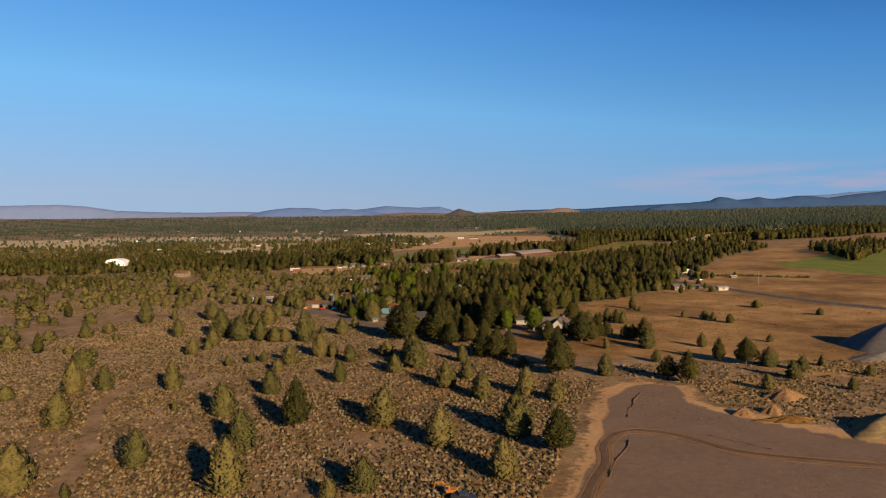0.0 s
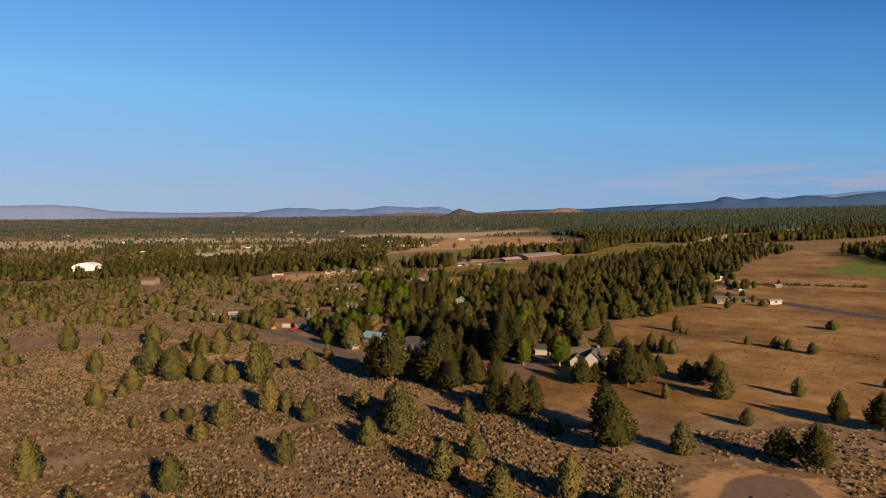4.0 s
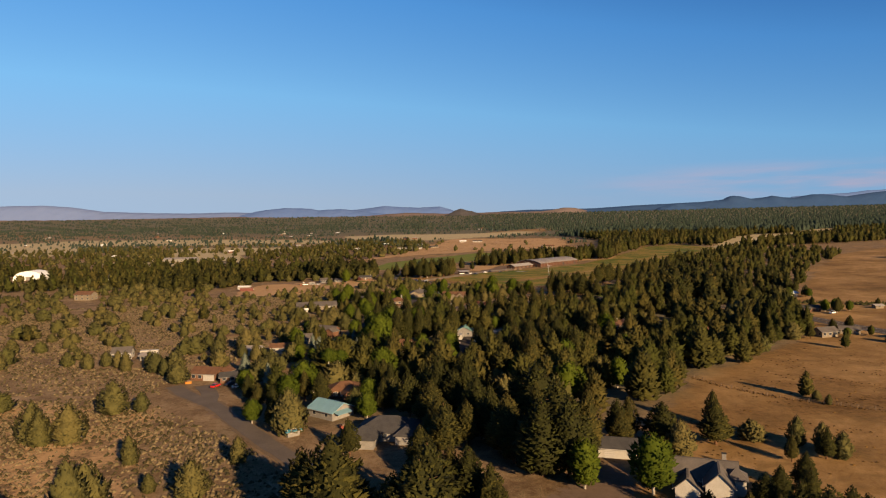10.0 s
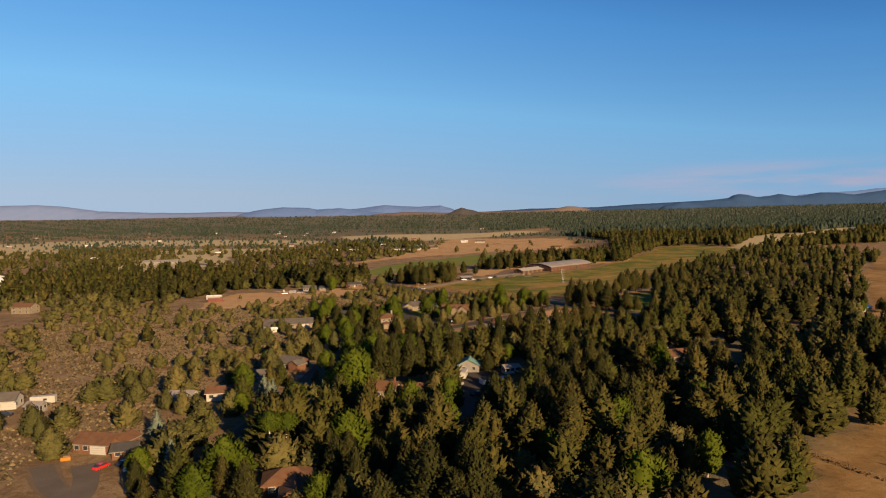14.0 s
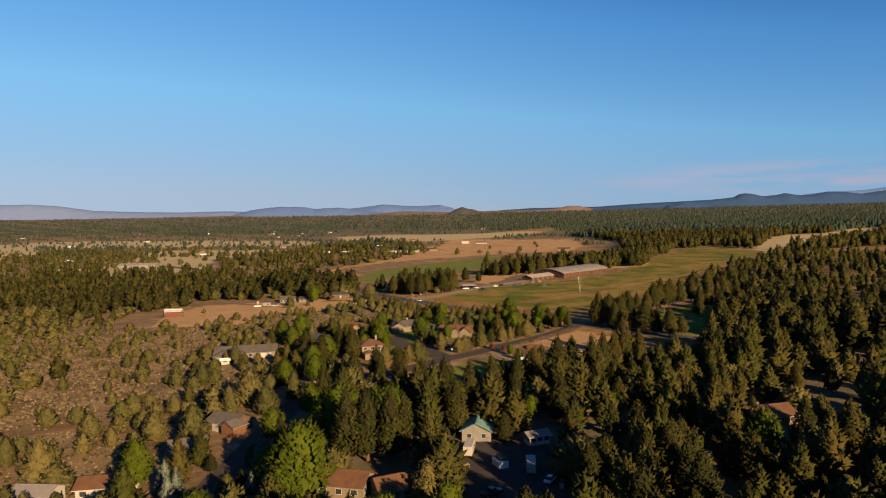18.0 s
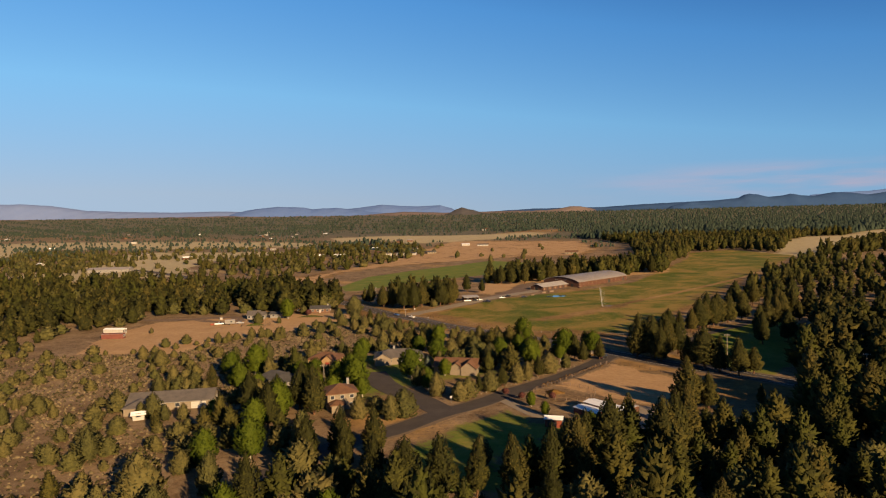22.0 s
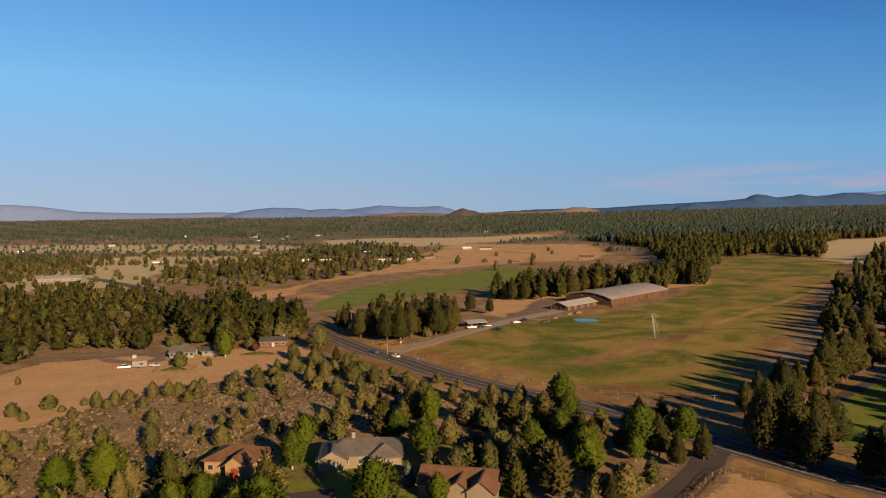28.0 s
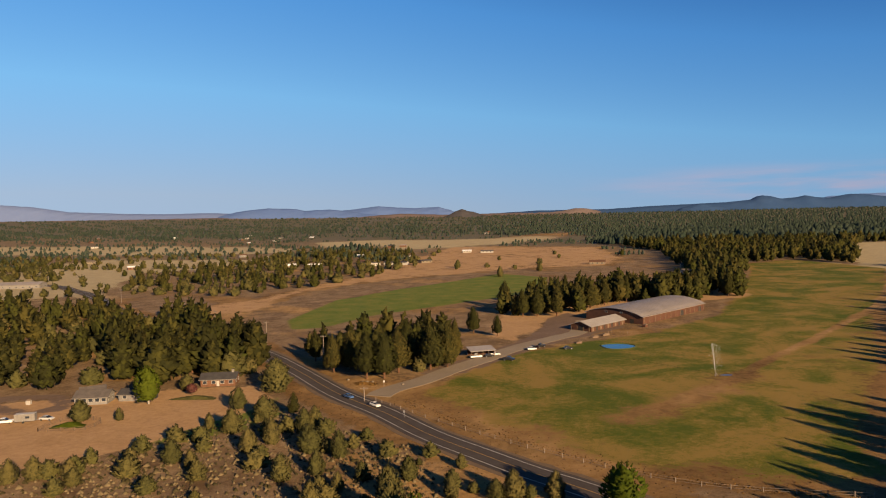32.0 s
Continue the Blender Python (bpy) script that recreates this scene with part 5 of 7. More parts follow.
def wood_unit(kind, clumps, sides, size):
    """A tree with height 1 and width 1 for the joined woods: fewer, larger sprays, and a trunk."""
    cm, bark, shape, h, low, radius, *_ = KINDS[kind]
    v, t, n = crown_mesh("tmp", M[cm], h, low * rng.uniform(0.7, 1.6), radius * rng.uniform(0.85, 1.15), shape, clumps, sides, size, UPWARD[kind], raw=True)
    a = np.arange(4) * math.pi / 2
    r = 0.017 * h
    tv = np.concatenate([np.stack([r * np.cos(a), r * np.sin(a), a * 0 - 0.3], 1), [[0, 0, h * 0.6]]])
    tt = np.array([[k, (k + 1) % 4, 4] for k in range(4)])
    tn = np.concatenate([np.stack([np.cos(a), np.sin(a), a * 0], 1), [[0, 0, 1]]])
    return np.concatenate([v, tv]) / h, np.concatenate([t, tt + len(v)]), np.concatenate([n, tn])


def far_unit(sides, width):
    """A small rough cone-crowned tree for woods a kilometre and more away."""
    v = [(0, 0, 1)]
    for z, r in ((0.74, 0.62), (0.16, 1.0)):
        for k in range(sides):
            a = math.tau * (k + rng.uniform(-0.3, 0.3)) / sides
            v.append((width * r * rng.uniform(0.8, 1.2) * math.cos(a), width * r * rng.uniform(0.8, 1.2) * math.sin(a), z * rng.uniform(0.85, 1.1)))
    t = [(0, 1 + k, 1 + (k + 1) % sides) for k in range(sides)]
    for k in range(sides):
        a, b = 1 + k, 1 + (k + 1) % sides
        t += [(a, a + sides, b + sides), (a, b + sides, b)]
    n = np.array(v, float) * np.array([1, 1, 0]) / width + np.array([0, 0, 0.45])
    return np.array(v, float), np.array(t), n / np.linalg.norm(n, axis=1)[:, None]


def clear_of(x, y, roads=True, houses=True, gap=0.0):
    ok = np.ones(x.shape, bool)
    if roads:
        for line, half in ROADS:
            ok &= along(line, x, y) > half + 1.0 + gap
    if houses:
        for hx, hy, r in CLEAR:
            ok &= np.hypot(x - hx, (y - hy + 4) / 1.35) > r + gap
    return ok


def scatter(poly, spacing, seed, jitter=0.42):
    """Jittered points in an outline."""
    g = np.random.default_rng(seed)
    px, py = [p[0] for p in poly], [p[1] for p in poly]
    xs, ys = np.meshgrid(np.arange(min(px), max(px), spacing), np.arange(min(py), max(py), spacing))
    x, y = xs.ravel() + g.uniform(-jitter, jitter, xs.size) * spacing, ys.ravel() + g.uniform(-jitter, jitter, xs.size) * spacing
    keep = inside(poly, x, y) > 0
    return x[keep], y[keep], g


def thin(x, y, gap):
    """Drop points that stand too near a single tree."""
    ok = np.ones(x.shape, bool)
    for a, b, r in PLANTED:
        ok &= np.hypot(x - a, y - b) > r + gap
    return ok


# woods by outline: spacing, share of pines, heights of pines and junipers, patchiness
WOODS = [
    ([(-420, -160), (-12, -160), (-12, 90), (-70, 104), (-150, 112), (-330, 178), (-480, 298)], 16.0, 0.03, (8, 11), (4, 8), 0.3, 51),
    ([(150, -160), (330, -120), (300, 100), (240, 190), (150, 140)], 22.0, 0.05, (8, 11), (4, 7), 0.3, 52),
    ([(50, 425), (68, 440), (85, 438), (100, 453), (116, 454), (132, 471), (152, 500), (180, 515), (196, 560), (204, 600), (188, 610), (160, 560), (120, 520), (80, 480), (45, 445)], 8.8, 0.8, (9, 15), (7, 10), 0.08, 50),
    ([(-620, 720), (-420, 720), (-330, 830), (-215, 810), (-190, 752), (-240, 700), (-340, 640), (-600, 600)], 12.0, 0.15, (9, 13), (5, 9), 0.2, 49),
    ([(-44, 562), (5, 572), (45, 575), (60, 600), (44, 612), (25, 592), (0, 592), (-18, 612), (-38, 598)], 7.8, 0.6, (9, 15), (7, 10), 0.05, 44),
    ([(40, 558), (112, 570), (105, 620), (60, 625)], 8.6, 0.9, (10, 16), (7, 10), 0.05, 45),
    ([(-80, 442), (-62, 425), (-40, 400), (-20, 395), (10, 400), (-10, 430), (-60, 452)], 8.2, 0.45, (10, 16), (7, 10), 0.06, 46),
    ([(124, 655), (143, 698), (184, 752), (198, 784), (232, 800), (205, 640)], 9.0, 0.95, (13, 20), (7, 10), 0.08, 47),
    ([(-70, 452), (-20, 438), (0, 495), (-40, 540), (-62, 530)], 8.2, 0.55, (11, 17), (7, 10), 0.06, 41),
    ([(-20, 425), (45, 408), (95, 455), (95, 520), (50, 530), (0, 520)], 11.0, 0.8, (10, 19), (7, 11), 0.08, 42),
    ([(186, 850), (200, 850), (215, 880), (300, 1000), (370, 1100), (335, 1105), (272, 1010), (205, 905)], 11.5, 1.0, (9, 15), (7, 11), 0.2, 34),
    ([(-62, 395), (-5, 415), (60, 402), (105, 460), (150, 502), (180, 530), (198, 590), (205, 640), (150, 640), (118, 640), (75, 622), (30, 590), (0, 585)], 12.5, 0.75, (10, 18.5), (7, 11), 0.14, 11),
    ([(-48, 600), (-20, 630), (0, 655), (-20, 700), (5, 690), (45, 698), (76, 738), (40, 772), (0, 760), (-30, 740), (-65, 725), (-100, 690), (-95, 640), (-60, 610)], 8.6, 0.25, (9, 13), (5, 8.5), 0.1, 12),
    ([(-340, 462), (-215, 468), (-150, 474), (-96, 474), (-64, 446), (-58, 560), (-72, 600), (-110, 590), (-150, 640), (-240, 700), (-420, 720)], 14.0, 0.06, (9, 12), (5, 8.5), 0.25, 13),
    ([(-420, 720), (-240, 700), (-150, 640), (-100, 675), (-60, 735), (0, 765), (30, 780), (0, 815), (-40, 850), (-60, 840), (-110, 795), (-190, 750), (-230, 790), (-330, 830)], 8.8, 0.0, (9, 14), (2.5, 5.5), 0.32, 14),
    ([(-150, 640), (-70, 585), (-55, 600), (-95, 690)], 11.0, 0.0, (9, 14), (3, 7), 0.3, 15),
    ([(-330, 180), (-128, 205), (-165, 330), (-215, 440), (-340, 462), (-480, 300)], 17.0, 0.05, (9, 12), (5, 8.5), 0.4, 16),
    ([(-125, 262), (-12, 262), (0, 340), (-45, 372), (-100, 440), (-150, 425), (-150, 330)], 40.0, 0.05, (10, 14), (4, 8), 0.3, 17),
    ([(-600, 830), (-330, 830), (-215, 810), (-185, 870), (-120, 895), (-92, 915), (-80, 945), (-110, 1000), (-160, 1080), (-300, 1130), (-480, 1120), (-700, 1000)], 11.5, 0.65, (13, 19), (6, 9.5), 0.15, 18),
    ([(-118, 885), (-80, 900), (-62, 930), (-90, 965), (-115, 1000), (-170, 980)], 9.0, 0.9, (15, 22), (7, 10), 0.1, 19),
    ([(-60, 940), (-40, 915), (-12, 890), (8, 918), (14, 960), (-15, 990), (-55, 965)], 9.5, 0.9, (10, 19), (6, 9), 0.1, 20),
    ([(43, 1065), (66, 1030), (92, 1062), (118, 1050), (150, 1085), (235, 1130), (258, 1190), (180, 1195), (110, 1165), (60, 1110)], 10.0, 1.0, (13, 21), (7, 10), 0.1, 21),
    ([(-317, 1268), (-395, 1501), (-326, 1561), (-271, 1904), (-198, 2099), (-48, 1815), (-20, 1602), (-70, 1395), (-96, 1284), (-185, 1203)], 15.5, 0.4, (10, 15), (6, 10), 0.25, 22),
    ([(205, 600), (262, 690), (396, 900), (560, 1125), (520, 1250), (470, 1300), (300, 1030), (238, 905), (212, 862), (196, 838), (228, 800), (195, 730), (150, 690), (165, 655), (190, 650)], 12.0, 0.95, (9, 15), (7, 11), 0.28, 23),
    ([(112, 640), (128, 668), (170, 640), (140, 600), (100, 610)], 10.0, 1.0, (13, 20), (8, 10), 0.1, 25),
    ([(270, 1200), (340, 1360), (380, 1450), (470, 1510), (520, 1330), (900, 1480), (1500, 1950), (1500, 2500), (500, 2300), (330, 2000), (370, 1740), (310, 1500), (265, 1320), (255, 1200)], 15.0, 1.0, (15, 22), (8, 12), 0.05, 26),
    ([(-1000, 1150), (-700, 1000), (-480, 1125), (-310, 1160), (-300, 1240), (-480, 1260), (-640, 1450), (-900, 1500), (-1150, 1400)], 21.0, 0.2, (10, 14), (6, 9), 0.35, 27),
    ([(-1092, 2102), (-847, 2038), (-575, 1960), (-389, 1930), (-360, 1825), (-533, 1853), (-773, 1902), (-995, 1958)], 26.0, 0.2, (9, 13), (6, 10), 0.25, 28),
    ([(-980, 1936), (-818, 1917), (-679, 1836), (-542, 1546), (-595, 1497), (-687, 1503)], 17.0, 0.2, (9, 13), (6, 10), 0.25, 35),
    ([(-687, 1503), (-595, 1497), (-515, 1538), (-421, 1348), (-526, 1379), (-599, 1373)], 16.0, 0.2, (9, 13), (6, 10), 0.25, 36),
    ([(-1600, 1500), (-1000, 1500), (-640, 1470), (-820, 1620), (-900, 1800), (-1180, 1680), (-1700, 1700)], 22.0, 0.2, (10, 14), (6, 9), 0.35, 29),
    ([(-1312, 2427), (-1075, 2395), (-700, 2279), (-370, 2121), (-289, 1995), (-575, 1960), (-1092, 2102)], 60.0, 0.2, (8, 12), (6, 10), 0.3, 30),
    ([(-110, 1240), (-60, 1330), (55, 1420), (280, 1500), (340, 1750), (0, 1900), (-60, 1640)], 95.0, 0.2, (9, 12), (6, 9), 0.2, 31),
    ([(130, 270), (70, 280), (60, 380), (180, 500), (420, 640), (700, 700), (500, 300)], 85.0, 0.3, (7, 11), (4, 7), 0.2, 32),
    ([(-1500, 1150), (-420, 1130), (-300, 1240), (-250, 1700), (-300, 2150), (-900, 2400), (-1700, 2200)], 38.0, 0.3, (8, 12), (5, 9), 0.2, 38),
    ([(-780, 1560), (-500, 1300), (-470, 1310), (-740, 1590)], 14.0, 0.4, (8, 13), (5, 9), 0.1, 39),
    ([(-1200, 1760), (-640, 1640), (-330, 1560), (-325, 1590), (-640, 1675), (-1195, 1795)], 15.0, 0.4, (8, 13), (5, 9), 0.15, 40),
    ([(480, 760), (700, 1020), (760, 1180), (560, 1000)], 14.0, 1.0, (12, 18), (4, 7), 0.1, 33),
]
near_units = {"ponderosa_pine": [wood_unit("ponderosa_pine", 210, 3, 0.64) for k in range(6)], "juniper_tree": [wood_unit("juniper_tree", 160, 3, 0.64) for k in range(6)]}
units = {"ponderosa_pine": [wood_unit("ponderosa_pine", 90, 3, 0.70) for k in range(6)], "juniper_tree": [wood_unit("juniper_tree", 64, 3, 0.70) for k in range(6)]}
mid_units = {"ponderosa_pine": [wood_unit("ponderosa_pine", 34, 3, 0.72) for k in range(6)], "juniper_tree": [wood_unit("juniper_tree", 22, 3, 0.72) for k in range(6)]}
far_units = [far_unit(4, w) for w in (0.22, 0.26, 0.30, 0.34, 0.38)]
WOOD_LABELS = {"ponderosa_pine": ("pine_wood", "dense dark green pine wood on dry ground"), "juniper_tree": ("juniper_scrub", "scattered olive-green junipers on brown scrub")}
candidates = []
for poly, spacing, share, tall, small, patchy, seed in WOODS:
    x, y, g = scatter(poly, spacing, seed)
    keep = clear_of(x, y) & thin(x, y, 2.0) & (g.uniform(0, 1, x.size) > patchy) & (g.uniform(0, 1, x.size) > patchy * (0.8 + wave(x, y, 35, seed)))
    if seed == 26:
        keep &= (inside(FIELD_FAR_EAST, x, y) < 3) & (inside(FIELD_BEYOND, x, y) < 3)
    for a, b in zip(x[keep], y[keep]):
        kind = "ponderosa_pine" if g.uniform() < share else "juniper_tree"
        if seed in (11, 12, 41, 42, 44, 46) and g.uniform() < (0.3 if seed == 12 else 0.13) and abs(a) < 90:
            kind = "broadleaf_tree"
        h = g.uniform(*(small if kind == "juniper_tree" else tall)) * g.choice([0.75, 1, 1, 1.08])
        candidates.append((kind, a, b, h))
near_rest = {k: [] for k in units}
rest = {k: [] for k in units}
mid_rest = {k: [] for k in units}
far_rest = {k: [] for k in units}
candidates.sort(key=lambda c: abs(c[1]) * 1.2 + max(c[2] - 800, 0))
for kind, a, b, h in candidates:
    if abs(a) > max(0.72 * b + 60, 420):
        continue
    broad = rng.uniform(1.3, 1.8) if kind == "juniper_tree" else rng.uniform(0.85, 1.25)
    if kind == "broadleaf_tree":
        tree(kind, a, b, min(h, 15))
    elif STANDING[kind] < 225 and 100 < b < 960 and abs(a) < 140:
        tree(kind, a, b, h)
    elif b < 800 and abs(a) < (230 if b < 560 else 150):
        near_rest[kind].append((a, b, 0.0, h * broad, h, rng.uniform(0, 6.28), rng.integers(6)))
    elif b < 960 and abs(a) < 300:
        rest[kind].append((a, b, float(rise(a, b)), h * broad, h, rng.uniform(0, 6.28), rng.integers(6)))
    elif b < 1900:
        mid_rest[kind].append((a, b, float(rise(a, b)), h * broad * 0.8, h, rng.uniform(0, 6.28), rng.integers(6)))
    else:
        far_rest[kind].append((a, b, float(rise(a, b)), h * broad, h, rng.uniform(0, 6.28), rng.integers(5)))
for kind, items in near_rest.items():
    name, label = WOOD_LABELS[kind]
    me = joined(name, items, near_units[kind], M[KINDS[kind][0]])
    tagged(new(name, me), label + " between the houses", "wood", kind="stuff")
for kind, items in rest.items():
    name, label = WOOD_LABELS[kind]
    me = joined(name, items, units[kind], M[KINDS[kind][0]])
    tagged(new(name, me), label, "wood", kind="stuff")
for kind, items in mid_rest.items():
    name, label = WOOD_LABELS[kind]
    me = joined(name, items, mid_units[kind], M[KINDS[kind][0]])
    tagged(new(name, me), label + " farther off", "wood", kind="stuff")
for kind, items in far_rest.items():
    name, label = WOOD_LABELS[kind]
    me = joined("far_" + name, items, far_units, M["hazed_needles"])
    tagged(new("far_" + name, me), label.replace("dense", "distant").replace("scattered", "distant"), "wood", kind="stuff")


def far_woods(name, label, mat, seed, test, spacing_near, spacing_far, y0, y1, heights):
    """Woods that run on to the horizon, wider apart the farther they are."""
    g = np.random.default_rng(seed)
    items, y = [], y0
    while y < y1:
        u = (y - y0) / (y1 - y0)
        step = spacing_near + (spacing_far - spacing_near) * u
        half = 0.78 * y + 200
        x = np.arange(-half, half, step) + g.uniform(-0.45, 0.45, len(np.arange(-half, half, step))) * step
        yy = np.full(x.shape, y) + g.uniform(-0.5, 0.5, x.size) * step
        keep = test(x, yy, g)
        for a, b in zip(x[keep], yy[keep]):
            h = g.uniform(*heights)
            items.append((a, b, float(rise(a, b)), h * g.uniform(0.85, 1.25) * (1 + 0.5 * u), h, g.uniform(0, 6.28), g.integers(5)))
        y += step * 0.9
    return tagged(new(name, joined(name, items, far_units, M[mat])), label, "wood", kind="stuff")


FAR_FIELDS = [FIELD_BEYOND, FIELD_FAR_MID, FIELD_FAR_EAST, FIELD_WEST, FIELDS_FAR_WEST, GOLD_NORTH, GOLD_FAR, FIELD_MID]


def no_field(x, y):
    ok = np.ones(x.shape, bool)
    for p in FAR_FIELDS:
        ok &= inside(p, x, y) < 4
    return ok


def pine_plain(x, y, g):
    edge = 330 + (y - 1900) * 0.02 + 60 * wave(x, y, 200, 2)
    dense = (x > edge) | (y > 2700 + 250 * wave(x, y, 400, 1))
    return dense & no_field(x, y) & (y > 1980 - 0.1 * np.abs(x) * (x > 900)) & (wave(x, y, 130, 8) + 0.5 * wave(x, y, 51, 3) > np.where(x > 300, -0.9, 0.05))


def mixed_plain(x, y, g):
    return (x < 340) & no_field(x, y) & (wave(x, y, 110, 5) + 0.6 * wave(x, y, 47, 9) > 0.2 - 0.3 * (y > 2500))


far_woods("pine_forest_plain", "endless dark green pine forest to the horizon", "hazed_needles", 41, pine_plain, 12.5, 38, 1900, 4800, (7, 11))
far_woods("wooded_plain", "distant plain of scattered junipers and pines", "hazed_needles", 42, mixed_plain, 13, 32, 1650, 3600, (4, 9))


# ---- sagebrush and dry bushes ----
def bush_unit(n):
    """A low uneven dome of twigs."""
    v = [(0.15 * rng.uniform(-1, 1), 0.15 * rng.uniform(-1, 1), rng.uniform(0.75, 1.0))]
    for k in range(5):
        a = math.tau * (k + rng.uniform(-0.35, 0.35)) / 5
        q = rng.uniform(0.5, 0.9)
        v.append((q * math.cos(a), q * math.sin(a), -0.1))
    t = [(0, 1 + k, 1 + (k + 1) % 5) for k in range(5)]
    n = np.array(v) + np.array([0, 0, 0.45])
    return np.array(v, float), np.array(t), n / np.linalg.norm(n, axis=1)[:, None]


bushes = [bush_unit(n) for n in range(8)]


def brush(name, label, mat, poly, spacing, size, seed, rule=None, wide=(0.8, 1.7)):
    x, y, g = scatter(poly, spacing, seed, 0.5)
    keep = clear_of(x, y, gap=-0.5)
    if rule is None:
        keep &= g.uniform(0, 1, x.size) < 0.6
    else:
        keep &= rule(x, y, g)
    x, y = x[keep], y[keep]
    items = [(a, b, float(rise(a, b)), s * g.uniform(*wide), s, g.uniform(0, 6.28), g.integers(8)) for a, b, s in zip(x, y, g.uniform(*size, x.size))]
    return tagged(new(name, joined(name, items, bushes, M[mat])), label, "bushes", kind="stuff")


def off_pad(x, y, g):
    return (inside(PAD, x, y) < -7) & (along(TRAIL, x, y) > 2.4) & (g.uniform(0, 1, x.size) < 0.54 + 0.4 * wave(x, y, 26, 3))


def off_clear(x, y, g):
    ok = (inside(CLEARING_WEST, x, y) < -1) & (along(WEST_TRACK, x, y) > 2.5) & (g.uniform(0, 1, x.size) < 0.78 + 0.4 * wave(x, y, 22, 4))
    return ok


def tufted(x, y, g):
    return g.uniform(0, 1, x.size) < 0.12 + 0.55 * (wave(x, y, 11, 6) + 0.6 * wave(x, y, 29, 2))


brush("sagebrush", "grey-green sagebrush on bare brown ground", "sage", [(-140, 110), (10, 110), (55, 235), (20, 300), (0, 345), (-40, 370), (-110, 440), (-200, 430), (-230, 250)], 1.05, (0.3, 0.95), 51, off_pad)
brush("sagebrush", "sagebrush beside the gravel lot", "sage", [(60, 225), (130, 150), (230, 200), (260, 262), (130, 262), (70, 262)], 1.4, (0.3, 0.95), 52, off_pad)
brush("sagebrush", "sagebrush between the estate and the highway", "sage", [(-330, 450), (-100, 440), (-60, 560), (-70, 620), (-40, 740), (10, 770), (0, 815), (-50, 850), (-115, 795), (-200, 750), (-300, 720)], 1.65, (0.3, 1.0), 53, off_clear)
brush("sagebrush", "open sagebrush flat south of the gravel lot", "sage", [(-420, -160), (330, -160), (300, 100), (230, 195), (136, 150), (136, 98), (-6, 98), (-140, 109), (-230, 250), (-330, 240), (-480, 298)], 3.2, (0.3, 0.9), 58, off_pad)
brush("dry_bushes", "low rust-coloured dry bushes", "rust_grass", [(-140, 110), (10, 110), (55, 235), (20, 300), (-60, 300), (-150, 260)], 1.6, (0.25, 0.75), 54, off_pad)
brush("dry_weeds", "scattered weeds on the edge of the gravel lot", "sage", [(56, 192), (62, 218), (74, 222), (74, 205), (80, 195), (92, 182), (75, 183)], 2.6, (0.12, 0.4), 57)
brush("dry_bushes", "dry weeds along the highway verge", "rust_grass", [(-60, 890), (-40, 850), (0, 800), (40, 765), (110, 770), (110, 785), (60, 795), (10, 850), (-12, 885)], 1.7, (0.1, 0.35), 55)
brush("dry_bushes", "tufts of dry grass in the pasture", "rust_grass", [(40, 300), (75, 400), (150, 490), (260, 520), (330, 300), (130, 265)], 1.9, (0.12, 0.36), 56, tufted, (1.6, 3.2))


def weed_line(name, label, mat, line, half, spacing, size, seed):
    """Weeds and bushes along a line."""
    p = smooth_line(line, 6.0)
    left, right = [], []
    for i, q in enumerate(p):
        d = (p[min(i + 1, len(p) - 1)] - p[max(i - 1, 0)]).normalized()
        left.append((q.x - d.y * half, q.y + d.x * half)), right.append((q.x + d.y * half, q.y - d.x * half))
    x, y, g = scatter(left + right[::-1], spacing, seed, 0.5)
    keep = g.uniform(0, 1, x.size) < 0.7
    items = [(a, c, float(rise(a, c)), s * g.uniform(0.9, 1.6), s, g.uniform(0, 6.28), g.integers(8)) for a, c, s in zip(x[keep], y[keep], g.uniform(*size, x.size))]
    return tagged(new(name, joined(name, items, bushes, M[mat])), label, "weeds", kind="stuff")


weed_line("weed_strip", "tall brown weeds along the pasture fence", "rust_grass", [(66, 470), (90, 454), (99, 433), (114, 414), (132, 401), (150, 385), (185, 337), (214, 317), (260, 280)], 1.2, 0.9, (0.2, 0.55), 61)
weed_line("weed_strip", "dark weeds along a pasture track", "rust_grass", [(140, 440), (155, 425), (175, 400)], 1.0, 1.0, (0.15, 0.45), 62)
weed_line("weed_strip", "dark weeds beside a second pasture track", "rust_grass", [(152, 452), (170, 434), (192, 408)], 1.0, 1.0, (0.15, 0.45), 63)
weed_line("hedge_row", "row of low dark green bushes across the pasture", "juniper", [(232, 640), (275, 622), (330, 590)], 2.5, 2.4, (1.5, 3.0), 64)
weed_line("weed_strip", "straw-coloured weeds beside the side road", "rust_grass", [(40, 680), (60, 702), (74, 716)], 1.5, 1.0, (0.3, 0.7), 65)
weed_line("weed_strip", "dark ditch weeds between highway and meadow", "rust_grass", [(-6, 862), (12, 836), (40, 806), (68, 786), (100, 775)], 1.8, 1.0, (0.12, 0.4), 67)
weed_line("weed_strip", "scrub along the edge of the gravel lot", "sage", [(24, 156), (30, 176), (37, 200), (46, 222), (56, 238)], 3.0, 1.5, (0.3, 0.9), 68)
weed_line("weed_strip", "green ditch weeds across the meadow", "juniper", [(70, 940), (85, 925), (100, 905), (112, 890)], 0.8, 1.3, (0.15, 0.4), 69)


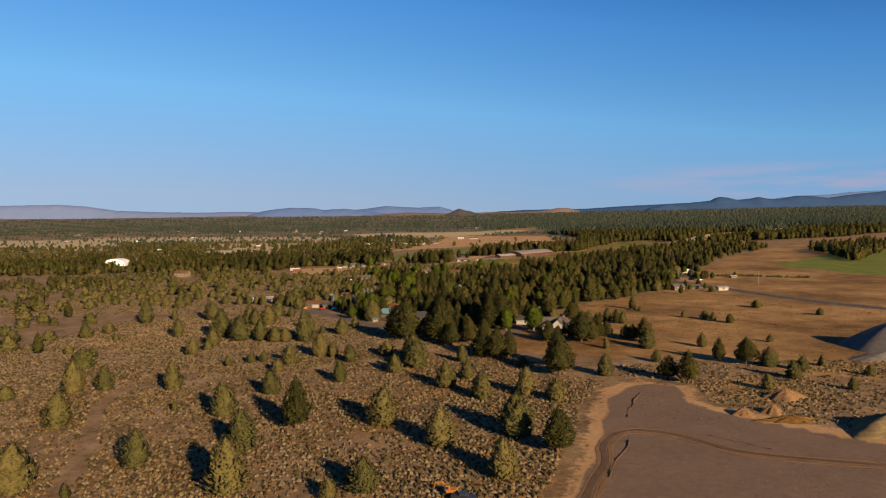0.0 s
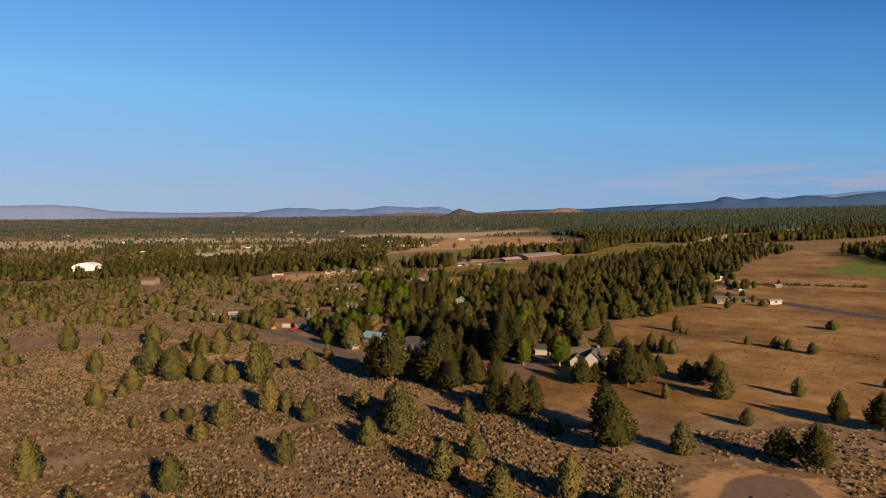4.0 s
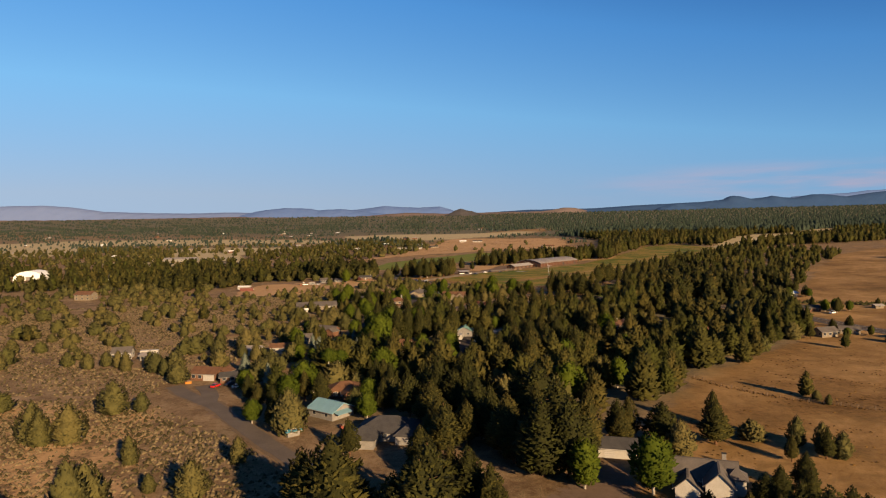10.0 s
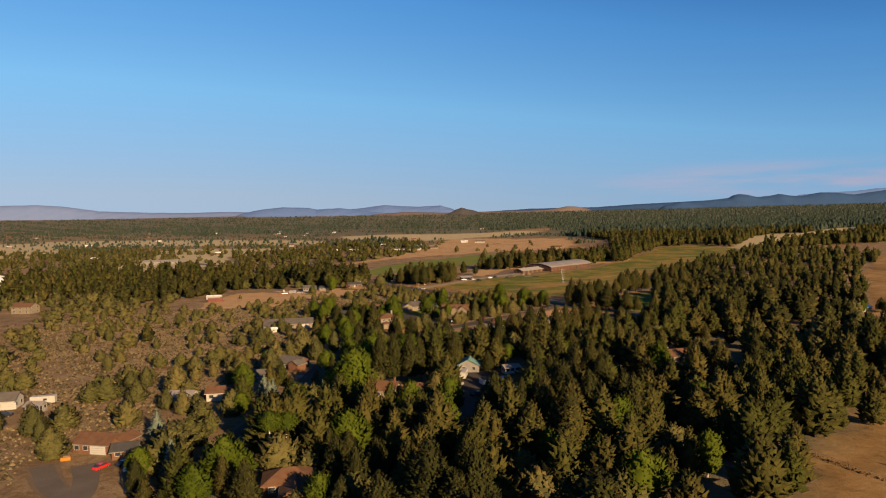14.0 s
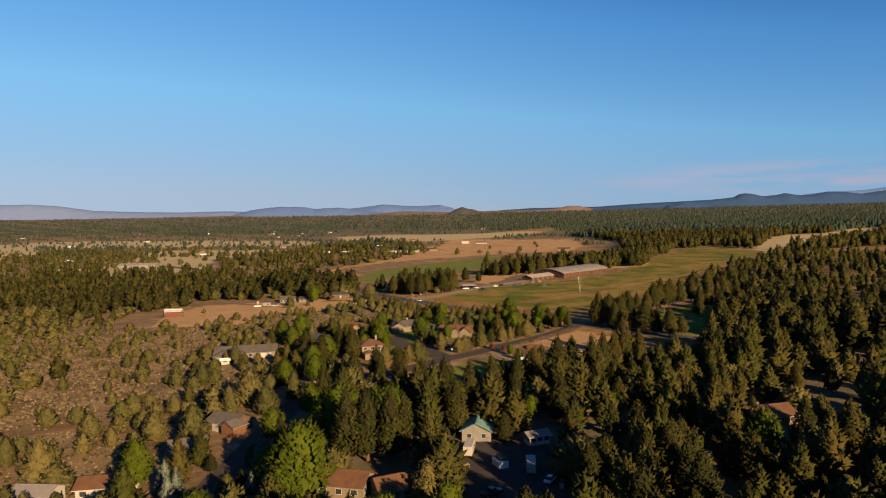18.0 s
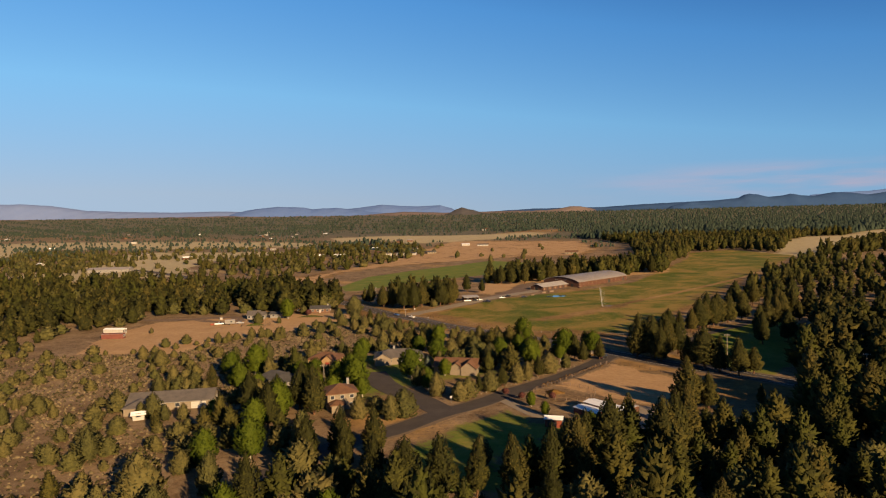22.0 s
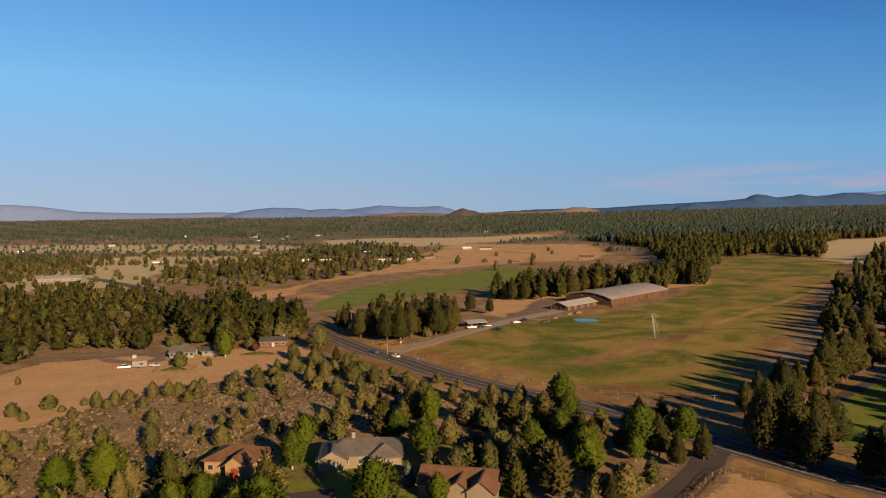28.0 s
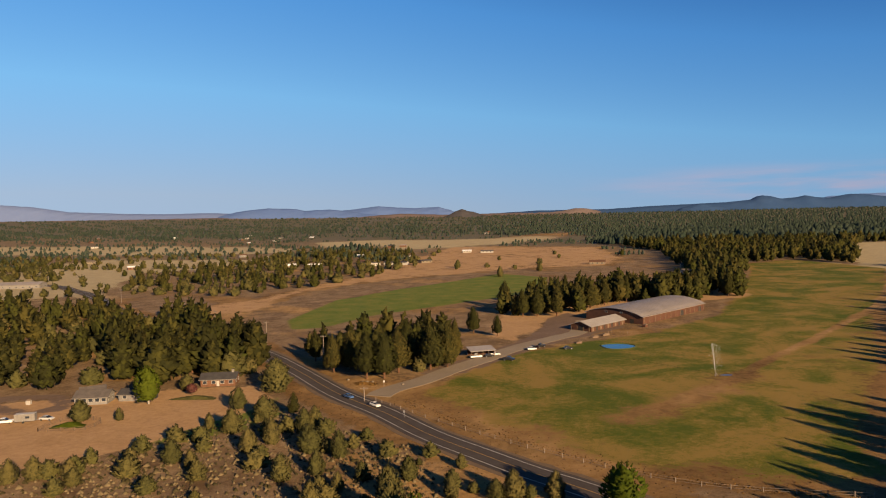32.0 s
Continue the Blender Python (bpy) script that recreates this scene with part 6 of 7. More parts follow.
# ---- buildings ----
def gable_bm(l, w, h, top, over, thick):
    """A pitched roof over l x w walls of height h, ridge along x, with thickness and overhang."""
    L, W = l / 2 + over, w / 2 + over
    drop = top * over / (w / 2)
    prof = [(-W, h - drop), (0, h + top), (W, h - drop), (W, h - drop + thick), (0, h + top + thick), (-W, h - drop + thick)]
    bm = bmesh.new()
    a, b = [bm.verts.new((-L, y, z)) for y, z in prof], [bm.verts.new((L, y, z)) for y, z in prof]
    for i in range(6):
        j = (i + 1) % 6
        bm.faces.new((a[i], a[j], b[j], b[i]))
    for q, s in ((a, 1), (b, -1)):
        bm.faces.new([q[0], q[5], q[4], q[1]][::s]), bm.faces.new([q[1], q[4], q[3], q[2]][::s])
    bmesh.ops.recalc_face_normals(bm, faces=bm.faces[:])
    return bm


def hip_bm(l, w, h, top, over, thick):
    L, W = l / 2 + over, w / 2 + over
    r = max(l / 2 - w / 2, 0.3)
    bm = bmesh.new()
    lo = [bm.verts.new(p) for p in ((-L, -W, h - 0.15), (L, -W, h - 0.15), (L, W, h - 0.15), (-L, W, h - 0.15))]
    up = [bm.verts.new((v.co.x, v.co.y, v.co.z + thick)) for v in lo]
    ra, rb = bm.verts.new((-r, 0, h + top)), bm.verts.new((r, 0, h + top))
    bm.faces.new(lo[::-1])
    for i in range(4):
        j = (i + 1) % 4
        bm.faces.new((lo[i], lo[j], up[j], up[i]))
    bm.faces.new((up[0], up[1], rb, ra)), bm.faces.new((up[2], up[3], ra, rb)), bm.faces.new((up[1], up[2], rb)), bm.faces.new((up[3], up[0], ra))
    bmesh.ops.recalc_face_normals(bm, faces=bm.faces[:])
    return bm


def walls_bm(l, w, h, top):
    """Walls as a solid block, with gables when top is given; the ridge runs along x."""
    bm = bmesh.new()
    prof = [(-w / 2, -0.3), (w / 2, -0.3), (w / 2, h), (0, h + top), (-w / 2, h)] if top else [(-w / 2, -0.3), (w / 2, -0.3), (w / 2, h), (-w / 2, h)]
    a, b = [bm.verts.new((-l / 2, y, z)) for y, z in prof], [bm.verts.new((l / 2, y, z)) for y, z in prof]
    for i in range(len(prof)):
        j = (i + 1) % len(prof)
        bm.faces.new((a[i], a[j], b[j], b[i]))
    bm.faces.new(a[::-1]), bm.faces.new(b)
    bmesh.ops.recalc_face_normals(bm, faces=bm.faces[:])
    return bm


def opening(parent, side, at, z, wide, high, l, w, kind="window"):
    """A window, door or garage door, a little proud of the wall. side: s, n, e or w; at: along that wall."""
    o = {"s": (at, -w / 2, 0), "n": (at, w / 2, 180), "e": (l / 2, at, 90), "w": (-l / 2, at, -90)}[side]
    m = pose(o[0], o[1], z, 0, 0, o[2])

    def put(name, bm, mat, par, label=""):
        bmesh.ops.transform(bm, matrix=m, verts=bm.verts[:])
        return part(name, bm, M[mat], par, label)

    if kind == "window":
        bm = bmesh.new()
        for cx, cz, lx, lz in ((-wide / 2, high / 2, 0.1, high + 0.1), (wide / 2, high / 2, 0.1, high + 0.1), (0, 0, wide, 0.1), (0, high, wide, 0.1)):
            box(cx, -0.02, cz, lx, 0.1, lz, 0, bm)
        fr = put("window", bm, "trim", parent)
        put("pane", box(0, -0.01, high / 2, wide - 0.06, 0.04, high - 0.06), "glass", fr, "dark reflecting glass")
    elif kind == "garage":
        door = put("garage_door", box(0, -0.02, high / 2, wide, 0.1, high, 0.01), "trim", parent, "white sectional garage door")
        for k in range(1, 4):
            put("groove", box(0, -0.072, high * k / 4, wide - 0.1, 0.012, 0.05), "grey_wall", door)
    elif kind == "dark":
        # flat black panel on the wall, painting the shade inside an open door
        put("doorway", box(0, -0.01, high / 2, wide, 0.06, high), "rubber", parent, "black panel painted as an open door's shade")
    else:
        door = put("door", box(0, -0.02, high / 2, wide, 0.08, high, 0.01), kind, parent)
        put("handle", box(wide * 0.35, -0.09, high * 0.48, 0.12, 0.06, 0.05), "metal", door)


def block(parent, l, w, h, top, roof, wall, hip=False, over=0.5, m=None, thick=0.22, ribs=0):
    """One wing: walls, roof, gutter boards; m places it in the house."""
    m = m or Matrix.Identity(4)
    bm = walls_bm(l, w, h, 0 if hip else top)
    bmesh.ops.transform(bm, matrix=m, verts=bm.verts[:])
    part("wall", bm, M[wall], parent)
    bm = (hip_bm if hip else gable_bm)(l, w, h, top, over, thick)
    bmesh.ops.transform(bm, matrix=m, verts=bm.verts[:])
    r = part("roof", bm, M[roof], parent)
    if not hip:
        drop = top * over / (w / 2)
        for s in (-1, 1):
            bm = box(0, s * (w / 2 + over + 0.05), h - drop + thick / 2, l + 2 * over, 0.1, 0.16)
            bmesh.ops.transform(bm, matrix=m, verts=bm.verts[:])
            part("gutter", bm, M["trim" if "white" in wall else "grey_wall"], r)
        cap = box(0, 0, h + top + thick + 0.02, l + 2 * over, 0.45, 0.08)
        bmesh.ops.transform(cap, matrix=m, verts=cap.verts[:])
        part("ridge_cap", cap, M[roof], r)
    for k in range(ribs):
        x = -l / 2 - over + (k + 0.5) * (l + 2 * over) / ribs
        slope = math.atan2(top, w / 2)
        for s in (-1, 1):
            run = math.hypot(top, w / 2) + over
            bm = box(0, 0, 0, 0.08, run, 0.05)
            bmesh.ops.transform(bm, matrix=m @ pose(x, s * (w / 4 + over / 2), h + top / 2 - top * over / w + thick + 0.03, math.degrees(-s * slope)), verts=bm.verts[:])
            part("seam", bm, M[roof], r)
    return r


def chimney(parent, x, y, z, mat="grey_wall"):
    c = part("chimney", box(x, y, z, 0.9, 0.7, 2.2, 0.03), M[mat], parent)
    part("chimney_cap", box(x, y, z + 1.15, 1.1, 0.9, 0.12), M["rubber"], c)


def house(x, y, turn, l, w, h, top, roof, wall, label, hip=False, wings=(), garage=None, door=None, windows=3, chim=None, name="house", category="house", over=0.6, ribs=0):
    """A dwelling: main block with its long side along its own x; the front faces its own -y."""
    ob = thing(name, x, y, turn, label, category)
    block(ob, l, w, h, top, roof, wall, hip, over, ribs=ribs)
    for wx, wy, wl, ww, wh, wtop, wturn, whip in wings:
        block(ob, wl, ww, wh, wtop, roof, wall, whip, over * 0.8, pose(wx, wy, 0, 0, 0, wturn))
    slots = [(-l / 2) + (k + 0.5) * l / max(windows, 1) for k in range(windows)]
    for k, s in enumerate(slots):
        if garage and abs(s - garage[1]) < garage[2] / 2 + 0.9 or door and abs(s - door[1]) < 1.6:
            continue
        opening(ob, "s", s, 1.0, 1.5, 1.25, l, w)
        if h > 4.6:
            opening(ob, "s", s, 3.7, 1.3, 1.2, l, w)
    for s in (-w / 4, w / 4):
        opening(ob, "e", s, 1.0, 1.2, 1.2, l, w), opening(ob, "w", s, 1.0, 1.2, 1.2, l, w)
        if h > 4.6:
            opening(ob, "e", s, 3.7, 1.1, 1.1, l, w)
    for s in slots[:-1]:
        opening(ob, "n", s + 1.0, 1.0, 1.4, 1.2, l, w)
    if garage:
        opening(ob, garage[0], garage[1], 0.02, garage[2], 2.25, l, w, "garage")
    if door:
        opening(ob, door[0], door[1], 0.05, 1.05, 2.1, l, w, door[2])
    if chim:
        chimney(ob, chim[0], chim[1], h + top * 0.8 + 0.5)
    return ob


# estate by the sagebrush
house(-92, 464, -12, 11, 8, 2.8, 1.7, "brown_roof", "brown_wall", "brown house with a white garage door at the road's end", wings=[(6.0, 2.0, 6, 5, 2.7, 1.2, 90, False)], garage=("s", 2.4, 4.8), windows=4)
house(-82, 458, 14, 6, 5, 2.4, 1.2, "dark_roof", "brown_wall", "low brown wooden outbuilding beside a garage", windows=2, name="outbuilding", category="shed")
barn = house(-34, 410, -38, 11, 9, 2.6, 2.0, "teal_roof", "grey_wall", "workshop with a bright teal metal roof", windows=2, name="workshop", category="workshop", ribs=14)
part("skirt_roof", box(6.3, -1.0, 2.5, 3.2, 6.0, 0.12, 0, None, Euler((0, 0.25, 0)).to_matrix().to_4x4()), M["teal_roof"], barn, "lean-to of teal metal")
house(-33, 434, 12, 11, 8, 2.7, 2.3, "brown_roof", "brown_wall", "brown house with a rust-brown hip roof under leafy trees", hip=True, windows=3, wings=[(1.5, -7, 7, 6, 2.5, 1.6, 90, False)])
house(-42, 391, 35, 3.6, 2.6, 1.6, 0.5, "tarp", "grey_wall", "low shed under blue sheeting by the road", windows=1, name="shed", category="shed")
house(-14, 389, -8, 16, 11, 2.6, 3.2, "dark_roof", "grey_wall", "large house with dark grey shingle hip roofs", hip=True, wings=[(-5.5, -8.0, 8, 8, 2.6, 2.6, 90, True), (6.5, -5, 6, 6, 2.6, 2.4, 90, True)], windows=5)
house(46, 370, -16, 9.5, 7, 2.6, 1.5, "dark_roof", "white_wall", "white two-car garage with a dark roof", garage=("s", -2.0, 2.7), windows=3, name="garage", category="garage")
white = house(59, 347, -20, 12.5, 7.5, 3.8, 2.9, "grey_roof", "white_wall", "white two-storey house with grey shingle gables and deck", wings=[(2.6, -4.6, 6.5, 5.4, 4.2, 2.6, 90, False), (-3.6, -4.2, 6, 5.0, 2.8, 2.2, 90, False), (6.2, -2.6, 3.6, 3.6, 4.6, 1.8, 0, True)], windows=5, chim=(4, 2.2))
deck = part("deck", box(9.5, -7.0, 0.9, 6.5, 6.5, 0.2), M["wood"], white, "raised timber deck")
for k in range(14):
    part("baluster", box(6.4 + k * 0.47, -10.2, 1.5, 0.07, 0.07, 1.0), M["trim"], deck)
part("handrail", box(9.5, -10.2, 2.03, 6.5, 0.12, 0.08), M["trim"], deck)
for px, py in ((6.5, -10), (12.5, -10), (12.5, -4)):
    part("deck_post", box(px, py, 0.4, 0.2, 0.2, 0.9), M["trim"], deck)
# along the road through the junipers
house(-148, 509, 10, 8, 7, 3.1, 2.0, "grey_roof", "white_wall", "white house among junipers", garage=("s", 3, 3.2), windows=4)
house(-134, 503, -6, 5, 4, 2.4, 0.9, "tin_roof", "grey_wall", "grey outbuilding with a metal roof among junipers", windows=2, name="outbuilding", category="shed")
house(-75, 514, 8, 10, 7, 2.8, 1.4, "brown_roof", "white_wall", "white bungalow with a brown roof", windows=3, door=("e", 1, "trim"))
house(-88, 510, -6, 9, 6, 2.8, 1.2, "tin_roof", "white_wall", "white garage with a pale metal roof", windows=2, garage=("e", 0, 3.0), name="garage", category="garage")
house(-65, 538, 18, 9, 7, 2.8, 1.7, "grey_roof", "grey_wall", "grey house half hidden by trees", windows=3)
house(-61, 560, -30, 11, 7.5, 2.9, 1.8, "grey_roof", "brown_wall", "house with grey roof and brown gable beside a road", windows=3, wings=[(5, -3, 5, 5, 2.8, 1.5, 90, False)], garage=("s", -2, 2.6))
house(-19, 512, -14, 11, 8, 2.9, 2.0, "brown_roof", "beige_wall", "tan house with a rust-brown shingle roof", windows=3)
house(-8, 509, 24, 8, 7, 2.8, 1.8, "brown_roof", "beige_wall", "small tan house with a brown gable", windows=2, door=("s", 0, "wood"))
house(13, 548, 82, 10, 8, 3.0, 2.0, "green_roof", "grey_wall", "workshop with a teal-green metal roof in the pines", windows=2, garage=("s", 0, 3.2), name="workshop", category="workshop", ribs=10)
house(28.5, 541, 20, 6, 4, 2.5, 0.7, "tin_roof", "white_wall", "low white shed with a bluish metal roof in the pines", windows=3, name="shed", category="shed", ribs=8)
house(97, 554, 12, 14, 9, 2.8, 2.0, "brown_roof", "brown_wall", "brown house in pine wood", windows=4, chim=(-3, 0))
house(125, 525, -10, 14, 9, 2.9, 2.2, "brown_roof", "brown_wall", "brown wooden house with a brick chimney in pines", windows=4, chim=(2, 1), wings=[(-5, -5, 6, 6, 2.8, 1.8, 90, False)])
house(105, 536, 30, 7, 5, 2.5, 1.2, "dark_roof", "brown_wall", "small dark outbuilding in pines", windows=1, name="outbuilding", category="shed")
# estate beyond the wood
house(-88, 667, 10, 27, 11, 2.8, 2.2, "grey_roof", "beige_wall", "long beige ranch house with a grey roof", wings=[(-9, -5.5, 9, 9, 2.6, 1.9, 90, True)], windows=6, garage=("s", 9.0, 4.8))
house(-93, 651.5, 20, 3.4, 2.4, 1.9, 0.5, "white_roof", "white_wall", "small white shed in sagebrush", windows=1, name="shed", category="shed")
house(-60, 693, -20, 12, 9, 3.0, 2.6, "dark_roof", "grey_wall", "dark-roofed house between green trees", hip=True, windows=3, wings=[(6, -3, 6, 6, 2.9, 2.0, 90, False)])
red = house(-46, 725, -10, 13, 10, 3.4, 2.4, "brown_roof", "stucco", "ochre stucco house with a red door and brown roof", hip=True, wings=[(3.5, -6, 5, 5, 3.8, 2.0, 90, False)], windows=4)
opening(red, "s", 3.5, 0.05, 1.8, 3.0, 13, 17.2, "red_door")
house(-15, 728, 6, 20, 11, 3.2, 2.6, "grey_roof", "beige_wall", "large tan house with grey hip roofs and chimney", hip=True, wings=[(6, -4, 8, 8, 3.1, 2.4, 90, True), (-7, -4, 6, 7, 3.0, 2.0, 90, False)], windows=5, chim=(-2, 2))
house(10, 707, -14, 17, 9, 3.0, 2.4, "brown_roof", "beige_wall", "tan house with brown gabled roofs", wings=[(6, -4, 6, 6, 3.0, 2.4, 90, False), (1, -4, 5, 5, 3.0, 1.8, 90, False)], windows=4)
house(-30, 661, 18, 9.5, 9, 5.6, 2.2, "brown_roof", "beige_wall", "two-storey tan house with a brown hip roof", hip=True, windows=3, wings=[(-2, -5.5, 5, 4, 2.8, 1.0, 90, True)], chim=(3, 2), over=0.8)
wb = house(55.3, 645.7, -54, 14.6, 5.0, 2.5, 0.35, "white_roof", "red_wall", "red horse barn with a stepped white metal roof", windows=3, name="horse_barn", category="barn", over=0.25)
block(wb, 9.0, 4.9, 1.9, 0.3, "white_roof", "red_wall", False, 0.25, pose(-2.3, -5.2, 0))
opening(wb, "e", 0, 0.05, 2.6, 2.1, 14.6, 5.0, "dark")
opening(wb, "s", 4.8, 0.05, 3.6, 2.1, 14.6, 5.0, "dark")
rs = house(37, 635, -15, 5.0, 3.2, 2.3, 0.5, "white_roof", "red_wall", "little red shelter with a white roof on the lawn", windows=0, name="field_shelter", category="shed", over=0.3)
opening(rs, "s", -0.4, 0.05, 2.6, 1.9, 5.0, 3.2, "dark")

def barrel(parent, l, w, h, top, over=0.8, n=14):
    """A hall with a bowed sheet-metal roof and closed ends that follow the bow."""
    def bow(y):
        return h + top * (1 - (2 * y / w) ** 2) if abs(2 * y / w) < 1 else h - 0.35
    ys = [-w / 2 - over] + [-w / 2 + w * k / n for k in range(n + 1)] + [w / 2 + over]
    bm = bmesh.new()
    rows = [[bm.verts.new((x, y, bow(y) + dz)) for y in ys] for x in (-l / 2 - over, l / 2 + over) for dz in (0.0, 0.3)]
    lo0, hi0, lo1, hi1 = rows
    for k in range(len(ys) - 1):
        bm.faces.new((hi0[k], hi0[k + 1], hi1[k + 1], hi1[k])), bm.faces.new((lo0[k], lo1[k], lo1[k + 1], lo0[k + 1]))
        bm.faces.new((lo0[k], lo0[k + 1], hi0[k + 1], hi0[k])), bm.faces.new((lo1[k + 1], lo1[k], hi1[k], hi1[k + 1]))
    for k in (0, -1):
        bm.faces.new((lo0[k], hi0[k], hi1[k], lo1[k]))
    bmesh.ops.recalc_face_normals(bm, faces=bm.faces[:])
    roof = part("roof", bm, M["tin_roof"], parent)
    for k in range(26):
        x = -l / 2 + l * (k + 0.5) / 26
        part("seam", tube([(x, y, bow(y) + 0.32) for y in ys[1:-1]], [0.06] * (n + 1), 4), M["tin_roof"], roof)
    for x in (-l / 2, l / 2):
        bm = bmesh.new()
        bm.faces.new([bm.verts.new((x, -w / 2, -0.2)), bm.verts.new((x, w / 2, -0.2))] + [bm.verts.new((x, y, bow(y) + 0.02)) for y in ys[-2:0:-1]])
        made = bmesh.ops.extrude_face_region(bm, geom=bm.faces[:])["geom"]
        bmesh.ops.translate(bm, vec=(-0.3 if x > 0 else 0.3, 0, 0), verts=[v for v in made if isinstance(v, bmesh.types.BMVert)])
        bmesh.ops.recalc_face_normals(bm, faces=bm.faces[:])
        part("end_wall", bm, M["rust_wall"], parent)
    for y in (-w / 2, w / 2):
        part("side_wall", box(0, y * (1 - 0.3 / w), h / 2 - 0.1, l - 0.6, 0.3, h + 0.2), M["rust_wall"], parent)


# farm by the meadow
ANG = math.degrees(math.atan2(53, 56))
arena = thing("riding_arena", 135.9, 1049.3, ANG, "long brown riding arena with a weathered grey metal roof", "barn")
barrel(arena, 77, 38, 4.6, 3.4)
opening(arena, "s", 8, 0.05, 4.0, 3.2, 77, 38, "dark"), opening(arena, "s", 32, 0.05, 3.5, 3.2, 77, 38, "dark")
opening(arena, "w", 0, 0.05, 6.0, 4.2, 77, 38, "dark"), opening(arena, "w", -12, 0.05, 2.5, 2.6, 77, 38, "dark")
opening(arena, "w", -5, 5.2, 1.6, 0.9, 77, 38), opening(arena, "w", 5, 5.2, 1.6, 0.9, 77, 38)
for k in range(13):
    part("wall_post", box(-37 + k * 6.2, -19.06, 2.2, 0.3, 0.12, 4.6), M["wood"], arena)
stable = thing("stable", 95, 1006, ANG, "low rust-red stable with a pale metal roof", "stable")
block(stable, 34, 13, 2.9, 2.2, "pale_tin", "rust_wall", False, 0.9, thick=0.2, ribs=22)
for k in range(9):
    opening(stable, "s", -15 + k * 3.7, 0.1, 1.5, 2.1, 34, 13, "dark" if k % 2 else "wood")
opening(stable, "w", 0, 0.05, 3.2, 2.8, 34, 13, "dark")
for k in range(4):
    part("lean_post", box(-18 + k * 0.1, -6 + k * 4, 1.2, 0.2, 0.2, 2.6), M["wood"], stable)
fs = thing("farm_shed", 24.5, 934, 14, "open shed with a pale metal roof beside the farm drive", "shed")
part("roof", box(0, 0, 3.35, 12, 8, 0.2, 0, None, Euler((0.10, 0, 0)).to_matrix().to_4x4()), M["pale_tin"], fs)
part("wall", box(0, 3.3, 1.4, 11, 0.2, 3.2), M["rust_wall"], fs)
part("wall", box(5.5, 0.4, 1.4, 0.2, 6, 3.2), M["rust_wall"], fs)
for k in range(5):
    part("post", box(-5.4 + k * 2.7, -3.2, 1.3, 0.2, 0.2, 3.2), M["wood"], fs)
house(-11, 939, -24, 13, 9, 3.2, 2.4, "dark_roof", "grey_wall", "dark-roofed farmhouse hidden in pines", windows=4)
house(-117, 869, 6, 11, 7, 2.7, 1.6, "grey_roof", "grey_wall", "small grey house with a grey roof and glazed front", windows=5, wings=[(-3, 6, 8, 7, 2.7, 1.6, 20, False)])
house(-104, 872, -4, 9, 6, 2.5, 1.2, "dark_roof", "grey_wall", "grey outbuilding with dark roof", windows=2, name="outbuilding", category="shed")
house(-80, 892, 5, 13, 7.5, 2.8, 1.6, "dark_roof", "brown_wall", "brown bungalow with a dark roof and white windows", windows=4, chim=(5, 0), door=("s", 0, "trim"))
house(-112, 928, 3, 20, 9, 3.0, 2.0, "dark_roof", "grey_wall", "long grey house behind tall pines", windows=6)
house(-186, 822, -6, 12, 4, 2.6, 0.5, "white_roof", "white_wall", "white storage trailer on bare ground", windows=0, name="storage_trailer", category="shed", over=0.1)
house(-179, 806, 3, 12, 3, 2.6, 0.2, "container_red", "container_red", "faded red steel shipping container on bare earth", windows=0, name="shipping_container", category="container", over=0.02)
# far houses
house(-304, 764, -8, 15, 10, 5.0, 2.4, "brown_roof", "beige_wall", "two-storey tan house with a long deck among junipers", windows=3)
house(-375, 956, 10, 12, 9, 4.8, 2.4, "dark_roof", "white_wall", "white house beside pines", windows=3)
house(250, 673, 20, 9, 5, 2.3, 1.0, "white_roof", "white_wall", "white farmhouse at the pasture's edge", windows=3)
house(223, 602, -10, 12, 7, 2.3, 1.2, "dark_roof", "brown_wall", "farmhouse with a dark roof by a lane", windows=3)
house(186, 520, 12, 9, 6, 2.8, 1.6, "grey_roof", "beige_wall", "tan house at the edge of the pine wood", windows=3)
house(201, 526, -18, 9, 5, 2.3, 1.2, "grey_roof", "beige_wall", "tan house with a grey roof near pasture", windows=3)
house(217, 510, 5, 8, 4, 2.6, 0.6, "tin_roof", "white_wall", "white metal shed on straw-coloured ground", windows=1, name="shed", category="shed")
house(268, 606, 0, 5, 4, 1.8, 0.6, "pale_tin", "beige_wall", "low tan pasture shelter", windows=1, name="field_shelter", category="shed")
house(243, 668, 8, 8, 2.6, 2.3, 0.2, "white_roof", "white_wall", "white travel trailer parked by the lane", windows=2, name="travel_trailer", category="trailer", over=0.05)
house(-455, 1347, 4, 55, 16, 4.2, 2.4, "tin_roof", "grey_wall", "long low metal barn on the plain", windows=8, name="long_barn", category="barn")
dome = thing("dome_hall", -504, 1012, 8, "white fabric dome hall among junipers", "hall")
bm = bmesh.new()
ring = [(-17 * math.cos(a * math.pi / 12), 11 * math.sin(a * math.pi / 12) ** 0.8) for a in range(13)]
ra, rb = [bm.verts.new((p, -14, q)) for p, q in ring], [bm.verts.new((p, 14, q)) for p, q in ring]
for k in range(12):
    bm.faces.new((ra[k], ra[k + 1], rb[k + 1], rb[k]))
bm.faces.new(ra[::-1]), bm.faces.new(rb)
bmesh.ops.recalc_face_normals(bm, faces=bm.faces[:])
part("cover", bm, M["white_roof"], dome)
for k in range(5):
    part("rib", box(0, -14 + k * 7, 11.05, 6, 0.2, 0.15), M["trim"], dome)
part("entrance", box(0, -14.1, 2.2, 5, 0.3, 4.4), M["grey_wall"], dome)

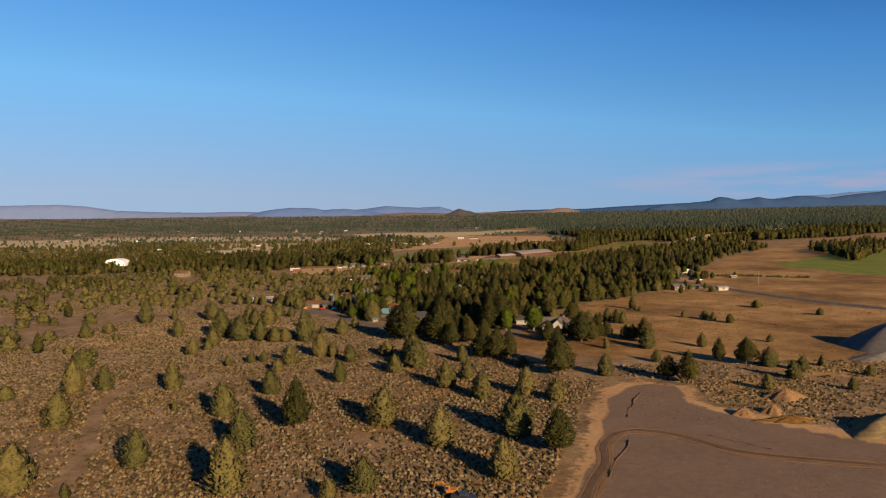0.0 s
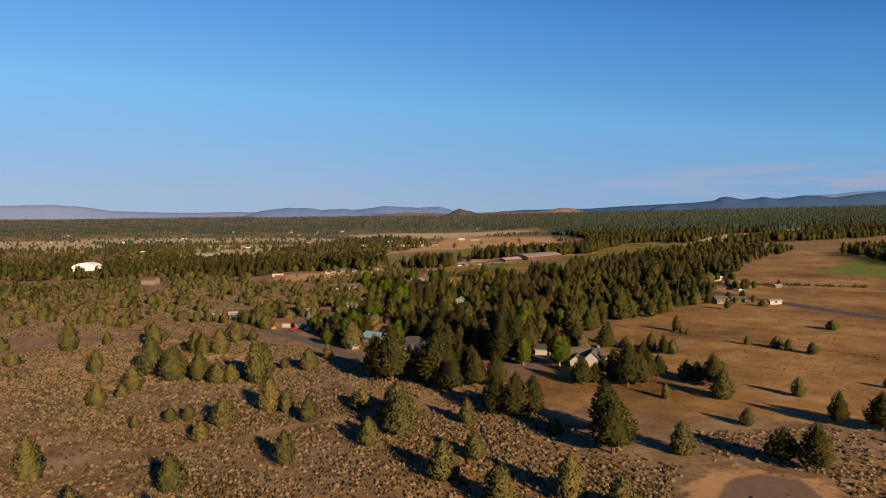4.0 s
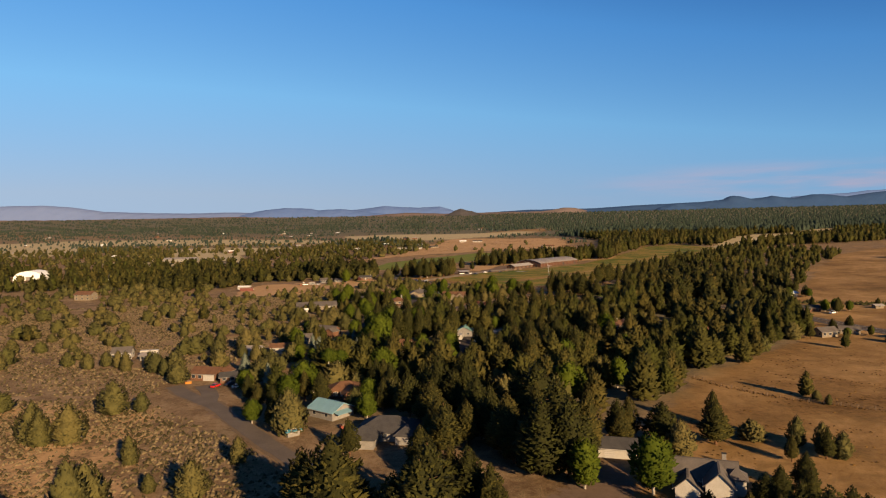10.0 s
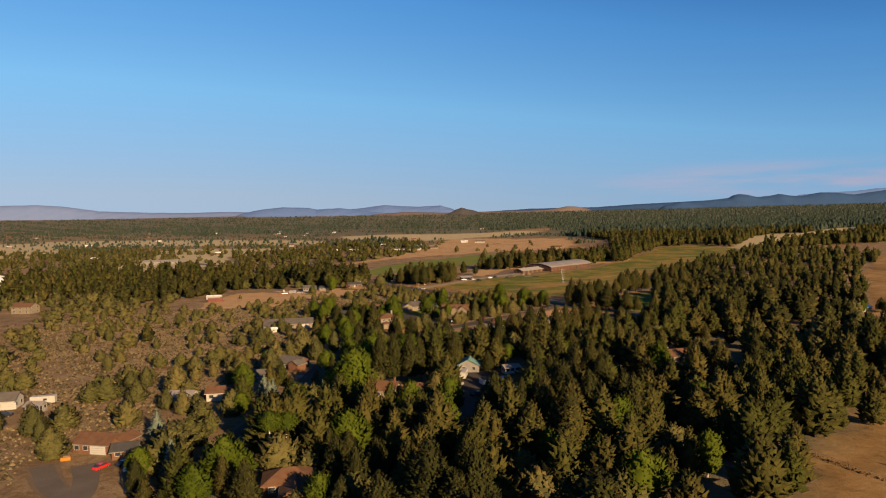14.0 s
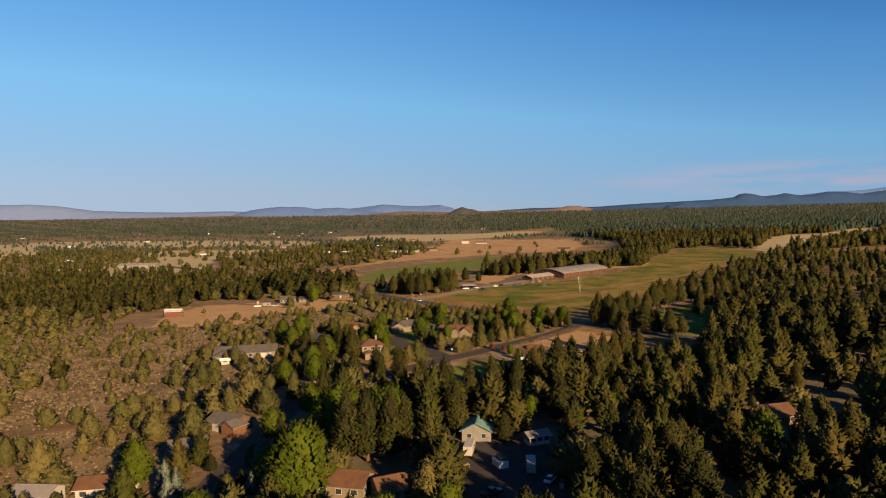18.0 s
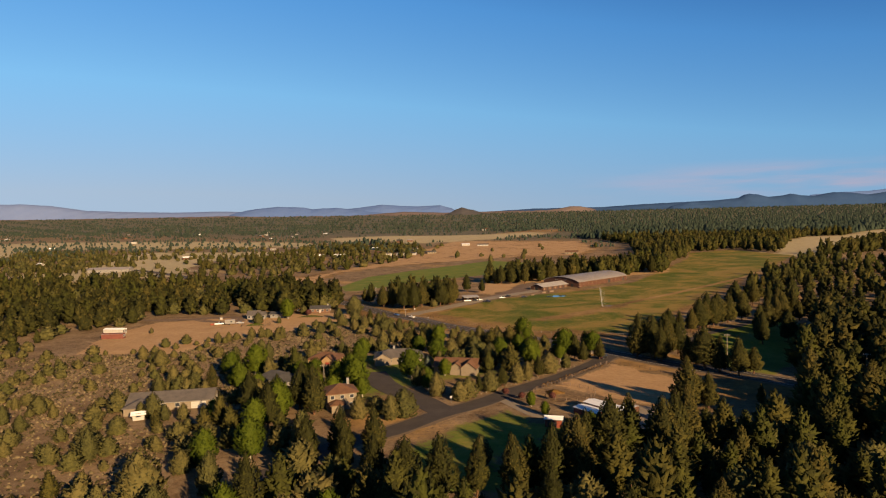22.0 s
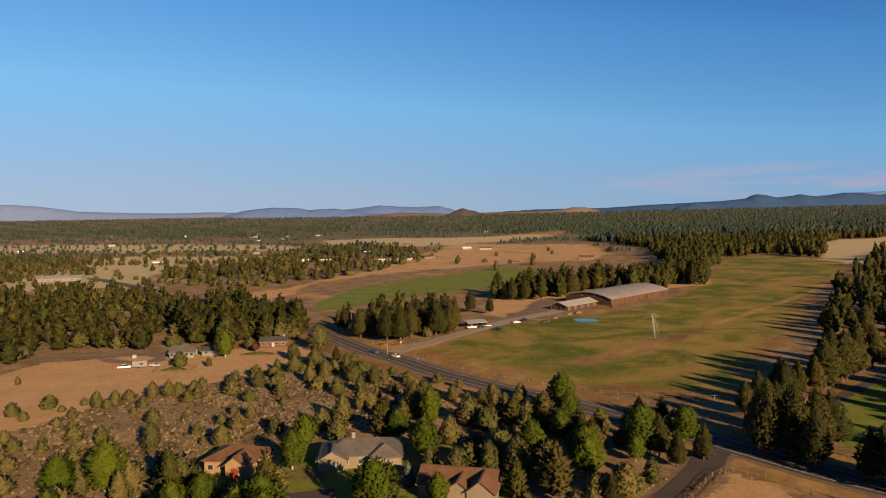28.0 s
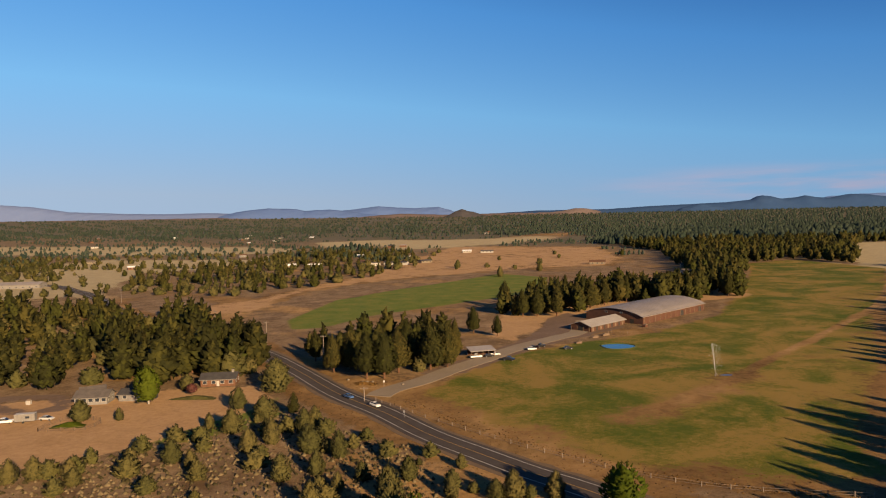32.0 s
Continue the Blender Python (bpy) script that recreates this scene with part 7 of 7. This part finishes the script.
# hamlets far off
g = np.random.default_rng(77)
WALLS, ROOFS = ["white_wall", "beige_wall", "grey_wall", "brown_wall"], ["grey_roof", "white_roof", "tin_roof", "dark_roof", "brown_roof"]


def far_house(x, y, l, w, roof, wall, label):
    ob = thing("far_house", x, y, g.uniform(-40, 40), label, "house", "far houses", float(rise(x, y)))
    h, top = g.uniform(3, 4.5), g.uniform(1.2, 2.4)
    part("wall", walls_bm(l, w, h, top), M[wall], ob)
    part("roof", gable_bm(l, w, h, top, 0.6, 0.25), M[roof], ob)
    for k in (-1, 0, 1):
        part("window", box(k * l / 3.4, -w / 2 - 0.02, 1.8, 1.6, 0.08, 1.3), M["glass"], ob)


for k in range(34):
    y = g.uniform(1500, 2900)
    x = g.uniform(-0.62, 0.1) * y
    roof, wall = g.choice(ROOFS), g.choice(WALLS)
    far_house(x, y, g.uniform(9, 17), g.uniform(7, 10), roof, wall, f"far {wall.split('_')[0]} house on the wooded plain")
for x, y, l in ((-95, 1560, 26), (-60, 1575, 34), (-20, 1600, 20), (-110, 1600, 18), (85, 1800, 22), (50, 1820, 16), (300, 1420, 18), (335, 1440, 24), (262, 1330, 16), (-170, 1540, 18), (210, 1500, 20)):
    far_house(x, y, l, 11, g.choice(ROOFS), g.choice(["white_wall", "beige_wall"]), "far pale farmhouse among trees")


# ---- vehicles ----
def loft(sections, bm=None):
    """A closed skin over cross-sections of equal count."""
    bm = bm or bmesh.new()
    rows = [[bm.verts.new(p) for p in s] for s in sections]
    n = len(rows[0])
    for a, b in zip(rows, rows[1:]):
        for k in range(n):
            bm.faces.new((a[k], a[(k + 1) % n], b[(k + 1) % n], b[k]))
    bm.faces.new(rows[0][::-1]), bm.faces.new(rows[-1])
    bmesh.ops.recalc_face_normals(bm, faces=bm.faces[:])
    return bm


def section(x, w, lo, hi, soft=0.12):
    return [(x, -w, lo + soft), (x, -w + soft, lo), (x, w - soft, lo), (x, w, lo + soft), (x, w, hi - soft), (x, w - soft, hi), (x, -w + soft, hi), (x, -w, hi - soft)]


def car(x, y, turn, paint, label, kind="saloon"):
    ob = thing("pickup" if kind == "pickup" else "car", x, y, turn, label, "car", z=0.12)
    if kind == "pickup":
        part("body", loft([section(-2.7, 0.88, 0.45, 1.0), section(-2.6, 0.95, 0.4, 1.15), section(0.9, 0.95, 0.4, 1.15), section(2.5, 0.93, 0.4, 1.1), section(2.7, 0.85, 0.45, 0.95)]), M[paint], ob)
        part("cabin", loft([section(-0.9, 0.88, 1.1, 1.2), section(-0.75, 0.8, 1.1, 1.78), section(0.6, 0.8, 1.1, 1.8), section(1.3, 0.86, 1.1, 1.2)]), M["glass"], ob, "dark cabin windows")
        part("roof", loft([section(-0.7, 0.74, 1.74, 1.84, 0.03), section(0.55, 0.74, 1.74, 1.84, 0.03)]), M[paint], ob)
        part("bed", box(-1.75, 0, 1.16, 1.5, 1.5, 0.03), M["rubber"], ob, "dark load bed")
        axles = (-1.7, 1.75)
    else:
        part("body", loft([section(-2.25, 0.78, 0.4, 0.85), section(-2.1, 0.88, 0.3, 0.98), section(-0.6, 0.91, 0.28, 0.98), section(1.0, 0.9, 0.28, 0.95), section(2.0, 0.86, 0.3, 0.82), section(2.25, 0.74, 0.4, 0.7)]), M[paint], ob)
        part("cabin", loft([section(-1.7, 0.8, 0.9, 1.0), section(-1.0, 0.7, 0.9, 1.42), section(0.3, 0.7, 0.9, 1.44), section(1.15, 0.78, 0.9, 1.0)]), M["glass"], ob, "dark cabin windows")
        part("roof", loft([section(-0.95, 0.64, 1.38, 1.47, 0.03), section(0.25, 0.64, 1.39, 1.49, 0.03)]), M[paint], ob)
        axles = (-1.35, 1.4)
    for a in axles:
        for s in (-0.82, 0.82):
            bm = bmesh.new()
            bmesh.ops.create_cone(bm, cap_ends=True, segments=14, radius1=0.33, radius2=0.33, depth=0.22, matrix=pose(a, s, 0.33, 90))
            wheel = part("wheel", bm, M["rubber"], ob, "black tyre")
            bm = bmesh.new()
            bmesh.ops.create_cone(bm, cap_ends=True, segments=10, radius1=0.19, radius2=0.17, depth=0.25, matrix=pose(a, s, 0.33, 90))
            part("rim", bm, M["metal"], wheel)
    front = 2.2 if kind == "saloon" else 2.66
    for s in (-0.6, 0.6):
        part("headlight", box(front - 0.02, s, 0.66 if kind == "saloon" else 0.85, 0.1, 0.3, 0.14), M["chrome"], ob)
        part("tail_light", box(-front + 0.0, s * 1.1, 0.75 if kind == "saloon" else 0.9, 0.1, 0.2, 0.16), M["car_red"], ob)
    return ob


car(-26, 866.5, -50, "car_blue", "blue car on the highway")
car(-15.5, 855, -50, "car_white", "white car on the highway")
car(73, 724, 50, "car_dark", "dark car at the road junction", "pickup")
car(-84, 449, 70, "car_red", "red car on a driveway")
car(-79, 451, 60, "car_dark", "dark car beside the white garage")
car(-75, 447, 20, "car_white", "white car in front of a brown outbuilding")
car(-12, 502, 10, "car_white", "white car beside a tan house")
car(-7, 501, 15, "car_dark", "dark car beside a tan house")
car(28, 514.4, 60, "car_white", "white car parked beside the pines")
car(70, 526.6, -20, "car_white", "pale car on a sandy clearing in the pines")
car(66, 524, 10, "car_red", "dark red car on a sandy clearing in the pines")
car(14, 507.5, 30, "car_dark", "dark pickup in the yard", "pickup")
car(33, 509, 70, "car_dark", "dark car in the yard")
car(88, 538, -12, "car_white", "white car parked under pines")
car(84, 532, -5, "car_dark", "dark car parked under pines")
car(22, 929, 12, "car_white", "white pickup in front of the farm shed", "pickup")
car(31, 934, 5, "car_white", "white car beside the farm shed")
car(28, 930.5, 6, "car_dark", "dark car beside the farm shed")
car(36, 922, -20, "car_dark", "dark pickup at the meadow's edge", "pickup")
car(49, 944, 10, "car_white", "white car at the end of the drive")
car(54, 950, 40, "car_dark", "dark pickup at the drive's end", "pickup")
car(66, 944, 10, "car_dark", "dark car on the grass")
car(-133.5, 845, 12, "car_white", "white pickup on a gravel yard", "pickup")
car(-121.5, 848, -5, "car_silver", "silver car on bare earth")
car(-141, 497, 15, "car_dark", "dark pickup beside a white house", "pickup")
car(230, 588, 30, "car_white", "white pickup by a farmhouse", "pickup")
car(-96, 900, 0, "car_dark", "dark car beside a bungalow")


def trailer(x, y, turn, wall, label, l=6.0):
    ob = thing("box_trailer", x, y, turn, label, "trailer")
    part("body", box(0, 0, 1.75, l, 2.3, 2.3, 0.08), M[wall], ob)
    part("roof_edge", box(0, 0, 2.93, l - 0.1, 2.2, 0.06), M["trim"], ob)
    part("hitch", box(l / 2 + 0.5, 0, 0.6, 1.0, 0.15, 0.12), M["metal"], ob)
    for s in (-1.1, 1.1):
        bm = bmesh.new()
        bmesh.ops.create_cone(bm, cap_ends=True, segments=12, radius1=0.36, radius2=0.36, depth=0.22, matrix=pose(-0.4, s, 0.36, 90))
        part("wheel", bm, M["rubber"], ob, "black tyre")
        part("window", box(0.9, s * 1.05, 1.9, 1.2, 0.05, 0.7), M["glass"], ob)
    return ob


trailer(-127.2, 846.2, 12, "grey_wall", "grey box trailer hitched behind a pickup")
trailer(10, 534, 80, "white_wall", "white travel trailer in the wooded yard", 7)
trailer(24.4, 521, 84, "white_wall", "white trailer beside a shed", 6)
trailer(62.2, 644.5, -58, "rust_wall", "rust-red horse trailer beside the barn", 5)
trailer(-137, 512, 10, "white_wall", "white motor home beside a house", 8)


def digger(x, y, turn):
    ob = thing("excavator", x, y, turn, "orange excavator at the edge of the gravel lot", "excavator", z=0)
    for s in (-1.1, 1.1):
        part("track", loft([section(-1.9, 0.28, 0.15, 0.75, 0.1), section(-1.6, 0.3, 0.0, 0.9, 0.1), section(1.6, 0.3, 0.0, 0.9, 0.1), section(1.9, 0.28, 0.15, 0.75, 0.1)]), M["rubber"], ob).location = (0, s, 0)
    part("house", box(-0.5, 0, 1.55, 3.0, 2.5, 1.1, 0.12), M["orange"], ob)
    cab = part("cab", box(0.6, 0.75, 2.3, 1.4, 0.95, 1.5, 0.1), M["orange"], ob)
    part("cab_window", box(0.75, 0.75, 2.45, 1.3, 1.0, 0.8), M["glass"], cab)
    part("boom", tube([(0.9, -0.2, 1.6), (2.4, -0.2, 3.6), (4.6, -0.2, 3.2)], [0.32, 0.28, 0.2], 4), M["orange"], ob)
    part("stick", tube([(4.6, -0.2, 3.4), (5.2, -0.2, 1.1)], [0.2, 0.14], 4), M["orange"], ob)
    part("bucket", box(5.0, -0.2, 0.6, 0.9, 1.1, 0.8, 0.15), M["metal"], ob)
    return ob


digger(0.4, 140.5, 160).scale = (0.75, 0.75, 0.75)
car(3.2, 137.5, -10, "car_dark", "dark pickup on bare dirt", "pickup")


# ---- yards, fences, poles, mounds ----
def fence(points, label, height=1.2, step=4.0, rails=3, mat="wood"):
    """Posts and rails along a line."""
    pts = smooth_line(points, step)
    ob = thing("fence", pts[0].x, pts[0].y, 0, label, "fence", "field fences")
    o = pts[0]
    for p in pts:
        part("post", box(p.x - o.x, p.y - o.y, height / 2 - 0.1, 0.16, 0.16, height + 0.2), M[mat], ob)
    for k in range(rails):
        z = height * (k + 0.7) / rails
        bm = tube([(p.x - o.x, p.y - o.y, z) for p in pts], [0.035] * len(pts), 4)
        part("rail", bm, M[mat], ob)
    return ob


fence([(66, 470), (90, 454), (99, 433), (114, 414), (132, 401), (150, 385), (185, 337), (214, 317), (260, 280)], "weathered timber fence across the pasture")
fence([(46, 683), (60, 700), (75, 714), (92, 690)], "weathered wooden paddock fence beside the road", 1.3)
fence([(46, 683), (36, 672), (42, 662), (52, 660), (57, 672), (46, 683)], "round wooden corral of pipe rails", 1.4, 3.0)
fence([(-60, 1005), (-20, 1015), (30, 1035)], "far field fence along green grass", 1.2, 6.0)
fence([(-16, 862), (10, 832), (38, 804), (66, 784), (100, 776)], "wire and post fence between highway and meadow", 1.2, 5.0, 2, "pole_wood")
fence([(76, 965), (88, 975), (97, 985), (104, 980)], "rail corral beside the stable", 1.4, 3.0)
fence([(128, 774), (156, 800), (186, 826)], "dark rail fence along a lane", 1.2, 4.0)
fence([(-117, 836), (-103, 837), (-103, 846), (-116, 846), (-117, 836)], "wooden fence round a vegetable garden", 1.3, 3.0)


def pole(x, y, h, label, arms=1, lamp=False):
    ob = thing("utility_pole", x, y, random.uniform(-30, 30), label, "pole", "utility poles")
    part("shaft", tube([(0, 0, -0.3), (0, 0, h * 0.5), (0, 0, h)], [0.20, 0.17, 0.13], 8), M["pole_wood"], ob)
    for k in range(arms):
        arm = part("cross_arm", box(0, 0, h - 0.6 - k * 1.1, 2.4, 0.12, 0.14), M["pole_wood"], ob)
        for s in (-1.1, -0.4, 0.4, 1.1):
            part("insulator", tube([(s, 0, h - 0.5 - k * 1.1), (s, 0, h - 0.25 - k * 1.1)], [0.05, 0.07], 6), M["trim"], arm)
    return ob


for x, y, h in ((-45, 923, 13), (-84, 975, 12), (-128, 1025, 12), (-20, 862, 5), (118, 705, 13), (-38, 676, 11), (150, 668, 12), (215, 600, 11), (262, 545, 11), (-185, 1088, 12), (-260, 1180, 12)):
    pole(x, y, h, "grey timber utility pole beside the road")


def heap(name, x, y, sx_, sy_, h, mat, label, seed, rugged=0.18):
    """An uneven heap of loose material."""
    n, m_ = 30, 16
    v, t = [], []
    for i in range(m_ + 1):
        u = i / m_
        for k in range(n):
            a = math.tau * k / n
            r = (1 - u) * (1 + rugged * math.sin(3 * a + seed) + rugged * 0.6 * math.sin(7 * a + 2 * seed))
            z = h * (1 - (1 - u) ** 1.25) * (1 + rugged * 0.5 * math.sin(5 * a + seed * 3) * (1 - u)) - 0.1
            v.append((r * math.cos(a) * sx_ + rugged * 0.6 * random.uniform(-1, 1), r * math.sin(a) * sy_ + rugged * 0.6 * random.uniform(-1, 1), z + rugged * random.uniform(-0.5, 0.5) * (u > 0)))
    for i in range(m_):
        for k in range(n):
            a, b = i * n + k, i * n + (k + 1) % n
            t += [(a, b, b + n), (a, b + n, a + n)]
    ob = new(name, fast_mesh(name, v, t, M[mat]))
    ob.location = (x, y, 0)
    return tagged(ob, label, "heap")


heap("rubble_mound", 196, 283, 22, 18, 12, "rock", "tall cone of dark grey crushed gravel", 1, 0.08)
heap("rubble_mound", 178, 262, 18, 5, 3.0, "rock", "long low heap of grey rock", 2)
heap("rubble_mound", 190, 256, 12, 5, 3.4, "rock", "low heap of grey rubble", 4)
heap("overgrown_mound", 121, 176, 13, 8, 5.0, "sage", "mound of earth overgrown with grey-green scrub", 3, 0.25)
heap("earth_mound", 88.5, 193, 3.4, 2.8, 2.3, "dirt", "small cone of tan earth beside the gravel lot", 5)
heap("earth_mound", 97.6, 194, 3.2, 2.6, 2.6, "dirt", "steep little heap of tan earth", 6)
heap("earth_mound", 109, 209, 6.5, 4.5, 3.2, "dirt", "bank of bare brown earth", 7)
heap("overgrown_bank", 98.5, 186, 9, 2.6, 1.5, "rust_grass", "low bank of rust-coloured weeds", 12, 0.25)
heap("brush_pile", 43, 671, 3.2, 2.4, 1.3, "rust_grass", "heap of brown brushwood in the corral", 8, 0.3)
heap("hedge", -110.5, 841.5, 5.5, 3.2, 1.3, "leaf", "bed of green vegetables inside a fence", 9, 0.2)
heap("shrub_mound", -82, 871, 9, 2.6, 1.2, "juniper", "dark hedge bank below the bungalow", 10, 0.2)
for x, y, s in ((-24, 887, 2.2), (-20, 885, 1.5)):
    heap("brush_pile", x, y, s * 1.6, s, 0.9, "rust_grass", "low brush at the foot of roadside trees", x, 0.3)

# windrows of dark soil on the gravel lot
for line, wide in (([(65.5, 218.8), (61, 211), (58.7, 204.5), (55.5, 199), (53.9, 192.8)], 0.22), ([(48.7, 173.3), (46.8, 168), (44.3, 163.6), (40.6, 157.3), (37, 148)], 0.24), ([(70.5, 175.6), (75, 171), (78.4, 167.4), (82, 163.7)], 0.16), ([(96, 176), (104, 170)], 0.12)):
    me = bpy.data.meshes.new("soil_windrow")
    bm = tube([(p.x, p.y, 0.05) for p in smooth_line(line, 1.5)], [wide * random.uniform(0.1, 1.5) for _ in smooth_line(line, 1.5)], 6)
    bm.to_mesh(me), bm.free()
    me.materials.append(M["wet_dirt"])
    tagged(new("soil_windrow", me), "thin windrow of dark soil on the gravel lot", "soil")

# pond with bank
def disc(n, rx, ry, z, seed):
    return [(rx * math.cos(math.tau * k / n) * (1 + 0.08 * math.sin(3 * math.tau * k / n + seed)), ry * math.sin(math.tau * k / n) * (1 + 0.08 * math.sin(2 * math.tau * k / n + seed)), z) for k in range(n)]


pond = tagged(new("pond", mesh_of("pond", disc(28, 7.6, 7.2, 0.10, 1), [tuple(range(28))], M["water"])), "small blue farm pond in the meadow", "pond", kind="structure")
pond.location = (90.5, 948, 0)
bank = disc(28, 8.6, 8.2, 0.02, 1) + disc(28, 7.9, 7.5, 0.35, 1) + disc(28, 7.5, 7.1, 0.08, 1)
part_me("bank", mesh_of("bank", bank, [(r * 28 + k, r * 28 + (k + 1) % 28, (r + 1) * 28 + (k + 1) % 28, (r + 1) * 28 + k) for r in (0, 1) for k in range(28)], M["turf"]), pond, "grassy green rim")
puddle = tagged(new("puddle", mesh_of("puddle", disc(24, 2.6, 0.8, 0.06, 4), [tuple(range(24))], M["water"])), "shallow puddle under the sprinkler", "puddle", kind="structure")
puddle.location = (116, 887, 0)

# sprinkler with its jet
gun = thing("sprinkler", 111.5, 886, 0, "field sprinkler throwing a tall jet of water", "sprinkler")
for k in range(3):
    a = k * math.tau / 3
    part("leg", tube([(0.9 * math.cos(a), 0.9 * math.sin(a), 0), (0, 0, 1.3)], [0.05, 0.04], 5), M["metal"], gun)
part("riser", tube([(0, 0, 0), (0, 0, 1.6), (-0.2, 0, 2.0)], [0.08, 0.08, 0.05], 6), M["metal"], gun)
v, t = [], []
jr = np.random.default_rng(5)
for k in range(1100):
    u = jr.uniform(0, 1) ** 0.8
    c = np.array([-0.25 - 1.0 * u + jr.normal() * (0.05 + 0.3 * u * u), jr.normal() * (0.05 + 0.3 * u * u), 2.0 + 10.5 * u])
    if jr.uniform() < 0.4:
        c = np.array([0.2 + jr.normal() * 1.0, jr.normal() * 0.9, 12 - 10 * jr.uniform(0, 1)])
    s = jr.uniform(0.02, 0.055) * (1.2 - 0.4 * u)
    a = jr.uniform(0, math.tau)
    d, e = np.array([math.cos(a), math.sin(a), 0]) * s, np.array([0, 0, s * 3.2])
    v += [c - d, c + d, c + e, c - e]
    t += [(4 * k, 4 * k + 1, 4 * k + 2), (4 * k, 4 * k + 3, 4 * k + 1)]
part_me("water_jet", fast_mesh("water_jet", v, t, M["spray"]), gun, "white spray of water")

# mailboxes, signs and yard clutter
def sign(x, y, turn, label, mat="trim"):
    ob = thing("road_sign", x, y, turn, label, "sign")
    part("post", tube([(0, 0, -0.2), (0, 0, 2.2)], [0.05, 0.05], 6), M["metal"], ob)
    part("plate", box(0, -0.06, 1.9, 0.75, 0.04, 0.75, 0.01), M[mat], ob)


sign(-5, 842, -40, "small pale road sign beside the highway"), sign(-15, 882, 20, "small sign at the farm drive"), sign(7, 662, 0, "white round sign at the cul-de-sac corner")


def boulder(x, y, s, label="pale boulder beside the road", mat="beige_wall"):
    bm = bmesh.new()
    bmesh.ops.create_icosphere(bm, subdivisions=2, radius=s)
    for q in bm.verts:
        q.co *= 1 + 0.18 * math.sin(q.co.x * 5 / s + x) * math.cos(q.co.y * 4 / s + y)
        q.co.z *= 0.7
    me = bpy.data.meshes.new("boulder")
    bm.to_mesh(me), bm.free()
    me.materials.append(M[mat])
    ob = new("boulder", me)
    ob.location = (x, y, s * 0.35)
    tagged(ob, label, "boulder", "roadside boulders")


for k in range(22):
    u = k / 21
    boulder(18 + 40 * u + random.uniform(-0.6, 0.6), 672 + 39 * u + random.uniform(-0.6, 0.6), random.uniform(0.25, 0.45))
for x, y in ((-24, 889), (-22, 888), (-20, 889), (-30, 893), (-8, 884)):
    boulder(x, y, random.uniform(0.5, 0.8), "pale boulder under roadside pines")


def clutter(x, y, turn, w, d, h, mat, label, name="crate_stack"):
    ob = thing(name, x, y, turn, label, "yard clutter")
    part("base", box(0, 0, h * 0.35, w, d, h * 0.7, 0.05), M[mat], ob)
    part("top", box(0.1 * w, 0, h * 0.85, w * 0.7, d * 0.8, h * 0.3, 0.04), M["wood"], ob)


for args in (
    (-25, 421, 10, 3.4, 2.4, 1.3, "tarp", "pile under a bright blue tarpaulin"), (-22, 396, 60, 2.4, 1.6, 1.0, "tarp", "small heap under blue sheeting"),
    (-28, 396, 30, 2, 1.5, 1.4, "red_wall", "stack of reddish crates in a yard"), (-97, 456, 20, 2.4, 1.3, 1.3, "orange", "small yellow-orange machine beside a garage"),
    (17.3, 525, 20, 2.6, 4.2, 2.4, "car_white", "pale boxes in the wooded yard"),
    (30, 511, 80, 2, 1, 1.8, "white_wall", "white racks in the yard"), (8, 524, 40, 3, 2, 1.2, "grey_wall", "grey lumber stack in the yard"),
    (-138, 846, 15, 2.4, 1.8, 1.4, "red_wall", "small red and white trailer load"), (85, 972, 30, 4, 1.4, 1.2, "wood", "stack of timber rails near the stable"),
    (92, 978, 35, 5, 1.4, 1.3, "wood", "old wooden feed racks"), (74, 958, 10, 3, 1.2, 1.0, "wood", "weathered timber feed trough"), (120, 1002, 45, 3, 2, 1.6, "rust_wall", "rusty machine by the arena"),
    (69, 641, 10, 2, 1.5, 1.1, "car_silver", "grey machinery behind the barn"), (72.5, 640, 40, 2.6, 1.4, 0.9, "white_wall", "white boxes behind the barn"),
    (-70, 519, 0, 2, 1.5, 1.3, "grey_wall", "grey bins beside a bungalow"), (-56, 505, 15, 1.6, 1.6, 2.2, "stucco", "small ochre play hut on a lawn"), (-13, 505, 30, 1.8, 1.2, 1.1, "wood", "wooden boxes in a garden"),
    (-60, 722, 5, 7, 0.3, 1.6, "red_wall", "section of reddish timber fence by a house"), (-98, 873, 0, 3, 2, 2.2, "dark_roof", "small dark garden shed"), (-140, 868, 0, 1.6, 1.2, 2.0, "white_wall", "small white hut on bare ground"),
):
    clutter(*args)
